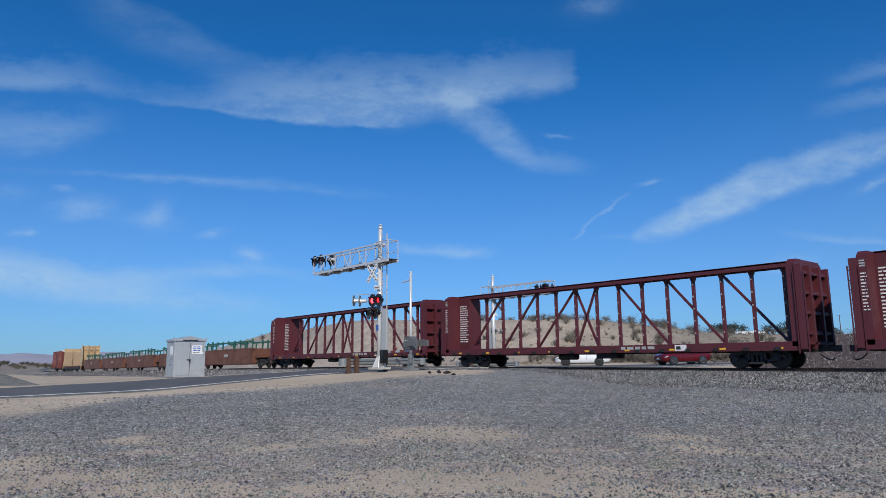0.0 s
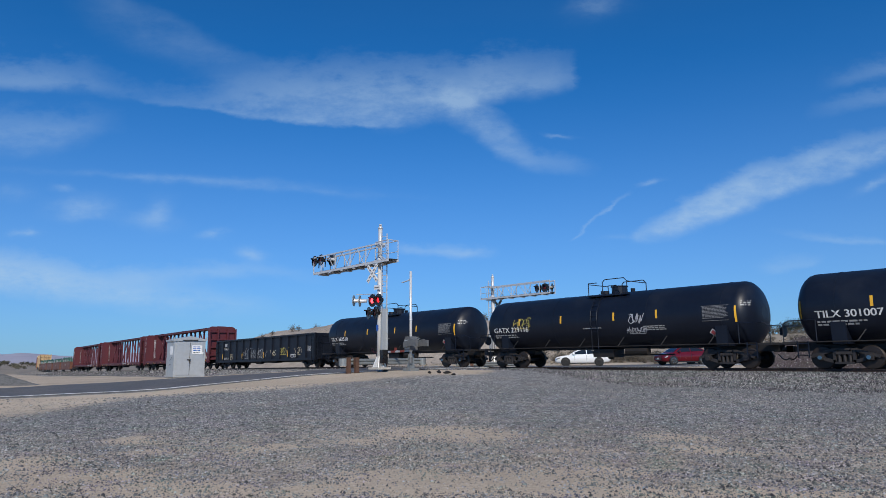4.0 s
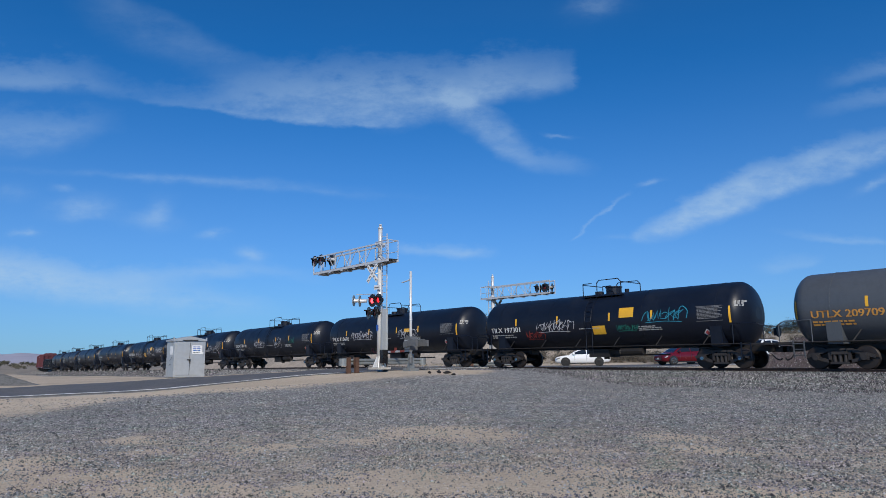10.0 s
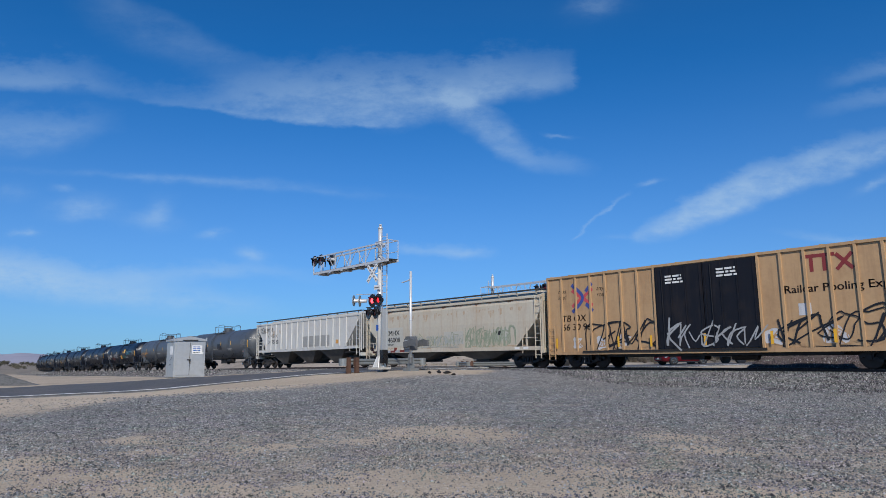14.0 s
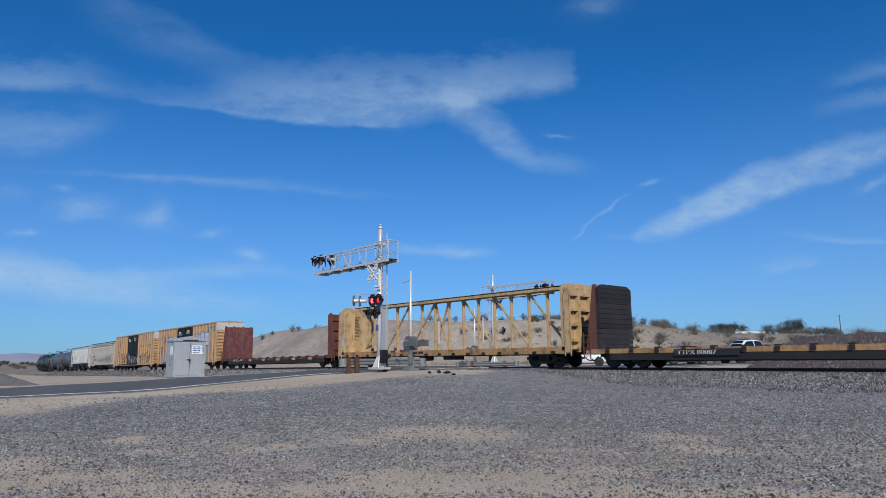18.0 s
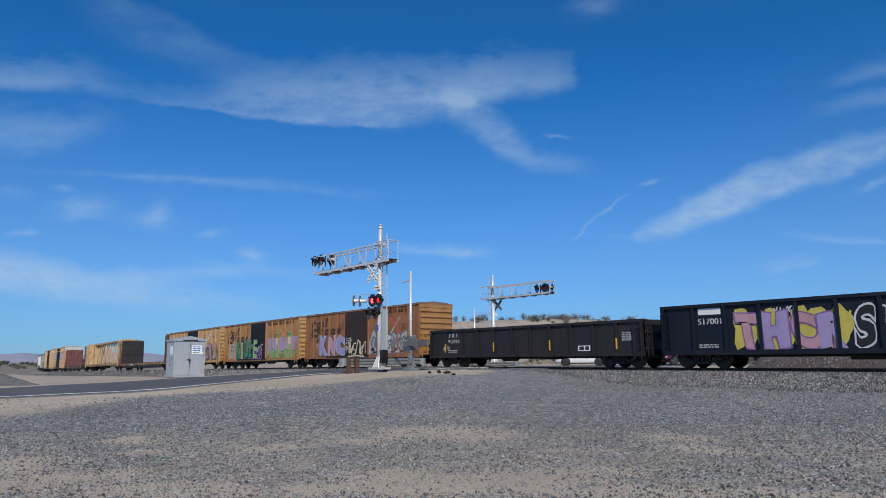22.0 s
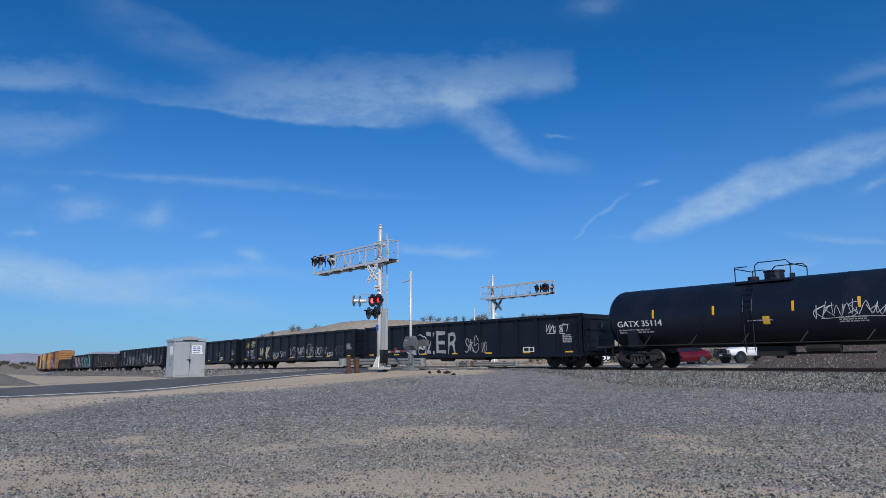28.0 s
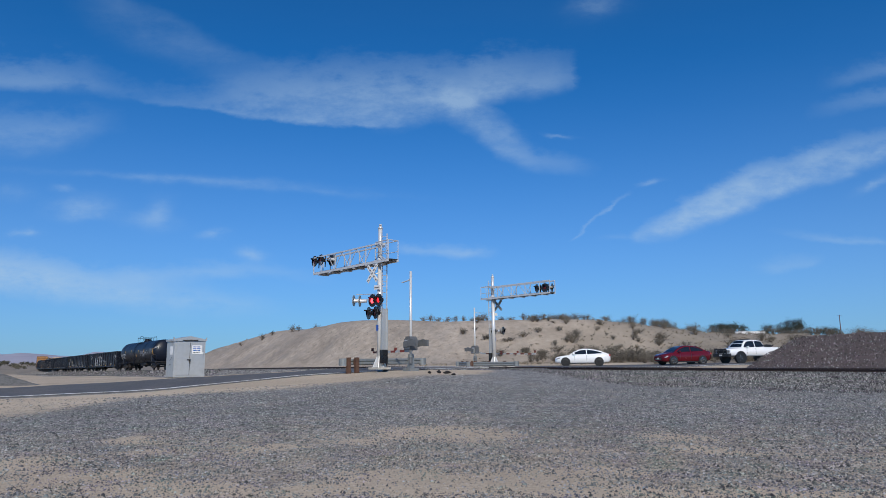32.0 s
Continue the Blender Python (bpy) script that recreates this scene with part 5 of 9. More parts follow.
def centerbeam(car, length, paint, z_deck=1.14, z_top=4.66, seed=4, sill=None):
    h = length / 2
    P = M[paint]
    w = 1.5
    for s in (-1, 1):
        part("side_sill", Geo().box(-h, h, min(s * w, s * (w - 0.12)), max(s * w, s * (w - 0.12)), 0.76, z_deck), M[sill or paint], car)
    part("deck", Geo().box(-h, h, -w + 0.12, w - 0.12, z_deck - 0.14, z_deck - 0.02), P, car)
    part("top_beam", Geo().box(-h + 0.4, h - 0.4, -0.42, 0.42, z_top - 0.06, z_top + 0.02).box(-h + 0.4, h - 0.4, -0.42, -0.36, z_top - 0.22, z_top).box(-h + 0.4, h - 0.4, 0.36, 0.42, z_top - 0.22, z_top), P, car)
    n = 15
    a, b = -h + 1.3, h - 1.3
    xs = [a + (b - a) * i / (n - 1) for i in range(n)]
    post = Geo().box(-0.06, 0.06, -0.09, 0.09, z_deck - 0.04, z_top - 0.05).prism([(-0.22, z_top - 0.06), (0.22, z_top - 0.06), (0.07, z_top - 0.42), (-0.07, z_top - 0.42)], -0.10, 0.10, "y").mesh("upright")
    dot = Geo()
    for k in range(5):
        dot.box(-0.03, 0.03, -0.10, -0.09, z_deck + 0.5 + 0.6 * k, z_deck + 0.57 + 0.6 * k)
    dot = dot.mesh("strap_anchor")
    for x in xs:
        up = part("upright", post, P, car, at=Matrix.Translation((x, 0, 0)))
        part("strap_anchor", dot, M["dim_white"], up)
    mid = n // 2
    for i in range(0, n - 1, 2):
        x0, x1 = xs[i], xs[min(i + 2, n - 1)]
        if i + 2 > n - 1:
            continue
        lean = 1 if i < mid - 1 else -1
        p, q = ((x0, z_deck), (x1, z_top - 0.2)) if lean > 0 else ((x0, z_top - 0.2), (x1, z_deck))
        if i != mid - 1:
            part("brace", Geo().beam((p[0], 0, p[1]), (q[0], 0, q[1]), 0.11, 0.11), P, car)
    part("brace", Geo().beam((xs[mid - 1], 0, z_deck), (xs[mid], 0, z_top - 0.2), 0.11, 0.11), P, car)
    part("brace", Geo().beam((xs[mid - 1], 0, z_top - 0.2), (xs[mid], 0, z_deck), 0.11, 0.11), P, car)
    for s in (-1, 1):
        x = s * h
        xi = x - s * 0.62
        part("bulkhead", Geo().box(min(x - s * 0.28, xi), max(x - s * 0.28, xi), -w, w, z_deck - 0.2, z_top - 0.22).prism([(-w, z_top - 0.22), (w, z_top - 0.22), (w - 0.3, z_top - 0.02), (-w + 0.3, z_top - 0.02)], min(x - s * 0.28, xi), max(x - s * 0.28, xi)), P, car)
        # tapered near wing of the bulkhead
        if s < 0:
            part("bulkhead_wing", Geo().box(min(xi, xi - s * 0.95), max(xi, xi - s * 0.95), -0.5, 0.5, z_deck - 0.05, z_top - 0.1), P, car)
        for y in (-w + 0.03, -0.55, 0.55, w - 0.03):
            part("bulkhead_post", Geo().box(min(x, x - s * 0.28), max(x, x - s * 0.28), y - 0.09, y + 0.09, z_deck - 0.3, z_top - 0.3), P, car)
        for k in range(4):
            z = z_deck + 0.35 + k * 0.85
            part("bulkhead_rib", Geo().box(min(x - s * 0.06, x - s * 0.28), max(x - s * 0.06, x - s * 0.28), -w, w, z - 0.07, z + 0.07), P, car)
        ladder(car, x - s * 0.14, -w - 0.04, z_deck - 0.5, z_top - 0.6, 0.4, P, rungs=9)
        truck(car, s * (h - 2.35))
    part("underframe", Geo().box(-h + 0.1, h - 0.1, -0.3, 0.3, 0.70, 1.0).box(0.6, 1.9, -1.1, -0.4, 0.48, 0.72).tube((-2.0, -0.9, 0.6), (-0.8, -0.9, 0.6), 0.18, 8), M["under"], car)
    me = Geo().box(-0.12, 0.12, -w - 0.09, -w, 0.78, 0.92).mesh("tie_down_winch")
    for i in range(16):
        part("tie_down_winch", me, M["under"], car, at=Matrix.Translation((-h + 1.2 + (2 * h - 2.4) * i / 15, 0, 0)))
    couplers(car, h + 0.02, 0.55)
    return flat_side(-w - 0.014)


def bulkhead_flat(car, length, paint, bk_paint, z_deck=0.98, z_top=4.42, timber=False, seed=6):
    h = length / 2
    P, K = M[paint], M[bk_paint]
    w = 1.5
    for s in (-1, 1):
        part("side_sill", Geo().box(-h, h, min(s * w, s * (w - 0.1)), max(s * w, s * (w - 0.1)), 0.74, z_deck), P, car)
        part("lower_sill", Geo().box(-h * 0.86, h * 0.86, min(s * (w - 0.02), s * (w - 0.1)), max(s * (w - 0.02), s * (w - 0.1)), 0.40, 0.74), M["under"], car)
        part("fish_belly", Geo().prism([(-h * 0.72, 0.62), (h * 0.72, 0.62), (h * 0.6, 0.34), (-h * 0.6, 0.34)], s * 0.62 - 0.04, s * 0.62 + 0.04, "y"), M["under"], car)
    n = 24
    me = Geo().box(-h / n + 0.012, h / n - 0.012, -w + 0.1, w - 0.1, z_deck - 0.07, z_deck).mesh("deck_board")
    for i in range(n):
        part("deck_board", me, M["tie"], car, at=Matrix.Translation((-h + (i + 0.5) * 2 * h / n, 0, 0)))
    for s in (-1, 1):
        x = s * h
        xi = x - s * 1.0
        a, b = sorted((xi, xi + s * 0.22))
        if timber:
            for k in range(12):
                z = z_deck + (z_top - z_deck - 0.2) * k / 12
                part("plank", Geo().box(a, b, -w, w, z, z + (z_top - z_deck - 0.2) / 12 - 0.015), M["dark_timber"], car)
            part("bulkhead_cap", Geo().prism([(-w, z_top - 0.2), (w, z_top - 0.2), (w - 0.35, z_top), (-w + 0.35, z_top)], a, b), M["dark_timber"], car)
        else:
            part("bulkhead_plate", Geo().box(a, b, -w, w, z_deck, z_top - 0.1), M["bulk_red"] if bk_paint == "flat_rust" else K, car)
        for y in (-w + 0.08, -0.5, 0.5, w - 0.08):
            g = Geo()
            g.prism([(xi + s * 0.22, z_deck), (x - s * 0.05, z_deck), (xi + s * 0.42, z_top), (xi + s * 0.22, z_top)], y - 0.07, y + 0.07, "y")
            part("bulkhead_stay", g, K, car)
        for k in range(4):
            z = z_deck + 0.5 + 0.8 * k
            part("bulkhead_rib", Geo().box(min(xi + s * 0.2, xi + s * 0.34), max(xi + s * 0.2, xi + s * 0.34), -w, w, z - 0.06, z + 0.06), K, car)
        ladder(car, x - s * 0.12, -w - 0.03, 0.45, z_deck + 0.9, 0.42, K, rungs=4)
        truck(car, s * (h - 2.1))
    hand_brake(car, h - 0.05, z_deck + 0.8, K)
    part("underframe", Geo().box(-h + 0.1, h - 0.1, -0.35, 0.35, 0.55, 0.9).box(-h * 0.55, h * 0.55, -0.6, 0.6, 0.40, 0.6), M["under"], car)
    me = Geo().box(-0.1, 0.1, -w - 0.07, -w, 0.78, 0.96).box(-0.13, 0.13, -w - 0.02, -w + 0.2, z_deck + 0.004, z_deck + 0.07).mesh("stake_pocket")
    for i in range(14):
        part("stake_pocket", me, M["under"], car, at=Matrix.Translation((-h + 1.4 + (2 * h - 2.8) * i / 13, 0, 0)))
    couplers(car, h + 0.02, 0.5)
    return flat_side(-w - 0.012)


def hopper(car, length, paint, ribbed, z0, z1, seed=7):
    """Covered hopper with sloped ends, bays beneath and a roof walk."""
    h = length / 2
    P = M[paint]
    w = 1.5
    hs = h - 2.3
    if ribbed:
        prof = [(-w, z0), (-w, z1 - 0.12), (-w + 0.12, z1), (0, z1 + 0.12), (w - 0.12, z1), (w, z1 - 0.12), (w, z0)]
    else:
        prof = [(-w + 0.1, z0)] + [(-w + 0.02 * math.cos(t), z0 + (z1 - z0) * 0.5) for t in (0,)] + [(-w + 0.03, z1 - 0.5), (-w + 0.16, z1 - 0.1), (-w + 0.45, z1 + 0.08), (0, z1 + 0.18), (w - 0.45, z1 + 0.08), (w - 0.16, z1 - 0.1), (w - 0.03, z1 - 0.5), (w, z0 + (z1 - z0) * 0.5), (w - 0.1, z0)]
    # body loft: full height roof, ends slope inwards to the sill
    n = len(prof)
    g = Geo()
    vs = []
    for x_top, x_low in ((-h, -hs), (h, hs)):
        for y, z in prof:
            t = (z - z0) / (z1 - z0)
            k = min(1, max(0, (t - 0.02) / 0.62))
            vs.append((x_low + (x_top - x_low) * min(1, k), y, z))
    # extra rings so that the flanks stay flat
    fs = [(i, (i + 1) % n, n + (i + 1) % n, n + i) for i in range(n)] + [tuple(range(n - 1, -1, -1)), tuple(range(n, 2 * n))]
    g.add(vs, fs)
    part("body", g, P, car)
    for s in (-1, 1):
        y0, y1 = sorted((s * (w + 0.01), s * (w - 0.10)))
        part("side_sill", Geo().box(-h + (0.1 if not ribbed else 0.5), h - (0.1 if not ribbed else 0.5), y0, y1, z0 - 0.12, z0 + 0.10), P, car)
    if ribbed:
        me = Geo().prism([(-0.06, 0), (-0.04, -0.07), (0.04, -0.07), (0.06, 0)], z0 + 0.1, z1 - 0.12, "z").mesh("side_post")
        m = 15
        for i in range(m):
            x = -hs - 0.2 + (2 * hs + 0.4) * i / (m - 1)
            part("side_post", me, P, car, at=Matrix.Translation((x, -w, 0)))
        part("roof_edge", Geo().box(-h, h, -w - 0.05, -w + 0.05, z1 - 0.16, z1 - 0.06), P, car)
    else:
        part("roof_edge", Geo().box(-h, h, -w - 0.02, -w + 0.12, z1 - 0.26, z1 - 0.16), P, car)
    # sloped triangular end sheets seen from the side
    for s in (-1, 1):
        x = s * h
        for y in (-w + 0.06, w - 0.06):
            part("end_post", Geo().beam((x - s * 0.05, y, z0 - 0.3), (x - s * 0.05, y, z1 - 0.1), 0.09, 0.09), P, car)
            part("end_brace", Geo().beam((x - s * 1.3, y, z0), (x - s * 1.3, y, z0 + (z1 - z0) * 0.38), 0.08, 0.08), P, car)
        part("end_platform", Geo().box(min(x, x - s * 2.3), max(x, x - s * 2.3), -w + 0.05, w - 0.05, z0 - 0.42, z0 - 0.34), M["under"], car)
        ladder(car, x - s * 0.05, -w + 0.45, z0 - 0.2, z1, 0.42, P, axis="y", rungs=9)
        ladder(car, x - s * 0.35, -w - 0.03, z0 - 0.6, z1 - 0.1, 0.42, P, rungs=9)
        part("end_sill", Geo().box(min(x, x - s * 0.25), max(x, x - s * 0.25), -w, w, 0.85, 1.1), P, car)
        part("end_railing", Geo().path([(x - s * 1.6, -w + 0.02, z0 - 0.3), (x - s * 1.6, -w + 0.02, z0 + 0.6), (x - s * 0.4, -w + 0.02, z0 + 0.6)], 0.025), P, car)
        truck(car, s * (h - 1.6))
    hand_brake(car, h + 0.02, z0 + 0.6, P)
    # bays
    bays = 3 if ribbed else 2
    for i in range(bays):
        c = -hs + (2 * hs) * (i + 0.5) / bays
        b = hs / bays - 0.08
        g = Geo()
        g.add([(c - b, -w + 0.1, z0), (c + b, -w + 0.1, z0), (c + b, w - 0.1, z0), (c - b, w - 0.1, z0), (c - 0.5, -0.75, 0.42), (c + 0.5, -0.75, 0.42), (c + 0.5, 0.75, 0.42), (c - 0.5, 0.75, 0.42)],
              [(0, 3, 2, 1), (4, 5, 6, 7), (0, 1, 5, 4), (1, 2, 6, 5), (2, 3, 7, 6), (3, 0, 4, 7)])
        part("hopper_bay", g, M["bay_grime"], car)
        part("outlet_gate", Geo().box(c - 0.65, c + 0.65, -0.9, 0.9, 0.33, 0.44), M["under"], car)
    part("centre_sill", Geo().box(-h - 0.1, h + 0.1, -0.25, 0.25, 0.72, 1.0), M["under"], car)
    # roof walk and hatches
    rw = Geo()
    m = 12
    for i in range(m):
        x = -h + 0.5 + (2 * h - 1.0) * i / (m - 1)
        for s in (-1, 1):
            rw.beam((x, s * (w - 0.12), z1 - 0.05), (x, s * (w - 0.05), z1 + 0.22), 0.05, 0.05)
    part("walk_bracket", rw, P, car)
    for s in (-1, 1):
        part("roof_walk", Geo().box(-h, h, min(s * (w - 0.35), s * (w + 0.05)), max(s * (w - 0.35), s * (w + 0.05)), z1 + 0.20, z1 + 0.25), M["grating"], car)
    part("roof_hatch", Geo().box(-h + 1.0, h - 1.0, -0.35, 0.35, z1 + 0.1, z1 + 0.27), P, car)
    couplers(car, h + 0.02, 0.55)
    return flat_side(-w - 0.006)


def hopper_flank(z0, z1, out=0.008):
    """Near side of the smooth-sided hopper."""
    def f(x, z):
        return (x, -float(np.interp(z, (z0, (z0 + z1) / 2, z1 - 0.5, z1 - 0.1), (1.40, 1.48, 1.47, 1.34))) - out, z)
    return f


def well_car(car, length, seed=8):
    h = length / 2
    P = M["well_brown"]
    w = 1.5
    rnd = random.Random(seed)
    for s in (-1, 1):
        part("side", Geo().prism([(-h + 1.3, 0.42), (h - 1.3, 0.42), (h - 1.1, 1.9), (-h + 1.1, 1.9)], min(s * w, s * (w - 0.1)), max(s * w, s * (w - 0.1)), "y"), P, car)
        part("top_chord", Geo().box(-h + 1.0, h - 1.0, min(s * (w + 0.03), s * (w - 0.16)), max(s * (w + 0.03), s * (w - 0.16)), 1.84, 1.98), P, car)
    part("floor", Geo().box(-h + 1.3, h - 1.3, -w, w, 0.38, 0.46), P, car)
    for s in (-1, 1):
        x = s * h
        part("end_platform", Geo().box(min(x, x - s * 1.4), max(x, x - s * 1.4), -1.2, 1.2, 1.0, 1.25), P, car)
        part("bulkhead", Geo().box(min(x - s * 1.15, x - s * 1.35), max(x - s * 1.15, x - s * 1.35), -w, w, 0.45, 1.9), P, car)
    truck(car, h)
    panel(car, "stencil_panel", -0.5, 0.5, 1.2, 1.45, flat_side(-w - 0.01), M["dim_white"], nz=1)
    # load of green steel frames
    for s in (-1, 1):
        g = Geo()
        for i in range(9):
            x = -h + 1.8 + (2 * h - 3.6) * i / 8
            g.beam((x, s * 1.2, 0.5), (x + rnd.uniform(-0.2, 0.2), s * 1.2, 2.75 + rnd.uniform(-0.1, 0.15)), 0.12, 0.12)
        g.box(-h + 1.6, h - 1.6, s * 1.2 - 0.07, s * 1.2 + 0.07, 2.55, 2.72)
        part("load_frame", g, M["load_green"], car, "green steel frames stacked in the well")
    me = Geo().box(-0.25, 0.2, -1.27, -1.2, 2.0, 2.45).mesh("load_label")
    for i in range(5):
        part("load_label", me, M["dim_white"], car, at=Matrix.Translation((-h + 2.2 + (2 * h - 4.4) * i / 4, 0, 0)))


M["dark_timber"] = material("weathered_black_timber", (0.020, 0.018, 0.019), 0.85, worn=(0.045, 0.038, 0.036), amount=0.6, scale=2, random_tint=0.35)
M["bay_grime"] = material("grimy_hopper_bay", (0.07, 0.062, 0.055), 0.75, worn=(0.22, 0.2, 0.17), amount=0.5, scale=0.9)
M["grating"] = material("dark_walk_grating", (0.05, 0.05, 0.05), 0.7)
M["well_brown"] = material("well_car_brown_paint", (0.15, 0.06, 0.035), 0.65, worn=(0.06, 0.03, 0.02), amount=0.5, scale=0.8, streak=0.4)
M["load_green"] = material("dark_green_steel", (0.02, 0.11, 0.075), 0.6, amount=0.3)
M["plywood"] = material("weathered_plywood", (0.36, 0.25, 0.15), 0.8, amount=0.4, scale=2)

# ---------------------------------------------------------------- the train, front to rear
# Speed of the train in m/s, easing a little over the clip.
SPEEDS = [(0, 21.6), (8, 21.6), (14.2, 21.5), (20, 21.35), (24, 21.5), (28.5, 21.75), (32, 21.8)]


def run(t):
    """Metres the train has gone at t."""
    ts = np.arange(0, t + 1e-9, 0.02)
    if len(ts) < 2:
        return 0.0
    v = np.interp(ts[:-1] + 0.01, [a for a, _ in SPEEDS], [b for _, b in SPEEDS])
    return float(v.sum() * 0.02)


TRAIN = []


def rolling(name, start, end, label, category, group):
    """An empty at the middle of a car whose body reaches from start to end along the train at time zero."""
    car = thing(name, Matrix(), label, category, group)
    TRAIN.append((car, (start + end) / 2, (end - start) / 2 - 2.0))
    return car, end - start


def build_train():
    box_g, tank_g, gon_g, flat_g = "box cars of the train", "tank cars of the train", "gondolas of the train", "flat cars of the train"
    # red boxcar and an empty bulkhead flat, far ahead
    c, n = rolling("boxcar", -175.5, -160.0, "dark red boxcar with white stencils and a grey roof", "boxcar", box_g)
    S, SD, SP = boxcar(c, n, "red_box", "red_box", roof="hopper_grey", z1=4.4)
    bars(c, -6.5, 3.2, S, M["dim_white"], 4, 3.0, 0.28, gap=1.8)
    bars(c, 2.5, 3.0, S, M["dim_white"], 3, 3.5, 0.28, gap=1.8)
    c, n = rolling("bulkhead_flatcar", -157.5, -136.0, "empty bulkhead flatcar with plywood-faced and yellow-framed ends", "flatcar", flat_g)
    bulkhead_flat(c, n, "flat_rust", "cb_yellow", z_top=4.7)
    part("plywood_sheet", Geo().box(-n / 2 + 1.24, -n / 2 + 1.3, -1.45, -0.05, 1.05, 3.9).box(-n / 2 + 1.24, -n / 2 + 1.3, 0.05, 1.45, 1.05, 3.9), M["plywood"], c, "plywood facing")
    a = -134.6
    for k in range(5):
        b = a + 14.7
        c, n = rolling("well_car", a, b, "brown well car carrying dark green steel frames", "well car", "well cars of the train")
        well_car(c, n, seed=20 + k)
        a = b
    # red centre-beam flats
    for a, b in ((-58.3, -35.6), (-33.9, -11.0), (-9.2, 13.6)):
        c, n = rolling("centerbeam_flatcar", a, b, "empty dark red centre-beam flatcar with white stencils", "flatcar", flat_g)
        S = centerbeam(c, n, "red")
        h = n / 2
        bars(c, -h + 0.36, 4.2, flat_side(-1.516), M["dim_white"], 3, 0.22, 0.06)
        # painted notice on the inner wing of the front bulkhead
        bars(c, -h + 0.72, 3.95, flat_side(-0.52), M["white"], 17, 0.80, 0.062, gap=2.35, rnd=random.Random(8))
        bars(c, -h + 0.34, 3.7, flat_side(-1.516), M["white"], 12, 0.26, 0.05, gap=2.6)
        bars(c, h - 9.0, 0.92, S, M["dim_white"], 1, 2.4, 0.14, rnd=random.Random(4))
        panel(c, "data_plate", h - 6.0, h - 5.4, 0.82, 1.10, S, M["white"], "white service data panel", nz=1)
        panel(c, "data_print", h - 5.93, h - 5.7, 0.88, 1.04, flat_side(-1.52), M["black_mark"], nz=1)
        for k in range(9):
            panel(c, "reflective_strip", -h + 1.6 + k * 2.5, -h + 1.9 + k * 2.5, 0.84, 0.92, flat_side(-1.51), M["yellow_mark"], nz=1)
    c, n = rolling("gondola", 15.5, 36.1, "black gondola with sprayed tags and upright yellow strips", "gondola", gon_g)
    gondola(c, n, "gond_black", marks=[("JXC", 0.26, 2.0, 1.62), ("91012", 0.26, 1.86, 1.22)], tags=[(-7.4, 0.95, 0.9, 0.55, "cream"), (-4.0, 1.05, 5.0, 0.85, "silver", 0.05), (2.0, 1.2, 0.9, 0.5, "cream"), (3.6, 1.25, 1.6, 0.7, "yellow"), (6.6, 1.2, 1.1, 0.6, "cream")], seed=31)
    tanks = [
        (37.43, "TILX 362510", "tank_black", []),
        (56.2, "GATX 229116", "tank_black", [("tag", -6.0, 2.3, 1.4, 0.6, "yellow"), ("tag", 1.9, 2.2, 0.9, 0.55, "white"), ("tag", 1.8, 1.75, 1.1, 0.3, "white")]),
        (74.6, "TILX 301007", "tank_black", [("patch", 2.0, 2.25, 0.9, 0.3, "yellow_mark")]),
        (93.0, "TILX 730148", "tank_black", [("patch", -1.6, 1.75, 0.75, 0.42, "yellow_mark")]),
        (111.75, "TCBX 301010", "tank_black", [("tag", -4.2, 1.75, 2.4, 0.6, "white"), ("tag", 1.0, 1.95, 1.3, 0.9, "white"), ("tag", 4.4, 2.3, 2.3, 0.6, "white"), ("patch", 2.1, 2.55, 0.85, 0.4, "yellow_mark"), ("patch", -0.4, 1.75, 0.7, 0.5, "yellow_mark")]),
        (130.27, "TILX 730138", "tank_black", [("tag", -4.2, 1.7, 3.4, 0.9, "white", 0.06), ("tag", 0.4, 2.1, 1.4, 1.2, "yellow", 0.11), ("tag", 3.4, 1.8, 2.8, 0.75, "white", 0.06), ("patch", 0.8, 1.72, 0.75, 0.42, "yellow_mark")]),
        (148.69, "TILX 730144", "tank_black", [("tag", -3.4, 2.0, 2.2, 0.6, "white"), ("tag", 0.6, 1.95, 1.5, 0.8, "white", 0.06), ("tag", -5.0, 1.7, 1.0, 0.4, "grey"), ("tag", 3.5, 2.2, 1.0, 0.4, "teal")]),
        (167.2, "TILX 315605", "tank_black", [("tag", -4.9, 2.15, 3.0, 0.55, "white"), ("tag", 1.3, 2.1, 2.2, 0.6, "white"), ("patch", 2.0, 2.45, 0.9, 0.25, "yellow_mark")]),
        (185.5, "TILX 197301", "tank_black", [("tag", -4.0, 2.05, 2.6, 0.6, "white"), ("tag", -4.8, 1.65, 1.3, 0.4, "red"), ("tag", 3.0, 2.3, 2.3, 0.6, "aqua", 0.07), ("patch", 1.7, 2.55, 0.85, 0.5, "yellow_mark"), ("patch", 0.0, 1.75, 0.8, 0.45, "yellow_mark"), ("tag", 1.5, 1.9, 1.2, 0.3, "teal")]),
        (204.0, "UTLX 209709", "tank_grey", []),
        (222.4, "UTLX 207358", "tank_grey", [("patch", -5.0, 1.85, 2.4, 0.75, "tank_black"), ("patch", 0.2, 2.0, 1.1, 0.6, "tank_black")]),
    ]
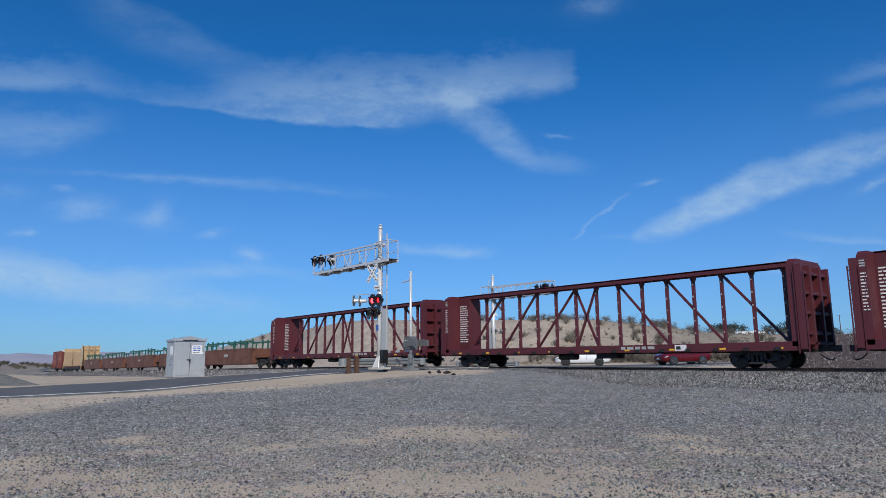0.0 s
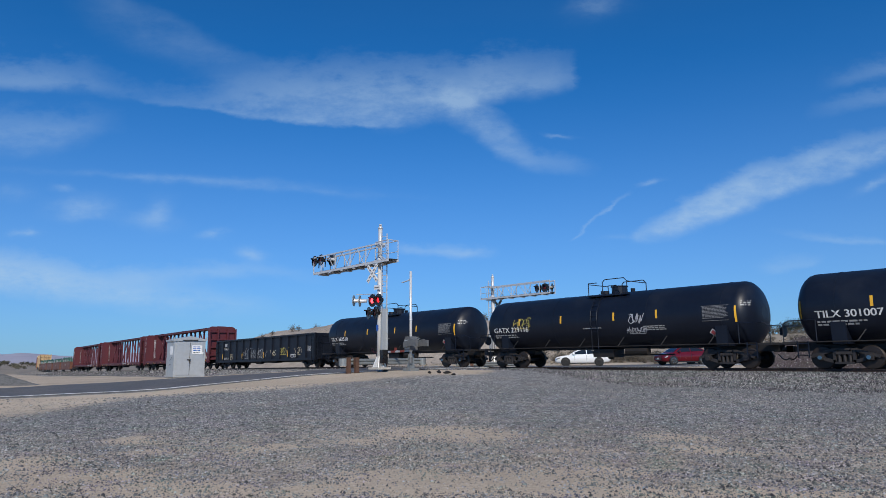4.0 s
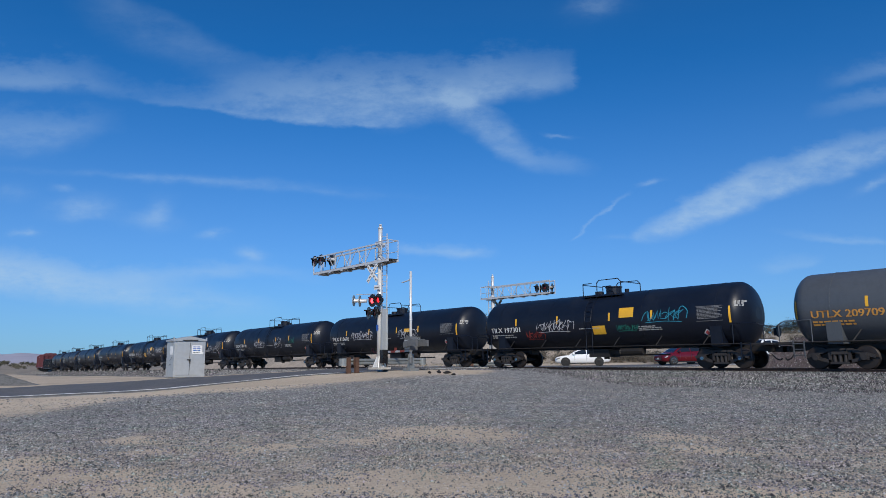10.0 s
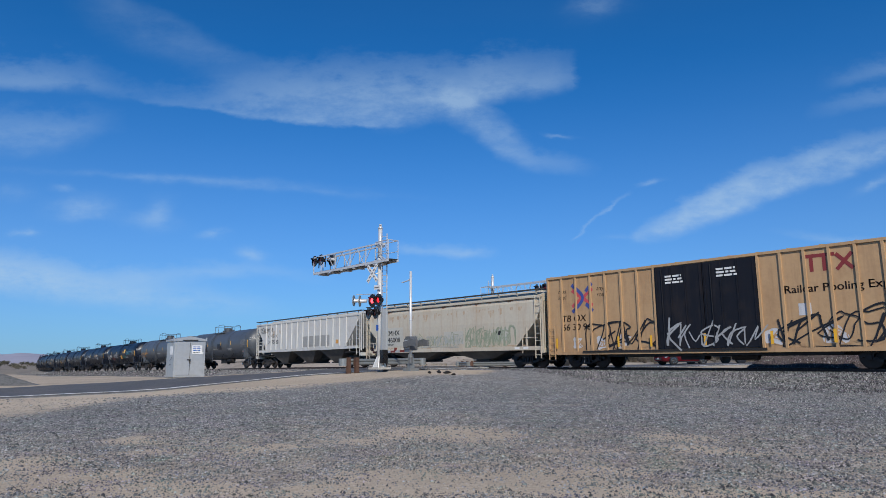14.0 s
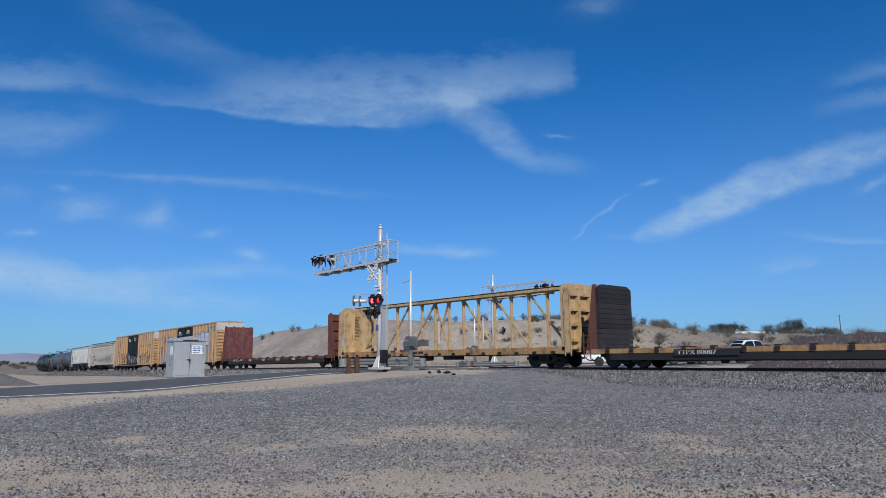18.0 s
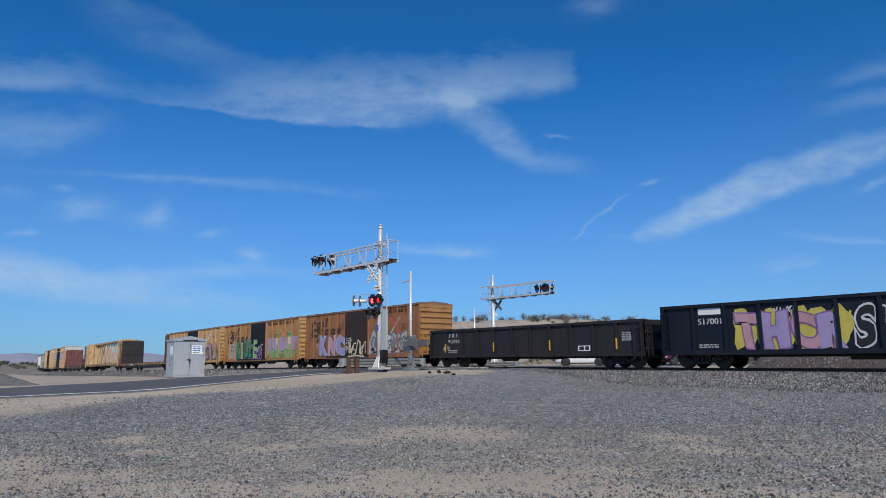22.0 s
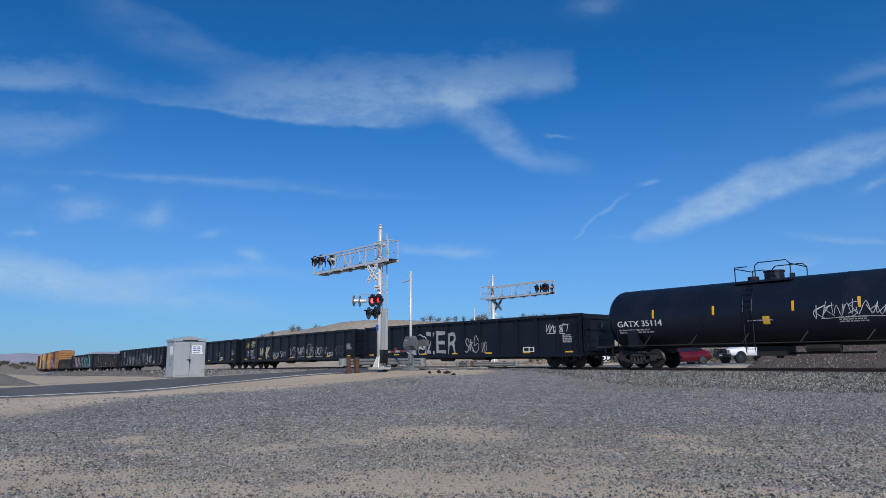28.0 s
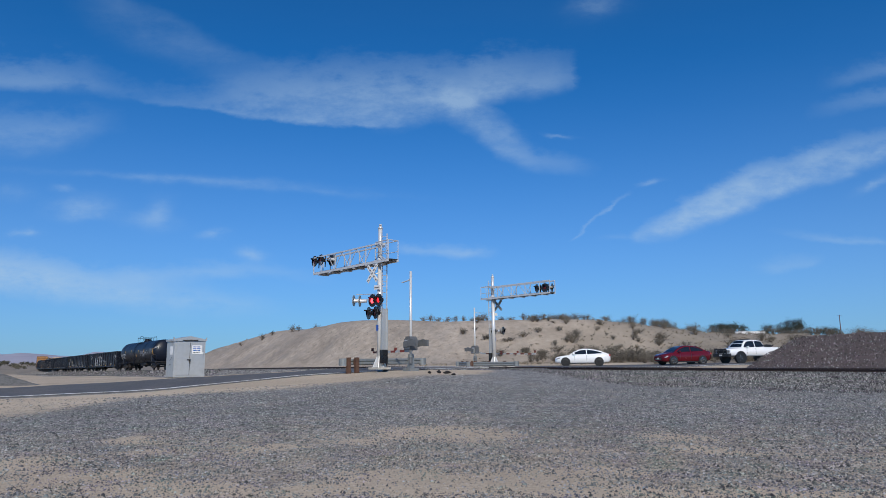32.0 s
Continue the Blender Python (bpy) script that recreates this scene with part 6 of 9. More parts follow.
    for i, (a, marks, paint, tags) in enumerate(tanks):
        grey = paint == "tank_grey"
        lab = "grey tank car with orange stencils and black patches" if grey else ("black tank car with white sprayed tags and yellow strips" if tags else "clean black tank car with white stencils and yellow strips")
        c, n = rolling("tank_car", a, a + 17.45, lab, "tank car", tank_g)
        tank_car(c, n, paint, marks=marks, mark_mat="orange_mark" if grey else "white", seed=40 + i, tags=tags, cap="cap_blue" if i % 2 == 0 else None, platform=(-0.6, 0.3, 0.2, -0.5, -0.3, 0.0, -0.2, -0.4, 0.2, -1.0, -0.8)[i])
    # covered hoppers
    c, n = rolling("covered_hopper", 240.65, 258.65, "light grey ribbed covered hopper with black numbers", "hopper car", "covered hoppers of the train")
    S = hopper(c, n, "hopper_grey", True, 1.55, 4.15)
    lettering(c, "CM HX", 0.36, -6.5, 2.75, flat_side(-1.513), M["black_mark"], bold=0.02, wide=1.15)
    lettering(c, "24 75 20", 0.36, -6.5, 2.2, flat_side(-1.513), M["black_mark"], bold=0.02, wide=1.15)
    tag(c, -8.1, 3.3, 2.4, 0.45, flat_side(-1.512), M["black_mark"], 77, line=0.04)
    panel(c, "paint_patch", -0.1, 4.4, 1.75, 2.65, flat_side(-1.512), M["patch_grey"], "darker grey repainted patch", nz=1)
    panel(c, "decal", 5.4, 5.85, 1.9, 2.2, flat_side(-1.52), M["orange_mark"], "orange decal", nz=1)
    for x, z in ((-7.0, 2.9), (-5.6, 2.9), (-4.4, 2.9), (-7.1, 1.75)):
        rust_run(c, x, z + 0.5, 0.45, 0.5, flat_side(-1.511), M["rust_faint"], int(x * 10 + z * 100), "faint rust runs", comb=True)
    c, n = rolling("covered_hopper", 259.3, 276.95, "weathered cream covered hopper with faded green sprayed shapes", "hopper car", "covered hoppers of the train")
    S = hopper(c, n, "hopper_tan", False, 1.12, 4.28)
    F = lambda out: hopper_flank(1.12, 4.28, out)
    panel(c, "paint_patch", -6.6, -4.2, 1.45, 2.8, F(0.006), M["patch_pale"], nz=8)
    lettering(c, "CMHX", 0.36, -6.4, 2.25, F(0.010), M["black_mark"], bold=0.03, wide=1.2)
    lettering(c, "246008", 0.36, -6.4, 1.75, F(0.010), M["black_mark"], bold=0.03, wide=1.2)
    bars(c, -6.4, 1.6, F(0.010), M["black_mark"], 2, 1.1, 0.04)
    tag(c, -3.6, 1.35, 5.4, 0.9, F(0.006), M["spray_hopper_green"], 91, line=0.07, count=15)
    tag(c, -3.5, 1.40, 5.4, 0.8, F(0.018), M["spray_hopper_blue"], 94, line=0.05, count=13)
    panel(c, "paint_patch", 0.2, 2.1, 1.5, 2.3, F(0.005), M["patch_pale"], nz=6)
    panel(c, "paint_patch", 4.6, 6.2, 1.6, 2.3, F(0.005), M["patch_pale"], nz=6)
    tag(c, 2.2, 1.3, 4.2, 1.2, F(0.006), M["spray_hopper_green"], 92, line=0.16, count=10)
    tag(c, 2.2, 1.3, 4.2, 1.2, F(0.018), M["spray_faintgreen"], 95, line=0.06, count=12)
    rr = random.Random(96)
    for k in range(11):
        x = -8.3 + 1.53 * k
        rust_run(c, x + rr.uniform(0.1, 0.3), 4.0, rr.uniform(0.7, 1.15), rr.uniform(0.10, 0.18), F(0.006), M["patch_rust"], 300 + k, "rust under the roof walk")
    for k in range(20):
        x = -8.2 + 0.8 * k + rr.uniform(-0.2, 0.2)
        rust_run(c, x, rr.uniform(3.45, 3.66), rr.uniform(0.25, 0.75), rr.uniform(0.25, 0.6), F(0.008 + 0.001 * (k % 3)), M["rust_faint"], 330 + k, "thin rust runs", comb=True)
    for k in range(9):
        rust_run(c, rr.uniform(-8, 7.5), 1.32, rr.uniform(0.3, 0.9), 0.12, F(0.006 + 0.001 * k), M["rust_faint"], 360 + k, "rust along the sill")
    panel(c, "data_plate", 5.0, 5.5, 1.95, 2.2, F(0.010), M["black_mark"], "small black data panel", nz=2)
    panel(c, "sill_plate", 6.6, 7.0, 1.06, 1.2, flat_side(-1.514), M["white"], nz=1)
    panel(c, "sill_plate", 7.3, 7.7, 1.06, 1.2, flat_side(-1.514), M["white"], nz=1)
    # big tan boxcars with double doors
    for i, (a, b) in enumerate(((277.4, 296.15), (298.2, 316.95))):
        lab = "tan high boxcar with black double doors and sprayed outlines" if i == 0 else "tan high boxcar with black doors and pale blue sprayed shapes"
        c, n = rolling("boxcar", a, b, lab, "boxcar", box_g)
        S, SD, SP = boxcar(c, n, "tan", "door_black", z0=0.80, z1=5.02, door=(-2.5, 2.5), door_leaves=2, posts=8, roof="tan", door_ribs=False, cap=0.85)
        h = n / 2
        lettering(c, "next\nload", 0.24, -h + 0.75, 3.75, SP, M["logo_dark"], shear=0.2)
        lettering(c, "any\nroad", 0.24, -h + 3.35, 3.75, SP, M["logo_dark"], shear=0.2)
        ex, ez, ew, eh = -h + 1.72, 3.0, 1.36, 1.5
        for pts, key, up in (([(0.0, 0.80), (0.40, 0.56), (0.40, 0.44), (0.0, 0.20)], "logo_red", 0.0), ([(1.0, 0.80), (0.62, 0.56), (0.62, 0.44), (1.0, 0.20)], "logo_red", 0.0),
                             ([(0.0, 1.0), (0.36, 0.74), (0.50, 0.60), (0.53, 0.50), (0.50, 0.40), (0.36, 0.26), (0.0, 0.0)], "logo_blue", 0.003), ([(1.0, 1.0), (0.68, 0.72)], "logo_blue", 0.003), ([(1.0, 0.0), (0.68, 0.28)], "logo_blue", 0.003)):
            v, f = stroke([(ex + a * ew, ez + b * eh) for a, b in pts], 0.19)
            part("emblem", place2d(v, f, SP, 0, 0, up), M[key], c, "crossed emblem bars")
        lettering(c, "TB OX", 0.36, -h + 0.95, 2.5, SP, M["logo_dark"], shear=0.15, wide=1.1, bold=0.02)
        lettering(c, ("66 30 96", "6 70 97 8")[i], 0.36, -h + (0.95, 0.4)[i], 2.02, SP, M["logo_dark"], shear=0.15, wide=1.1, bold=0.02)
        for k in range(7):
            x = (-h + 0.6, -h + 4.6, -2.9, -0.1, 2.9, h - 4.0, h - 1.2)[k]
            panel(c, "reflective_strip", x, x + 0.12, 1.05, 1.6, SD, M["yellow_mark"], "yellow reflective strip", nz=1)
        bars(c, -1.9, 4.35, SD, M["white"], 3, 0.95, 0.09)
        bars(c, 0.7, 4.45, SD, M["white"], 3, 1.0, 0.09)
        if i == 0:
            for z, x in ((4.42, 5.0),):
                for mark, p in enumerate(([(0, 0.55), (1.25, 0.55)], [(0.35, 0.5), (0.35, -0.1)], [(0.85, 0.5), (0.85, -0.1)], [(1.3, -0.1), (1.9, 0.55)], [(1.3, 0.55), (1.9, -0.1)])):
                    v, f = stroke([(x - 0.6 + a, z - 0.35 + b) for a, b in p], 0.15)
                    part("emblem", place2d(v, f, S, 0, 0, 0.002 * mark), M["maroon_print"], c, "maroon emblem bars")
            lettering(c, "Railcar Pooling Experts", 0.34, 3.56, 3.15, SP, M["logo_dark"], wide=1.08, bold=0.015)
            mural(c, -h + 1.6, 0.95, 4.6, 0.75, S, ["white", "tan_fill"], "tan_fill", 101, count=6, line=0.04)
            mural(c, 2.7, 0.95, 5.2, 0.85, S, ["white", "tan_fill", "tan_fill"], "tan_fill", 102, count=7, line=0.04)
            for seed, x, wide, n in ((105, -h + 2.3, 4.3, 4), (106, -h + 2.6, 4.0, 3), (107, 2.8, 5.2, 5), (108, 3.2, 4.9, 3)):
                tag(c, x, 1.0, wide, 1.45, flat_side(-1.545), M["spray_black"], seed, line=0.11, count=n)
            tag(c, -2.2, 1.0, 4.4, 1.2, SD, M["spray_silver"], 103, line=0.12, count=7)
            tag(c, h - 1.3, 3.0, 0.9, 1.1, S, M["spray_grey"], 104, line=0.04)
            panel(c, "paint_patch", 4.1, 4.6, 2.2, 2.7, S, M["spray_white"], nz=1)
        else:
            spray_word(c, "DES", -h + 3.7, 2.62, 3.3, 1.35, flat_side(-1.60), ["white"], "blue", 0.12, 0.06, 11)
            spray_word(c, "USE", 3.6, 2.55, 4.0, 1.45, flat_side(-1.594), ["white"], "blue", 0.12, 0.05, 15)
            mural(c, -h + 0.9, 0.92, 6.2, 1.45, S, ["mauve", "faintgreen", "mauve"], "mauve", 113, count=5, line=0.05)
            spray_word(c, "EA", -h + 3.6, 1.0, 2.6, 1.35, flat_side(-1.60), ["lime"], "mauve", 0.05, 0.05, 12)
            mural(c, 2.9, 0.92, 5.4, 1.6, S, ["faintgreen", "pink", "lime"], "mauve", 114, count=4, back="mauve", line=0.05)
            panel(c, "paint_patch", h - 2.4, h - 0.6, 4.1, 4.6, S, M["black_mark"], nz=1)
            tag(c, h - 2.3, 4.15, 1.6, 0.4, flat_side(-1.53), M["spray_white"], 115, line=0.07)
    # rusted bulkhead flat, yellow centre beam, second bulkhead flat
    c, n = rolling("bulkhead_flatcar", 318.4, 340.6, "empty rust-red bulkhead flatcar with steel ends", "flatcar", flat_g)
    S = bulkhead_flat(c, n, "flat_rust", "flat_rust", z_deck=0.94)
    bars(c, -8.2, 0.72, S, M["dim_white"], 1, 2.6, 0.17, rnd=random.Random(3))
    for k in range(6):
        panel(c, "paint_patch", -7.5 + 2.9 * k, -6.9 + 2.9 * k, 0.66, 0.86, S, M["cb_yellow"], nz=1)
    c, n = rolling("centerbeam_flatcar", 341.4, 364.7, "empty faded yellow centre-beam flatcar", "flatcar", flat_g)
    S = centerbeam(c, n, "cb_yellow", z_top=4.7, sill="sill_worn")
    bars(c, -n / 2 + 0.72, 3.9, flat_side(-0.52), M["logo_dark"], 14, 0.75, 0.045, gap=2.6)
    for k in (0, 5, 8):
        panel(c, "paint_patch", -n / 2 + 3.2 + 1.48 * k, -n / 2 + 3.32 + 1.48 * k, 1.6, 3.2, flat_side(-0.098), M["white"], "white repainted post", nz=1)
    bars(c, -2.2, 0.92, S, M["logo_dark"], 1, 1.4, 0.14)
    tag(c, -n / 2 + 0.30, 1.4, 0.28, 1.7, flat_side(-1.515), M["spray_white"], 121, line=0.09, count=1)
    c, n = rolling("bulkhead_flatcar", 365.7, 387.1, "empty yellow-silled bulkhead flatcar with black timber ends", "flatcar", flat_g)
    S = bulkhead_flat(c, n, "sill_worn", "flat_rust", z_deck=0.98, timber=True)
    panel(c, "number_board", -n / 2 + 5.2, -n / 2 + 8.4, 0.60, 0.90, flat_side(-1.575), M["black_mark"], nz=1)
    lettering(c, "TTPX 80007", 0.2, -n / 2 + 5.35, 0.66, flat_side(-1.58), M["white"], wide=1.35, bold=0.02)
    # fifty-foot boxcars
    boxes = [
        (387.9, 403.5, "yellow_box", "door_black", "faded yellow boxcar with a black door and pink sprayed shapes"),
        (404.6, 420.35, "orange_box", "door_black", "orange boxcar with rust, a black door and green and violet murals"),
        (421.6, 437.2, "brown_box", "door_brown", "rust-streaked brown boxcar with silver and violet sprayed shapes"),
    ]
    for i, (a, b, paint, dp, lab) in enumerate(boxes):
        c, n = rolling("boxcar", a, b, lab, "boxcar", box_g)
        S, SD, SP = boxcar(c, n, paint, dp, z1=4.42, door=(-1.55, 1.55), posts=6, roof="roof_rust", end_paint="yellow_box" if i < 2 else "orange_box", roof_end="yellow_box" if i < 2 else "orange_box")
        h = n / 2
        mk = M["logo_dark"]
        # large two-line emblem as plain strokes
        for mark, p in enumerate(([(0.9, 3.62), (0.9, 3.18)], [(0.9, 3.60), (1.4, 3.60)], [(1.7, 3.2), (2.1, 3.2), (2.1, 3.55), (1.7, 3.55), (1.7, 3.2)], [(2.5, 3.2), (2.5, 3.62)], [(3.0, 3.2), (3.0, 3.95)], [(1.0, 2.5), (1.0, 3.0), (2.6, 3.0)], [(1.0, 2.5), (1.9, 2.5), (1.9, 2.8), (2.6, 2.8)],
                  [(3.1, 3.05), (3.1, 2.62), (3.6, 2.62), (3.6, 2.9), (3.1, 2.9)], [(3.95, 2.62), (4.4, 2.62), (4.4, 2.92), (3.95, 2.92), (3.95, 2.62)], [(4.75, 2.62), (5.2, 2.95)], [(4.75, 2.95), (5.2, 2.62)])):
            v, f = stroke([(-h + x * 1.05 - 0.1 + 0.26 * (z - 2.5), z + 0.1) for x, z in p], 0.13 if i == 0 else 0.24)
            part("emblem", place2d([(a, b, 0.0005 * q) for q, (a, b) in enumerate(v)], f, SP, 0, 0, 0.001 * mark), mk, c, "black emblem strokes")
        lettering(c, ("RBOX", "RB OX", "RBOX")[i], 0.28, -h + 1.6, 2.05, SP, mk, wide=1.1)
        lettering(c, ("", "40 149", "322607")[i] or " ", 0.28, -h + 1.6, 1.65, SP, mk if i < 2 else M["dim_white"], wide=1.1)
        if i:
            lettering(c, "The nationwide boxcar pool", 0.36, 1.85, 3.92, SP, mk, shear=0.2, wide=0.88, bold=0.02)
        lettering(c, "next\nload", 0.2, 3.1, 3.35 if i == 0 else 2.7, SP, mk, shear=0.2)
        lettering(c, "any\nroad", 0.2, 5.7, 3.35 if i == 0 else 2.7, SP, mk, shear=0.2)
        for x0, z0, x1, z1 in ((0, 0, 0.75, 0.6), (0, 0.6, 0.75, 0)):
            v, f = stroke([(4.4 + x0 * (1.6 if i else 1), (3.2 if i == 0 else 2.4) + z0 * (2 if i else 1)), (4.4 + x1 * (1.6 if i else 1), (3.2 if i == 0 else 2.4) + z1 * (2 if i else 1))], 0.17)
            part("emblem", place2d(v, f, S, 0, 0, 0.014 if z0 else 0.010), M[("white", "tan", "patch_grey")[i] if x0 == 0 and z0 == 0 else ("patch_grey", "yellow_box", "logo_red")[i]], c, "crossed emblem bars")
        bars(c, -1.3, 2.2, flat_side(-1.63), M["dim_white"], 3, 0.8, 0.09)
        if i == 0:
            tag(c, 1.7, 0.95, 5.6, 1.5, S, M["spray_green"], 131, line=0.16, count=9)
            spray_word(c, "MICRO", 1.8, 1.0, 5.2, 1.75, flat_side(-1.594), ["pink"], "black", 0.06, 0.05, 6)
            panel(c, "paint_patch", -h + 2.2, -h + 4.6, 1.0, 2.1, S, M["spray_silver"], nz=1)
            tag(c, -h + 4.2, 1.1, 2.0, 1.0, S, M["black_mark"], 132, line=0.06)
            tag(c, h - 1.5, 1.2, 1.2, 0.9, S, M["spray_green"], 133, line=0.16)
        elif i == 1:
            panel(c, "paint_patch", -h + 1.2, -h + 2.9, 1.0, 2.5, flat_side(-1.513), M["patch_grey"], nz=1)
            spray_word(c, "RiDLE", -h + 3.2, 0.92, 4.7, 1.9, flat_side(-1.64), ["green", "lime", "green"], "navy", 0.05, 0.045, 7)
            tag(c, -0.9, 1.5, 1.8, 0.7, flat_side(-1.64), M["spray_white"], 142, line=0.09)
            tag(c, -1.6, 1.0, 2.6, 0.8, flat_side(-1.64), M["spray_purple"], 143, line=0.16)
            panel(c, "paint_patch", 1.9, h - 0.35, 1.25, 2.75, S, M["spray_mauve"], "violet painted band", nz=1)
            for x in (3.9, 6.2):
                out = [(x + p * 0.9, z) for p, z in ((-0.42, 0.95), (0.42, 0.95), (0.40, 2.9), (0.22, 3.2), (0, 3.3), (-0.22, 3.2), (-0.40, 2.9))]
                part("mural_tower", place2d(out, [tuple(range(7))], S, 0, 0, 0.006), M["spray_lime"], c, "green painted tower")
                part("mural_tower", place2d([(x - 0.28, 2.1), (x + 0.28, 2.1), (x + 0.28, 2.7), (x - 0.28, 2.7)], [(0, 1, 2, 3)], S, 0, 0, 0.010), M["spray_cream"], c)
                part("mural_tower", place2d([(x - 0.4, 2.85), (x + 0.4, 2.85), (x + 0.3, 3.1), (x - 0.3, 3.1)], [(0, 1, 2, 3)], S, 0, 0, 0.010), M["spray_green"], c)
                for k in range(4):
                    part("mural_step", place2d([(x - 0.32, 1.0 + k * 0.22), (x + 0.32, 1.0 + k * 0.22), (x + 0.30, 1.14 + k * 0.22), (x - 0.30, 1.14 + k * 0.22)], [(0, 1, 2, 3)], S, 0, 0, 0.012), M["spray_pink"], c)
            tag(c, 1.9, 0.95, h - 2.4, 0.75, flat_side(-1.526), M["spray_lime"], 144, line=0.20, count=9)
            tag(c, 1.9, 1.0, h - 2.4, 0.7, flat_side(-1.530), M["spray_green"], 145, line=0.08, count=9)
        else:
            spray_word(c, "KNC", -h + 2.3, 0.92, 4.1, 1.55, flat_side(-1.60), ["mauve", "pink", "mauve"], "paleblue", 0.10, 0.05, 14)
            mural(c, 1.8, 0.95, 5.6, 1.6, S, ["silver", "silver", "white"], "grey", 152, count=6, line=0.09)
            tag(c, -1.3, 0.95, 2.7, 1.1, flat_side(-1.64), M["spray_cream"], 153, line=0.16, count=6)
    # gondolas
    gons = [
        (438.3, 454.8, "gond_brown", 2.42, 12, [("F X E", 0.27, 1.8, 1.25), ("912918", 0.25, 1.74, 0.88)], "upright", False, [(-7.0, 1.05, 0.5, 0.4, "cream")], [], "dark brown gondola with yellow strips"),
        (455.8, 476.1, "gond_black", 2.93, 14, [("517001", 0.28, 1.84, 1.35)], "none", False, [(-5.0, 2.3, 1.1, 0.35, "white", 0.05)],
         [(-6.5, 0.85, 4.6, 1.75, ["yellow"], "yellow", 6, None, 0.08), (1.55, 0.72, 7.6, 1.85, ["aqua", "paleblue"], "aqua", 9, None, 0.05)], "black gondola covered in pink, teal and white murals"),
        (477.7, 493.4, "gond_brown", 2.54, 14, [("F X E", 0.22, 2.66, 1.35), ("91104", 0.22, 2.62, 1.0)], "upright", True, [(2.5, 0.85, 1.0, 0.4, "silver"), (5.6, 1.9, 1.0, 0.3, "white")], [], "dark brown ribbed gondola with white stencils"),
        (494.7, 515.2, "gond_black", 2.92, 14, [("TILX", 0.27, 1.98, 1.70), ("35403", 0.27, 1.86, 1.30)], "level", False,
         [(-9.2, 0.85, 1.2, 0.9, "silver", 0.04), (-2.9, 1.0, 0.8, 0.8, "white", 0.05), (-2.0, 1.0, 0.7, 0.6, "silver", 0.05), (-1.3, 0.9, 0.7, 0.8, "white", 0.05), (8.6, 0.9, 1.0, 0.6, "silver", 0.04)], [(-6.3, 0.85, 3.6, 1.2, ["grey", "black"], "silver", 5, None, 0.045), (3.4, 0.85, 1.9, 1.2, ["silver"], "grey", 2, None, 0.06)], "black gondola with white chalky sprayed outlines"),
        (516.6, 537.0, "gond_black", 2.92, 14, [("TILX", 0.27, 1.98, 1.70), ("35422", 0.27, 1.86, 1.30)], "level", False, [(5.0, 1.3, 0.8, 0.5, "silver", 0.05), (-9.0, 1.0, 0.9, 0.6, "silver", 0.04)], [], "black gondola with white stencils and few tags"),
        (538.3, 558.6, "gond_black", 2.92, 14, [("TILX", 0.27, 1.98, 1.70), ("3525", 0.27, 1.86, 1.30)], "level", False, [(-9.4, 2.0, 1.5, 0.6, "yellow", 0.06), (-9.2, 1.3, 1.3, 0.5, "white", 0.06), (-6.6, 0.85, 2.0, 1.3, "cream", 0.12), (-4.0, 0.9, 2.6, 0.6, "silver", 0.06), (-0.5, 1.0, 6.0, 0.9, "silver", 0.07), (6.5, 1.0, 1.6, 0.8, "grey", 0.06)], [], "black gondola with pale sprayed scrawls"),
        (559.9, 580.4, "gond_black", 2.92, 14, [("TILX", 0.27, 1.98, 1.70), ("3657", 0.27, 1.86, 1.30)], "level", False, [(0.9, 1.0, 1.0, 0.9, "silver", 0.10), (2.2, 1.0, 0.6, 0.7, "silver", 0.05), (7.6, 1.95, 1.5, 0.5, "white", 0.06)], [(-5.0, 0.80, 1.9, 1.5, ["silver", "gond"], "white", 2, None, 0.07)], "black gondola with tall silver sprayed strokes"),
    ]
    for i, (a, b, paint, top, posts, marks, strips, ribs, tags, murals, lab) in enumerate(gons):
        c, n = rolling("gondola", a, b, lab, "gondola", gon_g)
        gondola(c, n, paint, z1=top, posts=posts, marks=marks, strips=strips, ribs=ribs, tags=tags, murals=murals, seed=60 + i)
        if i == 1:
            spray_word(c, "THCR", -6.45, 0.80, 4.6, 1.55, flat_side(-1.456), ["pink", "mauve"], "purple", 0.09, 0.05, 8)
            spray_word(c, "SHEE", -1.75, 0.82, 3.4, 1.65, flat_side(-1.456), ["black"], "white", 0.05, 0.06, 3)
            spray_word(c, "LOOL", 1.7, 0.80, 3.9, 1.85, flat_side(-1.456), ["teal"], "white", 0.09, 0.05, 4)
            spray_word(c, "TKO", 5.75, 0.80, 3.2, 1.8, flat_side(-1.456), ["teal"], "white", 0.08, 0.07, 5)
        if i == 3:
            for body, x in (("U", -0.5), ("P", 0.55), ("E", 1.5), ("R", 2.35)):
                lettering(c, body, 1.45, x, 0.95, flat_side(-1.436), M["spray_white"], "white sprayed outline", wide=0.92, bold=0.10)
                lettering(c, body, 1.45, x + 0.05, 0.97, flat_side(-1.444), M["gond_black"], wide=0.90)
        if i == 6:
            spray_word(c, "ZER", -3.1, 0.82, 3.4, 1.5, flat_side(-1.44), ["silver"], "gond", 0.02, 0.02, 21)
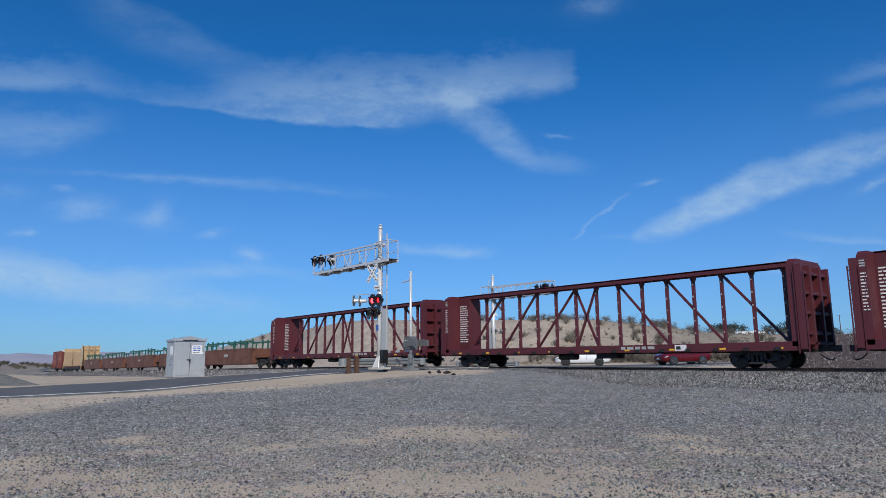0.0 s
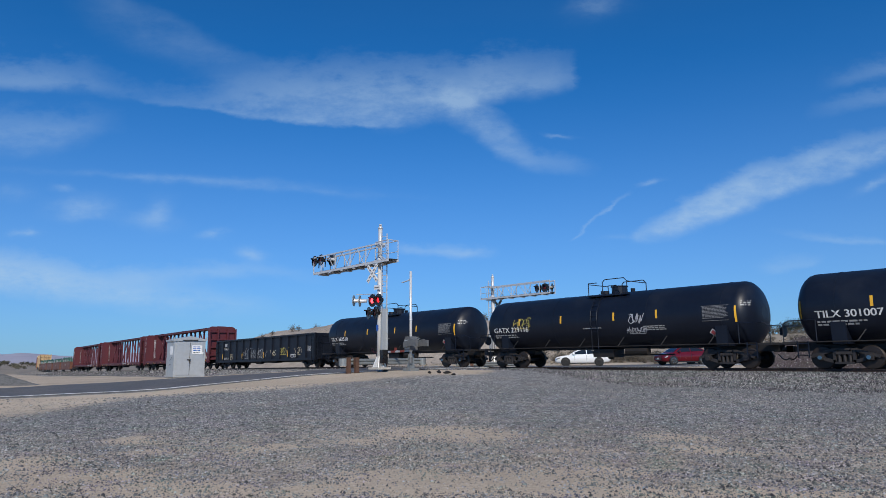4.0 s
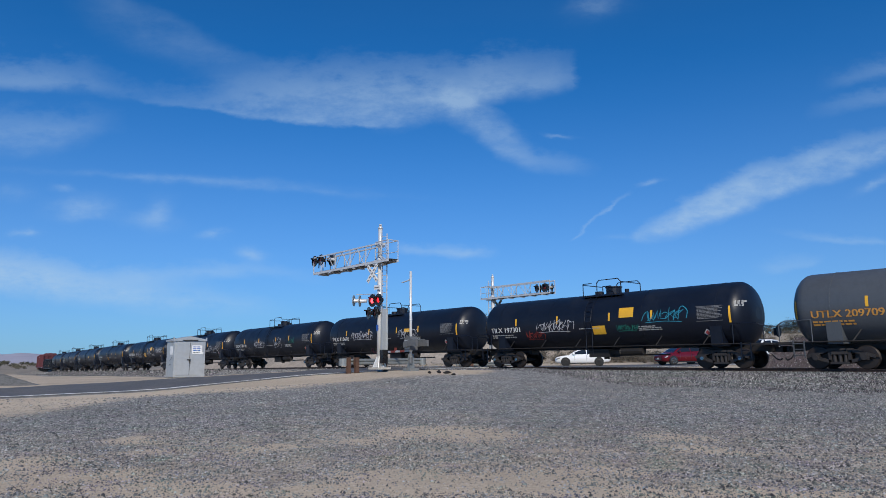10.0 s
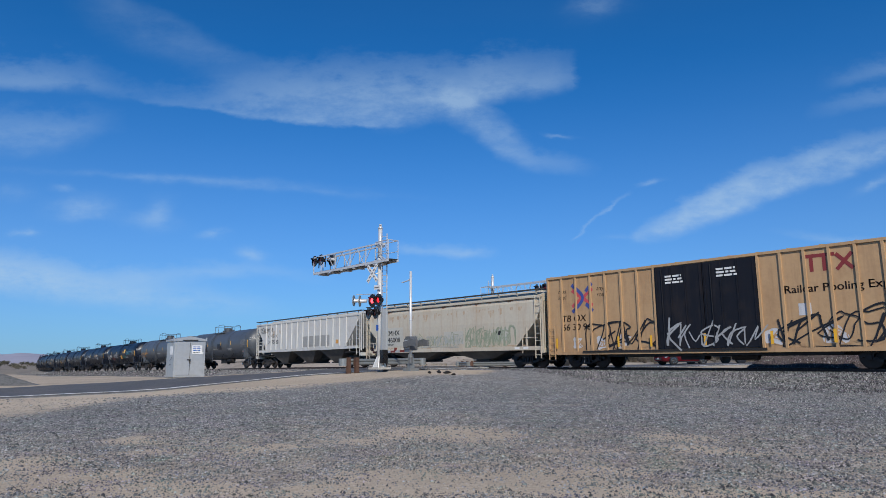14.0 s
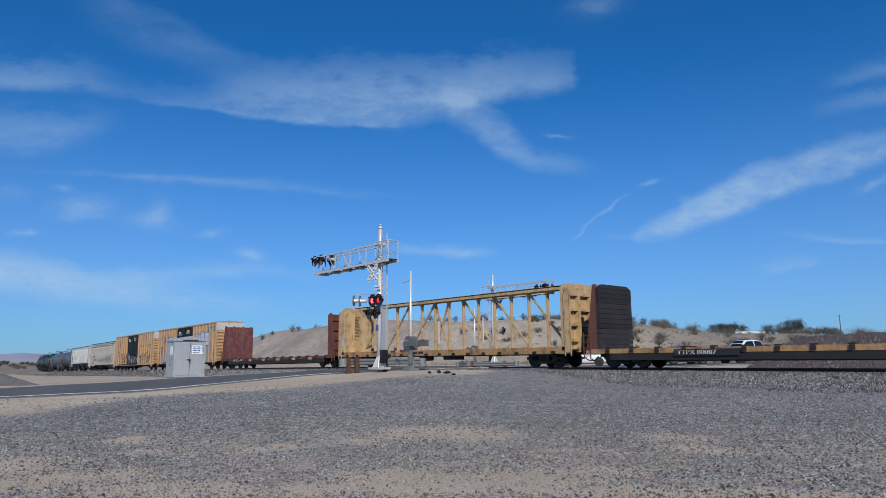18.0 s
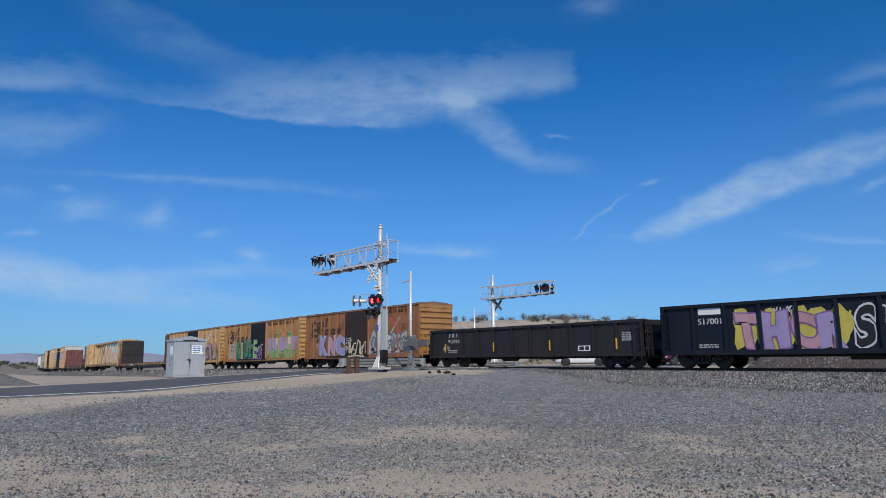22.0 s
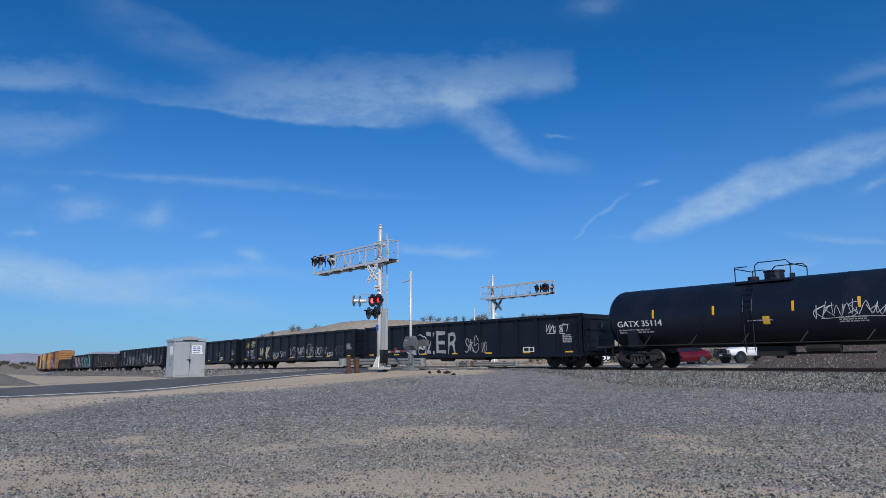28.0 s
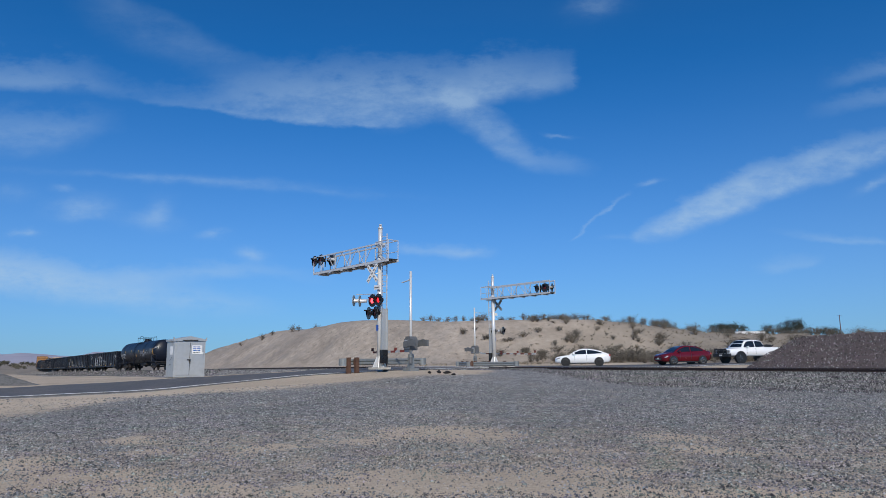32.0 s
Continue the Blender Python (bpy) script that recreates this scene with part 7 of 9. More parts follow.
        if i == 4:
            lettering(c, "B", 1.35, -3.0, 0.95, flat_side(-1.436), M["dim_white"], "faint chalky outline", bold=0.05)
            lettering(c, "B", 1.35, -2.95, 0.96, flat_side(-1.444), M["gond_black"], wide=0.95)
            v, f = stroke([(-3.0 + 0.75 * math.cos(a * 0.35 + 1.2), 1.45 + 0.62 * math.sin(a * 0.35 + 1.2)) for a in range(12)], 0.05)
            part("spray_tag", place2d(v, f, flat_side(-1.436), 0, 0), M["dim_white"], c)
        if i == 1:
            bars(c, -n / 2 + 1.9, 2.45, flat_side(-1.43), M["white"], 1, 1.1, 0.30, rnd=random.Random(2))
    c, n = rolling("tank_car", 581.5, 599.0, "black tank car with white sprayed tag, last of the train", "tank car", tank_g)
    tank_car(c, n, "tank_black", marks="GATX 35114", seed=58, tags=[("tag", 1.8, 2.1, 3.4, 0.6, "white", 0.06), ("patch", -0.2, 1.9, 0.3, 0.35, "yellow_mark")], platform=-0.4, placard=False)
    part("rear_marker", Geo().box(n / 2 + 0.25, n / 2 + 0.42, -0.10, 0.10, 0.85, 1.15), M["red_box"], c, "red rear marker")


M["patch_grey"] = material("darker_grey_repaint", (0.30, 0.30, 0.285), 0.6, amount=0.4)
M["rust_faint"] = material("thin_rust_wash", (0.44, 0.32, 0.22), 0.75, worn=(0.56, 0.47, 0.36), amount=0.7, scale=5)
M["patch_rust"] = material("rust_patch", (0.24, 0.12, 0.07), 0.75, worn=(0.50, 0.44, 0.36), amount=0.9, scale=6)
M["patch_pale"] = material("buffed_pale_paint", (0.50, 0.485, 0.43), 0.6, amount=0.3)
M["spray_hopper_green"] = material("faded_green_spray", (0.30, 0.33, 0.24), 0.7, worn=(0.50, 0.48, 0.40), amount=0.8, scale=3)
M["spray_hopper_blue"] = material("faded_blue_spray", (0.36, 0.40, 0.41), 0.7, worn=(0.54, 0.50, 0.43), amount=0.8, scale=3)
M["spray_tan_fill"] = M["tan"]
M["spray_gond"] = M["gond_black"]
build_train()


# ---------------------------------------------------------------- crossing signals
def flasher(parent, at, face, lit="lamp_red_off"):
    """A round signal head with a black disc, hood and lens, facing the level direction face."""
    m = Matrix.Translation(at) @ Matrix.Rotation(math.atan2(face[1], face[0]), 4, "Z")
    head = part("flasher", Geo().spin([(-0.02, 0.335), (0.0, 0.34), (0.015, 0.335)], 22, "x"), M["signal_black"], parent, "black signal disc with a hooded lens", at=m)
    part("housing", Geo().spin([(-0.26, 0.06), (-0.24, 0.12), (-0.02, 0.15)], 14, "x"), M["signal_black"], head)
    part("lens", Geo().spin([(0.018, 0.15), (0.045, 0.11), (0.055, 0.02)], 16, "x"), M[lit], head, "red lens")
    hood = Geo()
    n = 12
    vs, fs = [], []
    for i in range(n + 1):
        a = radians(-25 + 230 * i / n)
        for x, r in ((0.015, 0.165), (0.24 if 0.25 < i / n < 0.75 else 0.10, 0.17), (0.24 if 0.25 < i / n < 0.75 else 0.10, 0.178), (0.015, 0.178)):
            vs.append((x, r * math.cos(a), r * math.sin(a)))
    for i in range(n):
        for k in range(4):
            fs.append((i * 4 + k, i * 4 + (k + 1) % 4, (i + 1) * 4 + (k + 1) % 4, (i + 1) * 4 + k))
    hood.add(vs, fs)
    part("hood", hood, M["signal_black"], head)
    return head


def signal_bridge(at, side, face, lamps, label, L):
    """Cantilever signal: mast, walkway arm, ladder, crossbuck and flashers. side: +1 or -1 along x for the arm."""
    t = thing("cantilever_signal", Matrix.Translation(at), label, "crossing signal", "cantilever signals at the crossing")
    A, G = M["mast"], M["galv"]
    part("base_plate", Geo().box(-0.42, 0.42, -0.42, 0.42, -0.06, 0.05), M["concrete"], t)
    for k in range(8):
        a = k * math.pi / 4
        c, s = math.cos(a), math.sin(a)
        part("base_fin", Geo().add([(0.38 * c - 0.02 * s, 0.38 * s + 0.02 * c, 0.05), (0.38 * c + 0.02 * s, 0.38 * s - 0.02 * c, 0.05), (0.1 * c + 0.02 * s, 0.1 * s - 0.02 * c, 0.75), (0.1 * c - 0.02 * s, 0.1 * s + 0.02 * c, 0.75), (0.08 * c - 0.02 * s, 0.08 * s + 0.02 * c, 0.05), (0.08 * c + 0.02 * s, 0.08 * s - 0.02 * c, 0.05)],
                                   [(0, 1, 2, 3), (4, 5, 1, 0), (3, 2, 5, 4), (0, 3, 4), (1, 5, 2)]), A, t)
    part("mast", Geo().tube((0, 0, 0.05), (0, 0, 5.9), 0.155, 16, 0.14).tube((0, 0, 5.9), (0, 0, 7.42), 0.12, 14, 0.11).spin([(7.42, 0.13), (7.5, 0.12), (7.6, 0.05)], 12, "z"), A, t, smooth=True)
    # arm: two walkway chords, grating, top rail and zigzag web
    z0, z1 = 5.58, 6.55
    for y in (-0.32, 0.32):
        part("arm_chord", Geo().beam((-side * 1.15, y, z0), (side * L, y, z0), 0.09, 0.13), G, t)
        part("arm_rail", Geo().beam((0, y, z1), (side * L, y, z1), 0.07, 0.08), G, t)
        for k in range(4):
            part("arm_upright", Geo().beam((side * (0.9 + 1.55 * k), y, z0), (side * (0.9 + 1.55 * k), y, z1), 0.045, 0.045), G, t)
        for k in range(3):
            xa, xb = side * (0.3 + k * 1.5), side * (1.05 + k * 1.5)
            part("arm_web", Geo().beam((xa, y, z1), (xb, y, z0), 0.025, 0.035), G, t)
            if y < 0:
                part("arm_web", Geo().beam((xb, y, z0), (xa + side * 1.5, y, z1), 0.025, 0.035), G, t)
        part("arm_upright", Geo().beam((side * L, y, z0), (side * L, y, z1), 0.05, 0.05), G, t)
        part("rear_railing", Geo().path([(0, y, z1 + 0.1), (-side * 1.15, y, z1 + 0.1), (-side * 1.15, y, z0)], 0.025).path([(0, y, z0 + 0.5), (-side * 1.15, y, z0 + 0.5)], 0.02), G, t)
    part("rear_railing", Geo().path([(-side * 1.15, -0.32, z1 + 0.1), (-side * 1.15, 0.32, z1 + 0.1)], 0.025), G, t)
    part("arm_grating", Geo().box(min(-side * 1.15, side * L), max(-side * 1.15, side * L), -0.32, 0.32, z0 + 0.05, z0 + 0.085), M["grating"], t)
    for k in range(5):
        x = side * (0.8 + k * 1.25)
        part("arm_bracket", Geo().box(x - 0.08, x + 0.08, -0.36, 0.36, z0 - 0.13, z0 - 0.05), G, t)
    part("collar", Geo().box(-0.2, 0.2, -0.34, 0.34, z0 - 0.12, z0 + 0.1).box(-0.18, 0.18, -0.2, 0.2, z1 - 0.08, z1 + 0.1), G, t)
    # ladder up the rear of the mast, cable cover below
    lx = -side * 0.36
    g = Geo()
    for y in (-0.18, 0.18):
        g.beam((lx, y, 2.9), (lx, y, 7.15), 0.05, 0.035)
    for k in range(14):
        g.tube((lx, -0.18, 3.05 + k * 0.3), (lx, 0.18, 3.05 + k * 0.3), 0.014, 5)
    part("ladder", g, G, t)
    g = Geo()
    for z in (1.2, 2.9, 4.4, 5.8):
        g.beam((0, 0, z), (lx, 0, z), 0.05, 0.05)
    part("ladder_bracket", g, G, t)
    part("ladder_guard", Geo().box(lx - 0.03, lx + 0.03, -0.17, 0.17, 0.95, 3.1).box(lx - 0.03, lx + 0.10, -0.19, -0.17, 0.95, 3.1).box(lx - 0.03, lx + 0.10, 0.17, 0.19, 0.95, 3.1), M["cabinet"], t)
    part("junction_box", Geo().box(lx - 0.14, lx + 0.14, -0.16, 0.16, 0.25, 0.95), M["signal_black"], t)
    fy = face
    # crossbuck
    cx = side * 0.25
    part("sign_bracket", Geo().beam((0, 0, 5.0), (cx, fy * 0.32, 5.0), 0.05, 0.05), G, t)
    for s in (-1, 1):
        b = part("crossbuck_board", Geo().beam((cx - 0.43, fy * 0.34, 5.0 - s * 0.43), (cx + 0.43, fy * 0.34, 5.0 + s * 0.43), 0.02 + 0.004 * s, 0.23, up=(0, 0, 1)), M["gate_white" if fy < 0 else "galv_dull"], t, "white crossbuck board" if fy < 0 else "bare metal back of a crossbuck board")
        g = Geo()
        for k in range(5):
            u = -0.36 + k * 0.18
            g.beam((cx + u - 0.04, fy * 0.356, 5.0 + s * (u - 0.04)), (cx + u + 0.04, fy * 0.356, 5.0 + s * (u + 0.04)), 0.02 + 0.004 * s, 0.07)
        part("crossbuck_print", g, M["machine"], b)
    part("small_sign", Geo().box(-0.28, 0.28, fy * 0.2 - 0.01, fy * 0.2 + 0.01, 4.12, 4.36), M["gate_white"], t, "small white sign plate")
    part("small_sign_print", Geo().box(-0.22, 0.22, fy * 0.216 - 0.008, fy * 0.216 + 0.008, 4.22, 4.26), M["machine"], t)
    part("number_tag", Geo().box(-0.09, 0.09, fy * 0.17 - 0.01, fy * 0.17 + 0.01, 1.95, 2.25), M["sign_blue"], t, "blue notice plate")
    part("bell", Geo().spin([(7.6, 0.03), (7.62, 0.09), (7.68, 0.06)], 10, "z"), A, t)
    # flasher bars
    for z, arms in lamps:
        for x, fdir, lit in arms:
            g = Geo().tube((0, 0, z), (x, 0, z), 0.035, 8)
            if abs(x) < 2:
                part("flasher_bar", g, M["signal_black"], t)
            else:
                part("flasher_bar", Geo().tube((x, 0, z - 0.4), (x, 0, z + 0.3), 0.03, 8), M["signal_black"], t)
            d = Vector((fdir[0], fdir[1], 0)).normalized() * 0.3
            flasher(t, (x + d.x, d.y, z), fdir, lit)
    return t


def bell_horn(parent, at, face):
    m = Matrix.Translation(at) @ Matrix.Rotation(math.atan2(face[1], face[0]), 4, "Z")
    part("pale_signal_back", Geo().spin([(-0.26, 0.05), (-0.23, 0.09), (-0.02, 0.10), (0.11, 0.12)], 18, "x"), M["galv"], parent, "bare aluminium signal housing", at=m)
    part("signal_disc", Geo().spin([(0.12, 0.30), (0.14, 0.305), (0.155, 0.30)], 20, "x"), M["galv_dull"], parent, at=m)


def gate(at, side, reach, label, box_side):
    """Gate mechanism on a post, its counterweight arms and the lowered arm."""
    t = thing("crossing_gate", Matrix.Translation(at), label, "crossing gate", "crossing gates")
    part("post", Geo().tube((0, 0, 0.0), (0, 0, 5.15), 0.075, 12, 0.065).tube((0, 0, 2.55), (0, 0, 2.62), 0.09, 12), M["mast"], t, smooth=True)
    part("base", Geo().box(-0.30, 0.30, -0.30, 0.30, -0.1, 0.06).prism([(-0.16, 0.06), (0.16, 0.06), (0.09, 0.78), (-0.09, 0.78)], -0.12, 0.12, "y"), M["galv_dull"], t)
    part("top_bracket", Geo().beam((0.05, 0, 4.7), (-side * -0.0 + side * 0.75, 0, 4.62), 0.09, 0.04).beam((0, 0, 4.78), (side * 0.35, 0, 4.66), 0.03, 0.03), M["galv"], t)
    mech = part("mechanism", Geo().box(-0.26, 0.26, -0.24, 0.24, 0.98, 1.58).prism([(-0.26, 1.58), (0.26, 1.58), (0.16, 1.70), (-0.16, 1.70)], -0.22, 0.22, "y"), M["machine"], t, "grey gate machine box")
    part("mechanism_door", Geo().box(-0.2, 0.2, -0.262, -0.24, 1.04, 1.52), M["cabinet"], mech)
    part("lower_box", Geo().tube((0.16, -0.14, 0.30), (0.16, -0.14, 0.62), 0.10, 12), M["machine"], t)
    for y in (-0.36, 0.36):
        part("counterweight_arm", Geo().prism([(side * 0.15, 1.12), (-side * 0.75, 1.24), (-side * 0.82, 1.46), (-side * 0.62, 1.56), (side * 0.15, 1.42)], y - 0.03, y + 0.03, "y"), M["machine"], t)
        part("counterweight", Geo().box(min(-side * 0.95, -side * 0.66), max(-side * 0.95, -side * 0.66), y - 0.07, y + 0.07, 1.18, 1.50), M["machine"], t)
    n = int(reach / 0.42)
    arm = part("gate_arm", Geo().beam((side * 0.1, 0.4, 1.10), (side * 0.6, 0.4, 0.96), 0.05, 0.12), M["cabinet"], t, "lowered red and white striped arm")
    for k in range(n):
        x0, x1 = side * (0.6 + k * 0.42), side * (0.6 + (k + 1) * 0.42)
        part("stripe", Geo().beam((x0, 0.4, 0.96 - k * 0.006), (x1, 0.4, 0.96 - k * 0.006), 0.04, 0.11), M["red_box" if k % 2 else "cabinet"], arm)
    for k in range(3):
        x = side * (0.6 + reach * (0.35 + 0.3 * k))
        part("arm_light", Geo().box(x - 0.07, x + 0.07, 0.36, 0.44, 0.98, 1.16), M["red_box"], arm)
    return t


M["sign_blue"] = material("blue_sign_sheet", (0.02, 0.10, 0.40), 0.4)
NEAR = Vector((-28.93, -10.23, 0.09))
near_signal = signal_bridge(NEAR, -1, -1, [
    (6.36, [(-6.35, (-0.05, -1.0), "lamp_red_off"), (-5.62, (-0.05, -1.0), "lamp_red_off")]),
    (3.55, [(-0.28, (0.05, -1.0), "lamp_red_on"), (0.30, (-0.05, -1.0), "lamp_red_dim")]),
    (2.90, [(-0.55, (-0.25, -0.97), "lamp_red_off"), (0.08, (-0.25, -0.97), "lamp_red_off")]),
], "tall aluminium cantilever signal with red flashers, at the road edge", 6.4)
bell_horn(near_signal, (-1.50, -0.50, 3.62), (-0.74, -0.67))
bell_horn(near_signal, (-0.92, -0.50, 3.56), (-0.74, -0.67))
part("flasher_bar", Geo().tube((0, 0, 3.62), (-1.55, -0.45, 3.65), 0.03, 8).tube((0, 0, 3.90), (-1.55, -0.45, 3.96), 0.02, 8), M["galv"], near_signal)
bell_horn(near_signal, (-4.95, 0.05, 6.34), (0.05, 1.0))
flasher(near_signal, (-5.25, 0.20, 6.34), (0.05, 1.0))
part("flasher_bar", Geo().tube((-6.4, 0, 6.34), (-4.7, 0, 6.30), 0.03, 8), M["galv"], near_signal)
FAR = Vector((-40.53, 10.14, 0.04))
far_signal = signal_bridge(FAR, 1, 1, [
    (6.02, [(5.35, (-0.4, -0.9), "lamp_red_off"), (6.0, (0.3, -1), "lamp_red_off"), (6.2, (0.6, 0.8), "lamp_red_off"), (5.4, (0.5, 1), "lamp_red_off")]),
    (2.80, [(-0.3, (-0.2, 1), "lamp_red_off"), (0.75, (0.9, 0.5), "lamp_red_off")]),
], "cantilever signal on the far side of the rails", 6.6)
bell_horn(far_signal, (0.75, 0.1, 2.80), (0.9, 0.5))
gate((-27.75, -9.08, 0.02), -1, 3.6, "grey crossing gate machine with its striped arm lowered", 1)
gate((-44.55, 11.75, 0.0), 1, 6.6, "crossing gate beyond the rails with its striped arm lowered", -1)


def guardrail(p, q, posts, label, drum=True, back=1):
    """W-beam barrier from p to q on timber posts, with a rounded end."""
    p, q = Vector(p), Vector(q)
    d = (q - p)
    ln = d.length
    ang = math.atan2(d.y, d.x)
    t = thing("guardrail", Matrix.Translation(p) @ Matrix.Rotation(ang, 4, "Z"), label, "guardrail", "guardrails at the crossing")
    prof = [(0.0, 0.52), (0.06, 0.57), (0.06, 0.63), (0.0, 0.68), (0.0, 0.70), (0.06, 0.75), (0.06, 0.81), (0.0, 0.86)]
    ring = prof + [(y - 0.012, z) for y, z in reversed(prof)]
    part("beam", Geo().prism([(-y, z) for y, z in ring], 0, ln), M["galv_dull"], t, "galvanised corrugated beam")
    if drum:
        part("end_piece", Geo().tube((-0.05, 0.0, 0.50), (-0.05, 0.0, 0.88), 0.24, 14), M["galv_dull"], t, "rounded galvanised end")
    part("end_piece", Geo().tube((ln + 0.05, 0.02, 0.50), (ln + 0.05, 0.02, 0.88), 0.2, 14), M["galv_dull"], t, "rounded galvanised end")
    for x in posts:
        part("timber_post", Geo().box(x - 0.1, x + 0.1, min(back * 0.16, back * 0.34), max(back * 0.16, back * 0.34), -0.5, 0.93), M["wood_post"], t, "brown timber post")
        part("block", Geo().box(x - 0.09, x + 0.09, min(back * 0.07, back * 0.16), max(back * 0.07, back * 0.16), 0.54, 0.84), M["wood_post"], t)
    return t


guardrail((-30.05, -11.7, -0.27), (-30.05, -6.45, -0.12), (0.10, 0.62, 2.45), "short galvanised guardrail on timber posts beside the signal", back=-1)
guardrail((-41.2, 8.0, -0.60), (-37.4, 9.4, -0.60), (0.3, 1.6, 3.0), "low galvanised guardrail round the far signal", drum=True)
guardrail((-44.0, 9.2, -0.60), (-41.4, 7.9, -0.60), (0.3, 1.8, 3.2), "low galvanised guardrail round the far gate", drum=True)


def cabinet(at, turn):
    t = thing("signal_cabinet", Matrix.Translation(at) @ Matrix.Rotation(radians(turn), 4, "Z"), "dull aluminium signal cabinet with a pitched lid and white notices", "equipment cabinet")
    w, d, h = 0.92, 0.92, 2.16
    P = M["cabinet"]
    part("body", Geo().box(-w, w, -d, d, 0.0, h), P, t)
    part("lid", Geo().prism([(-w - 0.07, h), (w + 0.07, h), (w + 0.07, h + 0.10), (0.0, h + 0.30), (-w - 0.07, h + 0.10)], -d - 0.07, d + 0.07, "y"), P, t, "pitched aluminium lid")
    part("lid_vent", Geo().box(-0.45, 0.45, -d - 0.09, -d - 0.06, h + 0.02, h + 0.08), M["under"], t)
    dr = part("door", Geo().box(-0.80, 0.80, -d - 0.03, -d, 0.10, h - 0.08), P, t, "double cabinet door")
    part("door_seam", Geo().box(-0.012, 0.012, -d - 0.038, -d - 0.03, 0.12, h - 0.1), M["under"], dr)
    part("door_handle", Geo().box(-0.16, 0.06, -d - 0.09, -d - 0.03, 1.0, 1.05).box(-0.02, 0.03, -d - 0.09, -d - 0.03, 0.82, 1.05), M["under"], dr, "dark latch handle")
    part("notice", Geo().box(0.12, 0.72, -d - 0.042, -d - 0.031, 1.38, 1.90), M["gate_white"], dr, "white printed notice")
    bars(dr, 0.18, 1.78, flat_side(-d - 0.046), M["sign_blue"], 3, 0.48, 0.05, gap=2.2)
    bars(dr, 0.2, 1.46, flat_side(-d - 0.046), M["black_mark"], 1, 0.42, 0.035, gap=2.2)
    part("notice", Geo().box(0.74, 0.80, -d - 0.042, -d - 0.031, 1.36, 1.5), M["gate_white"], dr, "small white sticker")
    part("side_notice", Geo().box(-w - 0.012, -w, -0.55, 0.05, 1.35, 1.85), M["gate_white"], t, "faded side notice")
    side = lambda x, z: (-w - 0.014, x, z)
    v, f = stroke([(-0.5, 1.2), (0.1, 0.95), (-0.4, 0.8), (0.2, 0.7)], 0.05)
    part("spray_tag", place2d(v, f, side, 0, 0), M["spray_grey"], t, "dark sprayed scrawl")
    part("plinth", Geo().box(-w + 0.05, w - 0.05, -d + 0.05, d - 0.05, -0.25, 0.0), M["concrete"], t)
    for x in (-w - 0.05, w + 0.05):
        part("lifting_eye", Geo().box(x - 0.03, x + 0.03, -d - 0.03, -d + 0.03, h + 0.1, h + 0.22), P, t)
    return t


cabinet((-42.31, -15.42, -0.40), 84)


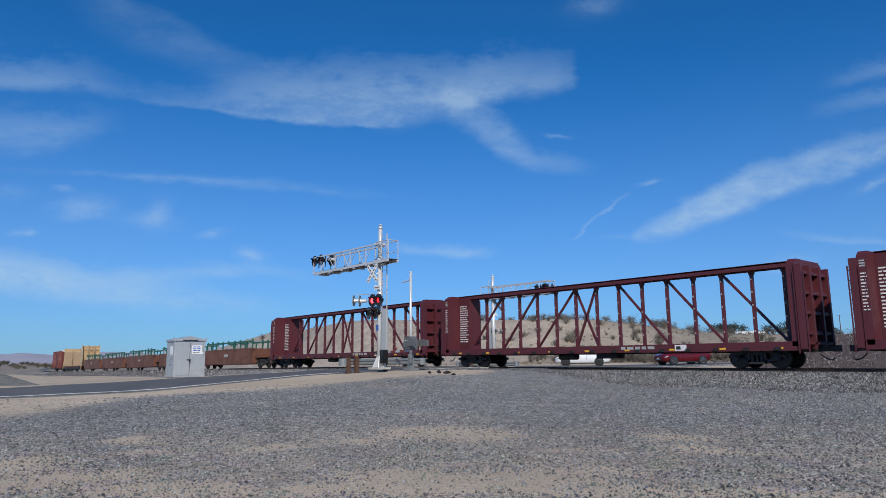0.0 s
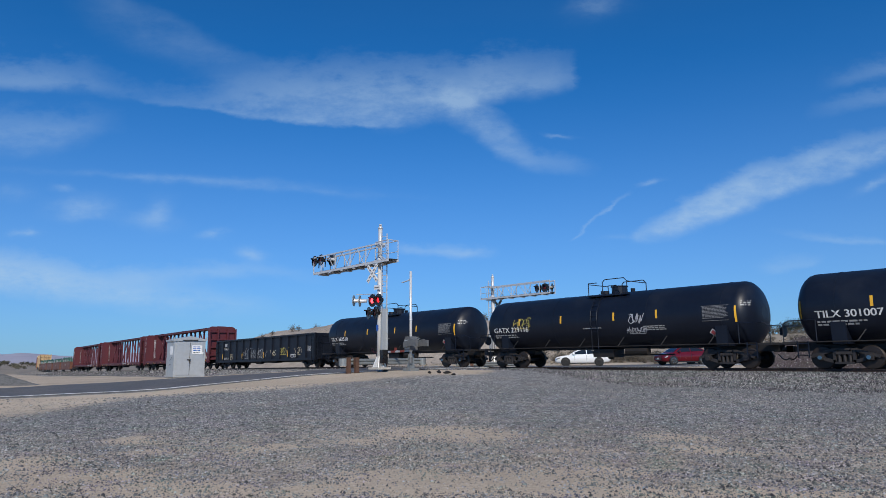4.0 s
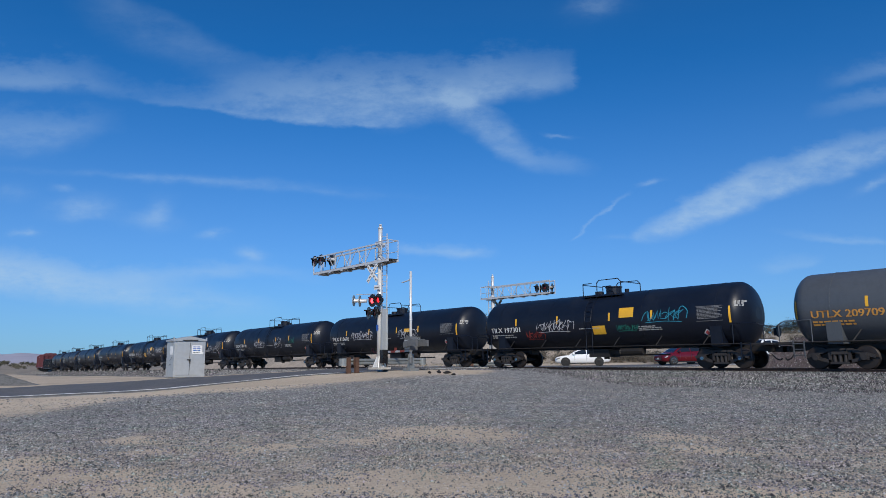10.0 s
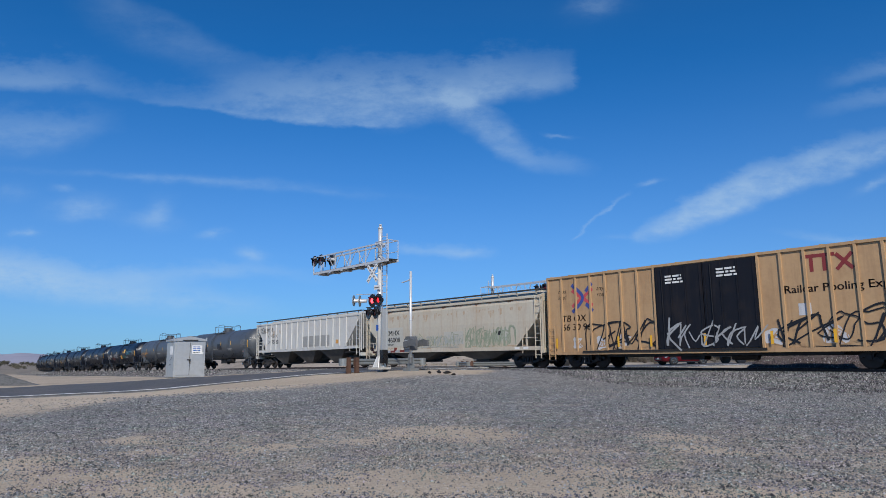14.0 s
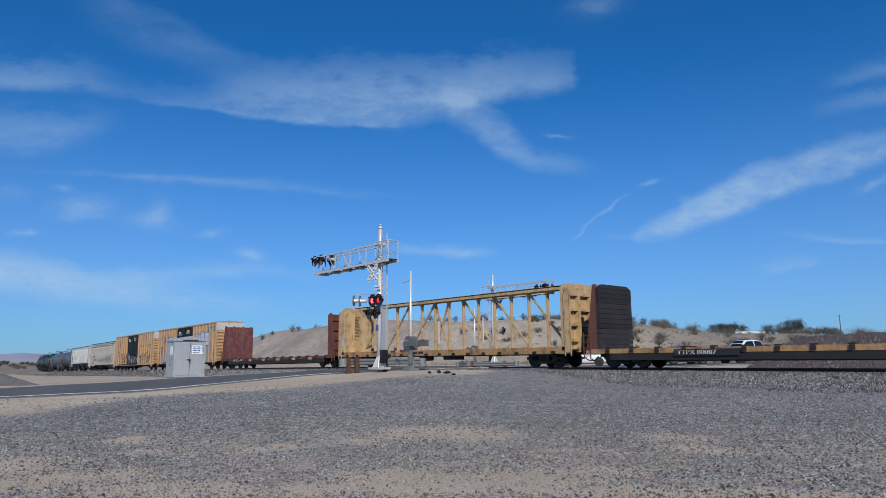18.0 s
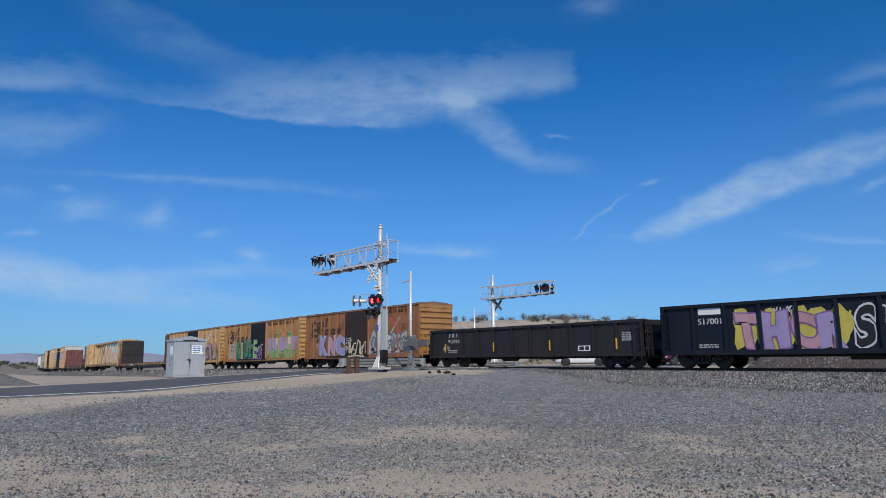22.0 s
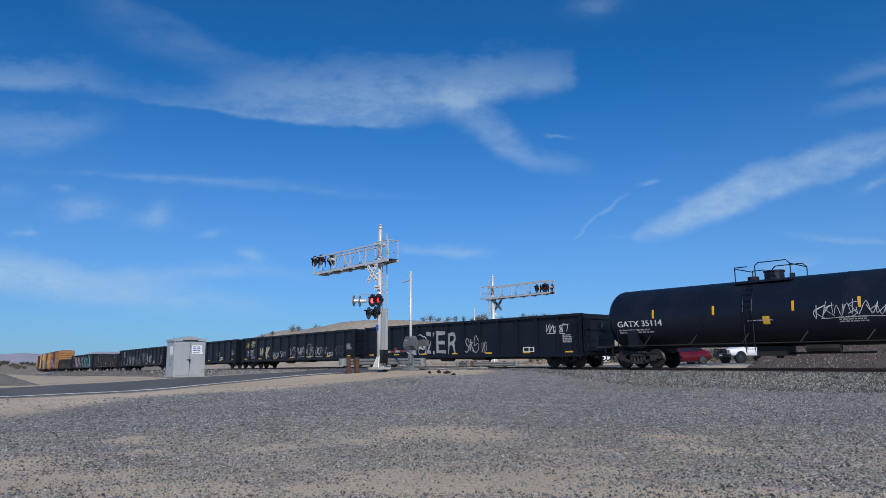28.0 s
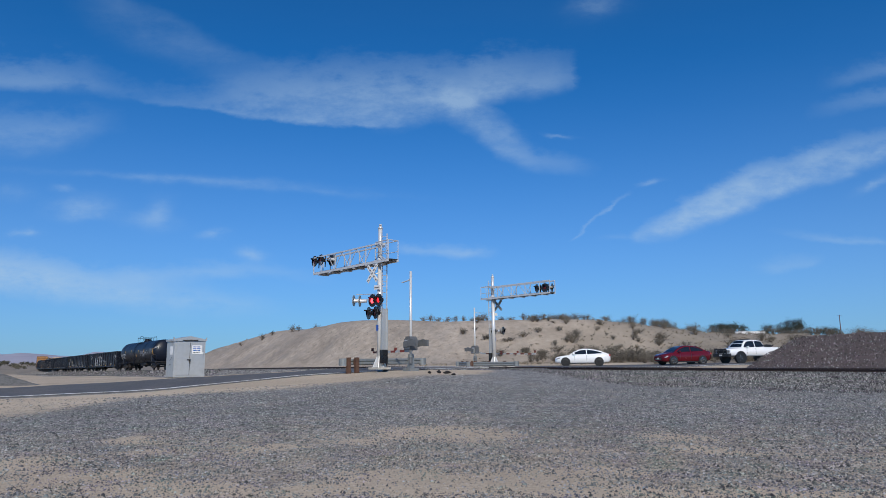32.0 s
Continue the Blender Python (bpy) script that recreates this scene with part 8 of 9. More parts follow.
# ---------------------------------------------------------------- waiting cars
def road_car(name, at, heading, label, paint, length, width, body, glass, roof_z, wheel_r, wheels, category="car", rims="alloy"):
    """body: stations (x, half width share, low, belt); glass: x places of windscreen foot, roof front, roof rear, rear foot."""
    t = thing(name, Matrix.Translation(at) @ Matrix.Rotation(heading, 4, "Z"), label, category, "cars waiting at the crossing")
    P = M[paint]
    w = width / 2
    g = Geo()
    vs, fs = [], []
    n = 10
    for x, k, lo, hi in body:
        ww = w * k
        r = [(-ww * 0.86, lo), (-ww * 0.98, lo + 0.10), (-ww, lo + (hi - lo) * 0.55), (-ww * 0.97, hi - 0.07), (-ww * 0.86, hi)]
        r = r + [(-y, z) for y, z in reversed(r)]
        vs += [(x, y, z) for y, z in r]
    for s in range(len(body) - 1):
        for i in range(n):
            fs.append((s * n + i, s * n + (i + 1) % n, (s + 1) * n + (i + 1) % n, (s + 1) * n + i))
    fs += [tuple(range(n)), tuple(range((len(body) - 1) * n, len(body) * n))]
    part("body", g.add(vs, fs), P, t, smooth=True)
    f0, r0, r1, f1 = glass

    def hz(x):
        return float(np.interp(x, [b[0] for b in body], [b[3] for b in body])) - 0.02
    gw, rw = w * 0.93, w * 0.68
    mid = (r0 + r1) / 2
    # roof line from the windscreen foot to the tail
    line_x = [f0, f0 + (r0 - f0) * 0.5, r0, r0 + (r1 - r0) * 0.2, r0 + (r1 - r0) * 0.45, r0 + (r1 - r0) * 0.75, r1, r1 + (f1 - r1) * 0.5, f1]
    line_z = [hz(f0), hz(f0) + (roof_z - hz(f0)) * 0.55, roof_z - 0.07, roof_z - 0.02, roof_z, roof_z - 0.02, roof_z - 0.07, hz(f1) + (roof_z - hz(f1)) * 0.52, hz(f1)]

    def half(x, z):
        k = (z - hz(x)) / max(roof_z - hz(x), 0.1)
        return gw + (rw - gw) * min(1.0, max(0.0, k))
    vs, fs = [], []
    for x, z in zip(line_x, line_z):
        z = max(z, hz(x) + 0.012)
        zs = hz(x) + (z - hz(x)) * 0.90
        vs += [(x, -gw, hz(x) - 0.03), (x, -half(x, zs), zs), (x, -half(x, z) * 0.80, z), (x, half(x, z) * 0.80, z), (x, half(x, zs), zs), (x, gw, hz(x) - 0.03)]
    for k in range(len(line_x) - 1):
        for i in range(5):
            fs.append((k * 6 + i, k * 6 + i + 1, k * 6 + i + 7, k * 6 + i + 6))
    part("cabin", Geo().add(vs, fs), P, t, smooth=True)

    def top_at(x):
        return float(np.interp(-x, [-v for v in line_x], line_z))

    def side_window(x0, x1, s):
        xs = [x0 + (x1 - x0) * k / 6 for k in range(7)]
        lo = [(x, s * (half(x, hz(x) + 0.05) + 0.012), hz(x) + 0.05) for x in xs]
        hi = []
        for x in xs:
            z = max(hz(x) + 0.07, top_at(x) - 0.10)
            hi.append((x, s * (half(x, z) + 0.014), z))
        n = len(xs)
        return Geo().add(lo + hi, [(k, k + 1, n + k + 1, n + k) for k in range(n - 1)])
    fore, aft = f0 + (r0 - f0) * 0.30, f1 + (r1 - f1) * 0.42
    for s in (-1, 1):
        part("side_window", side_window(fore, mid + 0.04, s), M["glass_dark"], t, "dark tinted side window")
        part("side_window", side_window(mid - 0.04, aft, s), M["glass_dark"], t, "dark tinted side window")
        part("mirror", Geo().spin([(-0.08, 0.03), (-0.05, 0.08), (0.06, 0.08), (0.09, 0.03)], 8, "x", (f0 - 0.45 * math.copysign(1, f0 - f1), s * (w + 0.06), hz(f0) + 0.10)), P, t)
        part("door_seam", Geo().box(mid - 0.008, mid + 0.008, s * w - 0.006, s * w + 0.006, body[1][2] + 0.12, hz(mid) - 0.05), M["car_black"], t)
        part("door_seam", Geo().box(fore - 0.25, fore - 0.235, s * w - 0.006, s * w + 0.006, body[1][2] + 0.12, hz(fore) - 0.05), M["car_black"], t)
        part("door_handle", Geo().box(mid - 0.28, mid - 0.1, s * w * 0.99 - 0.02, s * w * 0.99 + 0.02, hz(mid) - 0.17, hz(mid) - 0.13), P, t)

    def screen(x0, x1):
        """Glass across the car between two places of the roof line."""
        rows = []
        for k in range(4):
            x = x0 + (x1 - x0) * k / 3
            z = top_at(x)
            y = half(x, z) * 0.80
            rows.append((x, y, z + 0.016))
        g = Geo()
        g.add([(x, -y, z) for x, y, z in rows] + [(x, y, z) for x, y, z in rows], [(k, k + 1, 5 + k, 4 + k) for k in range(3)])
        return g
    part("windscreen", screen(f0 + (r0 - f0) * 0.10, r0 - (r0 - f0) * 0.04), M["glass_dark"], t, "dark windscreen")
    part("rear_window", screen(f1 + (r1 - f1) * 0.18, r1), M["glass_dark"], t, "dark rear window")
    for x in wheels:
        for s in (-1, 1):
            part("wheel_arch", Geo().tube((x, s * (w - 0.22), wheel_r), (x, s * (w + 0.004), wheel_r), wheel_r + 0.055, 20), M["car_black"], t)
            wh = part("wheel", Geo().spin([(-0.10, wheel_r * 0.7), (-0.10, wheel_r - 0.02), (-0.07, wheel_r), (0.07, wheel_r), (0.10, wheel_r - 0.02), (0.10, wheel_r * 0.7)], 22, "y"), M["rubber"], t, at=Matrix.Translation((x, s * (w - 0.08), wheel_r)))
            rim = Geo().spin([(s * 0.085, wheel_r * 0.66), (s * 0.10, wheel_r * 0.68), (s * 0.105, wheel_r * 0.6), (s * 0.07, wheel_r * 0.55), (s * 0.07, 0.05)], 18, "y")
            for k in range(5):
                a = k * 2 * math.pi / 5
                rim.beam((0.03 * math.cos(a), s * 0.10, 0.03 * math.sin(a)), (wheel_r * 0.6 * math.cos(a), s * 0.10, wheel_r * 0.6 * math.sin(a)), 0.02, 0.06, up=(0, 1, 0))
            part("rim", rim, M[rims], wh)
    return t, w, hz


def sedan(at, heading, label, paint, hatch):
    L = 4.5
    h = L / 2
    if hatch:
        body = [(-h, 0.74, 0.45, 0.90), (-h + 0.12, 0.88, 0.32, 0.98), (-h + 0.55, 0.98, 0.24, 0.99), (-0.5, 1.0, 0.20, 0.94), (0.55, 1.0, 0.20, 0.91), (1.05, 0.99, 0.20, 0.89), (1.6, 0.96, 0.22, 0.83), (h - 0.18, 0.86, 0.24, 0.74), (h, 0.68, 0.30, 0.62)]
        glass, top = (1.12, 0.28, -0.95, -h + 0.22), 1.41
    else:
        body = [(-h, 0.74, 0.45, 0.98), (-h + 0.12, 0.88, 0.32, 1.06), (-h + 0.55, 0.97, 0.24, 1.07), (-0.5, 1.0, 0.20, 1.01), (0.65, 1.0, 0.20, 0.98), (1.15, 0.99, 0.20, 0.97), (1.7, 0.95, 0.22, 0.88), (h - 0.16, 0.84, 0.24, 0.78), (h, 0.68, 0.30, 0.66)]
        glass, top = (1.28, 0.42, -0.95, -h + 0.50), 1.52
    t, w, hz = road_car("car", at, heading, label, paint, L, 1.80, body, glass, top, 0.33, (1.38, -1.32), rims="car_black" if hatch else "alloy")
    for s in (-1, 1):
        part("headlight", Geo().prism([(h - 0.42, 0.70), (h - 0.10, 0.60), (h - 0.14, 0.54), (h - 0.40, 0.60)], min(s * w * 0.55, s * w * 0.92), max(s * w * 0.55, s * w * 0.92), "y"), M["head_glass"], t, "clear headlight")
        part("tail_light", Geo().box(-h + 0.0, -h + 0.22, min(s * w * 0.6, s * w * 0.86), max(s * w * 0.6, s * w * 0.86), 0.78, 0.92), M["gate_red"], t, "red tail light")
    part("grille", Geo().box(h - 0.10, h + 0.01, -w * 0.5, w * 0.5, 0.36, 0.50), M["car_black"], t, "black grille")
    part("grille", Geo().box(h - 0.16, h - 0.03, -w * 0.62, w * 0.62, 0.57, 0.63), M["car_black"], t)
    part("number_plate", Geo().box(h - 0.02, h + 0.02, -0.16, 0.16, 0.42, 0.55), M["gate_white"], t)
    part("side_skirt", Geo().box(-1.0, 1.05, -w * 0.99, -w * 0.9, 0.18, 0.26).box(-1.0, 1.05, w * 0.9, w * 0.99, 0.18, 0.26), M["car_black"], t)
    if hatch:
        part("spoiler", Geo().box(-h + 0.02, -h + 0.2, -w * 0.6, w * 0.6, 1.0, 1.05), M["car_black"], t)
    return t


def pickup(at, heading):
    L, h = 5.7, 2.85
    body = [(-h, 0.9, 0.72, 1.28), (-h + 0.1, 0.97, 0.62, 1.30), (-0.95, 0.97, 0.58, 1.30), (-0.8, 1.0, 0.55, 1.30), (1.1, 1.0, 0.55, 1.26), (1.3, 1.0, 0.55, 1.25), (2.5, 0.98, 0.58, 1.17), (h - 0.1, 0.94, 0.60, 1.12), (h, 0.84, 0.66, 1.02)]
    t, w, hz = road_car("pickup_truck", at, heading, "white lifted pickup truck with a black push bumper", "car_white", L, 1.95, body, (1.50, 0.95, -0.62, -0.78), 1.93, 0.43, (1.80, -1.75), category="pickup truck", rims="alloy")
    part("bumper", Geo().box(h - 0.12, h + 0.16, -0.95, 0.95, 0.52, 0.78), M["car_black"], t, "black push bumper")
    part("bull_bar", Geo().path([(h + 0.12, -0.7, 0.7), (h + 0.14, -0.68, 1.12), (h + 0.14, 0.68, 1.12), (h + 0.12, 0.7, 0.7)], 0.05, 8).path([(h + 0.13, -0.3, 0.7), (h + 0.13, -0.3, 1.12)], 0.04, 8).path([(h + 0.13, 0.3, 0.7), (h + 0.13, 0.3, 1.12)], 0.04, 8), M["car_black"], t)
    part("grille", Geo().box(h - 0.04, h + 0.02, -0.62, 0.62, 0.80, 1.06), M["car_black"], t)
    for s in (-1, 1):
        part("headlight", Geo().box(h - 0.12, h + 0.015, min(s * 0.64, s * 0.9), max(s * 0.64, s * 0.9), 0.86, 1.06), M["head_glass"], t, "clear headlight")
        part("fender_flare", Geo().tube((1.75, s * 0.90, 0.45), (1.75, s * 1.01, 0.45), 0.54, 18), M["car_black"], t)
    part("number_plate", Geo().box(h + 0.165, h + 0.18, -0.16, 0.16, 0.58, 0.70), M["gate_white"], t)
    part("bed", Geo().box(-h + 0.12, -1.05, -0.78, 0.78, 1.25, 1.315), M["car_black"], t)
    rack = Geo()
    for k in range(5):
        rack.tube((-0.9 - 0.28 * k, -0.5 + 0.2 * k, 1.28), (-0.6 - 0.35 * k, -0.6 + 0.3 * k, 1.72 - 0.06 * k), 0.05, 6)
    part("bed_load", rack.box(-1.9, -0.7, -0.6, 0.5, 1.3, 1.52), M["car_black"], t, "dark gear in the truck bed")
    part("roof_lamp", Geo().box(0.3, 0.5, -0.5, 0.5, 1.94, 2.0), M["car_black"], t)
    return t


def face_to(x, y):
    return math.atan2(y, x)


def on_road(x, y):
    return (x, y, float(land(x, y)) + 0.055)


sedan(on_road(-34.95, 14.98), face_to(-0.80, -0.60), "white hatchback car waiting on the road", "car_white", True)
sedan(on_road(-29.14, 20.7), face_to(-0.45, -0.89), "dark red saloon car waiting on the road", "car_red", False)
PICKUP_AT, PICKUP_FACE = (-26.41, 27.05), face_to(-0.40, -0.92)
PICKUP = pickup(on_road(*PICKUP_AT), PICKUP_FACE)


# ---------------------------------------------------------------- stones, heaps, brush and distance
def pebble(rnd, r):
    """Eight-sided uneven stone."""
    out = []
    for d in ((1, 0, 0), (-1, 0, 0), (0, 1, 0), (0, -1, 0), (0, 0, 1), (0, 0, -1)):
        k = r * rnd.uniform(0.65, 1.3)
        out.append(tuple(c * k * (0.7 if d[2] else 1) + rnd.uniform(-0.2, 0.2) * r for c in d))
    return out


PEBBLE_FACES = [(0, 2, 4), (2, 1, 4), (1, 3, 4), (3, 0, 4), (2, 0, 5), (1, 2, 5), (3, 1, 5), (0, 3, 5)]


def chip(rnd):
    """Angular broken stone, its foot in the soil: four corners below, a short ridge on top."""
    ring = [(math.cos(a) * rnd.uniform(0.7, 1.3), math.sin(a) * rnd.uniform(0.55, 1.05), -0.35) for a in (rnd.uniform(-0.4, 0.4) + k * math.pi / 2 for k in range(4))]
    h = rnd.uniform(0.45, 0.95)
    return ring + [(rnd.uniform(-0.5, -0.05), rnd.uniform(-0.35, 0.35), h), (rnd.uniform(0.05, 0.5), rnd.uniform(-0.35, 0.35), h * rnd.uniform(0.6, 1.0))]


CHIP_FACES = [(3, 0, 5), (3, 5, 4), (1, 2, 4), (1, 4, 5), (0, 1, 5), (2, 3, 4)]


def scatter(name, places, mat, label, category, seed, tall=1.0, broken=False):
    rnd = random.Random(seed)
    gen = np.random.default_rng(seed)
    shapes = np.array([chip(rnd) if broken else pebble(rnd, 1.0) for _ in range(48)])
    faces = np.array(CHIP_FACES if broken else PEBBLE_FACES)
    k = len(faces)
    at = np.asarray(places, float)
    n = len(at)
    ang = gen.uniform(0, 6.283, n)
    pick = shapes[gen.integers(0, 48, n)]
    r = at[:, 3:4]
    c, q = np.cos(ang)[:, None] * r, np.sin(ang)[:, None] * r
    vs = np.empty((n, 6, 3))
    vs[:, :, 0] = at[:, 0:1] + pick[:, :, 0] * c - pick[:, :, 1] * q
    vs[:, :, 1] = at[:, 1:2] + pick[:, :, 0] * q + pick[:, :, 1] * c
    vs[:, :, 2] = at[:, 2:3] + pick[:, :, 2] * r * tall
    fs = (faces[None] + 6 * np.arange(n)[:, None, None]).reshape(-1)
    me = bpy.data.meshes.new(name)
    me.vertices.add(n * 6)
    me.vertices.foreach_set("co", vs.reshape(-1))
    me.loops.add(n * k * 3)
    me.loops.foreach_set("vertex_index", fs.astype(np.int32))
    me.polygons.add(n * k)
    me.polygons.foreach_set("loop_start", np.arange(0, n * k * 3, 3, dtype=np.int32))
    me.update(calc_edges=True)
    me.validate()
    me.materials.append(mat)
    return tagged(new(name, me), label, category, kind="stuff")


def stone_material(name, lo, hi, pale):
    mt = bpy.data.materials.new(name)
    mt.use_nodes = True
    nd, ln = mt.node_tree.nodes, mt.node_tree.links
    b = nd["Principled BSDF"]
    b.inputs["Roughness"].default_value = 0.9
    b.inputs["Specular IOR Level"].default_value = 0.2
    g = nd.new("ShaderNodeNewGeometry")
    r = nd.new("ShaderNodeValToRGB")
    r.color_ramp.elements[0].color, r.color_ramp.elements[1].color = (*lo, 1), (*hi, 1)
    r.color_ramp.elements[1].position = 0.86
    e = r.color_ramp.elements.new(0.95)
    e.color = (*pale, 1)
    ln.new(g.outputs["Random Per Island"], r.inputs[0])
    n = nd.new("ShaderNodeTexNoise")
    n.inputs["Scale"].default_value = 45
    m = nd.new("ShaderNodeMix")
    m.data_type, m.blend_type = "RGBA", "MULTIPLY"
    m.inputs["Factor"].default_value = 0.5
    ln.new(r.outputs[0], m.inputs["A"])
    ln.new(n.outputs["Color"], m.inputs["B"])
    ln.new(m.outputs["Result"], b.inputs["Base Color"])
    return mt


def build_stones():
    rnd = random.Random(11)
    gen = np.random.default_rng(11)
    grey = stone_material("loose_gravel_stones", (0.060, 0.064, 0.068), (0.325, 0.33, 0.325), (0.62, 0.61, 0.58))
    rock = stone_material("track_ballast_stones", (0.042, 0.043, 0.047), (0.27, 0.265, 0.268), (0.50, 0.49, 0.48))
    # foreground gravel, thinner where the soil is sandy, coarser towards the rails
    n = 290000
    d = 5.2 * np.exp(gen.random(n) * math.log(29.0 / 5.2))
    a = radians(YAW) + gen.uniform(-0.66, 0.66, n)
    x, y = EYE[0] - np.sin(a) * d, EYE[1] + np.cos(a) * d
    clumps = 0.5 + 0.22 * ripple(x, y, 0.9, 6.0) + 0.12 * ripple(x, y, 0.27, 3.0)
    keep = gen.random(n) < (0.30 + 0.55 * clumps) * (0.85 + 0.15 * smoothstep(8, 13, d))
    keep &= gen.random(n) > 0.86 * sandiness(x, y)
    keep &= gen.random(n) > 0.68 * road_verge(x, y)
    keep &= (y < -3.2) & ~((x < -30.0) & (x > -39.2)) & ((x > -24.0) | (y < -15.5) | (gen.random(n) < 0.12))
    x, y, d = x[keep], y[keep], d[keep]
    r = np.minimum(0.021, 0.0058 + gen.exponential(0.0036, len(d))) * (1 + 0.047 * d)
    scatter("gravel", np.stack([x, y, land(x, y) + r * 0.12, r], 1), grey, "loose grey and white gravel lying on the soil", "gravel", 12, 0.85, broken=True)
    # larger flat dark stones near the eye, thicker towards the rails
    n = 9000
    d = 5.5 + 10.0 * gen.random(n)
    b = gen.uniform(-0.70, 0.70, n)
    a = radians(YAW) - np.arctan(b)
    x, y = EYE[0] - np.sin(a) * d, EYE[1] + np.cos(a) * d
    keep = (gen.random(n) < 0.08 + 0.70 * np.maximum(0, b / 0.7)) & (gen.random(n) > 0.9 * sandiness(x, y))
    x, y = x[keep], y[keep]
    r = gen.uniform(0.014, 0.034, len(x))
    dark = stone_material("dark_flat_stones", (0.045, 0.048, 0.052), (0.26, 0.255, 0.245), (0.50, 0.48, 0.44))
    scatter("flat_stones", np.stack([x, y, land(x, y) + r * 0.08, r], 1), dark, "darker flat stones among the gravel", "gravel", 14, broken=True)
    # ballast along the shoulder
    spots = []
    while len(spots) < 60000:
        x = rnd.uniform(-78, 4) if rnd.random() < 0.35 else rnd.uniform(-32, 3)
        y = rnd.choice((rnd.uniform(-4.4, -0.85), rnd.uniform(-4.4, -0.85), rnd.uniform(-0.65, 0.65), rnd.uniform(0.9, 2.5)))
        if -39.2 < x < -30.0:
            continue
        if y < -3.4 and rnd.random() < 0.6:
            continue
        if x < BEND:
            continue
        spots.append((x, y, rnd.uniform(0.019, 0.042)))
    for _ in range(9000):
        p = on_line(rnd.uniform(-175, -68), -rnd.uniform(1.0, 4.8))
        spots.append((p.x, p.y, rnd.uniform(0.05, 0.11)))
    z = land(np.array([s[0] for s in spots]), np.array([s[1] for s in spots]))
    scatter("ballast", [(x, y, float(h) + r * 0.6, r) for (x, y, r), h in zip(spots, z)], rock, "crushed grey ballast along the rails", "ballast", 13, 1.7, broken=True)
    return grey, rock


GREY_STONE, ROCK_STONE = build_stones()


def heap(name, cx, cy, lx, ly, top, mat, stones, label, seed, rubble, size=(0.022, 0.048)):
    """A long heap of crushed stone with a flat crest."""
    rnd = random.Random(seed)
    nx, ny = 70, 34

    def hh(u, v):
        slope = min((1 - abs(v)) * 1.75, (1 - abs(u)) * lx / ly * 1.6, 0.92)
        k = max(0.0, slope)
        return k * (0.94 + 0.06 * noise.noise(Vector((u * 4, v * 3, seed)))) + 0.05 * noise.noise(Vector((u * 14, v * 6, seed))) * (k > 0)
    vs, fs = [], []
    for j in range(ny + 1):
        for i in range(nx + 1):
            u, v = -1 + 2 * i / nx, -1 + 2 * j / ny
            x, y = cx + u * lx, cy + v * ly
            vs.append((x, y, float(land(x, y)) - 0.08 + hh(u, v) * top))
    for j in range(ny):
        for i in range(nx):
            a = j * (nx + 1) + i
            fs.append((a, a + 1, a + nx + 2, a + nx + 1))
    ob = solo(name, Geo().add(vs, fs), mat, label, "gravel heap", smooth=True)
    spots = []
    for _ in range(stones):
        u, v = rnd.uniform(-1, 1), rnd.uniform(-1, 0.3)
        k = hh(u, v)
        if k <= 0.01:
            continue
        spots.append((cx + u * lx, cy + v * ly, k * top - 0.06, rnd.uniform(*size)))
    lie = land(np.array([q[0] for q in spots]), np.array([q[1] for q in spots]))
    spots = [(x, y, z + float(g), r) for (x, y, z, r), g in zip(spots, lie)]
    rocks = scatter("rubble", spots, rubble, "", "", seed, 1.5, broken=True)
    rocks.parent = ob
    return ob


M["heap"] = material("reddish_crushed_stone", (0.105, 0.088, 0.090), 0.95, worn=(0.07, 0.06, 0.06), amount=0.6, scale=2.0, fine=0.4, bump=0.8, bump_scale=14, spec=0.1)
M["heap_grey"] = material("grey_crushed_stone", (0.17, 0.168, 0.16), 0.95, worn=(0.09, 0.088, 0.084), amount=0.85, scale=5.0, fine=0.6, bump=1.0, bump_scale=9, spec=0.1)
heap("stockpile", 1.5, 9.6, 18.9, 4.2, 2.15, M["heap"], 46000, "long heap of reddish crushed stone beyond the rails", 5, stone_material("heap_rubble", (0.045, 0.040, 0.043), (0.22, 0.192, 0.20), (0.40, 0.38, 0.38)))
heap("stockpile", -54.0, -25.6, 8.0, 3.4, 0.8, M["heap_grey"], 12000, "low heap of grey crushed stone beside the road", 6, ROCK_STONE, (0.04, 0.09))


def foliage_material(name, a, b):
    mt = bpy.data.materials.new(name)
    mt.use_nodes = True
    nd, ln = mt.node_tree.nodes, mt.node_tree.links
    bs = nd["Principled BSDF"]
    bs.inputs["Roughness"].default_value = 0.85
    bs.inputs["Specular IOR Level"].default_value = 0.15
    g = nd.new("ShaderNodeNewGeometry")
    oi = nd.new("ShaderNodeObjectInfo")
    r = nd.new("ShaderNodeMix")
    r.data_type = "RGBA"
    r.inputs["A"].default_value, r.inputs["B"].default_value = (*a, 1), (*b, 1)
    ad = nd.new("ShaderNodeMath")
    ad.operation = "MULTIPLY_ADD"
    ln.new(g.outputs["Random Per Island"], ad.inputs[0])
    ad.inputs[1].default_value = 0.6
    ml = nd.new("ShaderNodeMath")
    ml.operation = "MULTIPLY"
    ln.new(oi.outputs["Random"], ml.inputs[0])
    ml.inputs[1].default_value = 0.4
    ln.new(ml.outputs[0], ad.inputs[2])
    ln.new(ad.outputs[0], r.inputs["Factor"])
    ln.new(r.outputs["Result"], bs.inputs["Base Color"])
    return mt


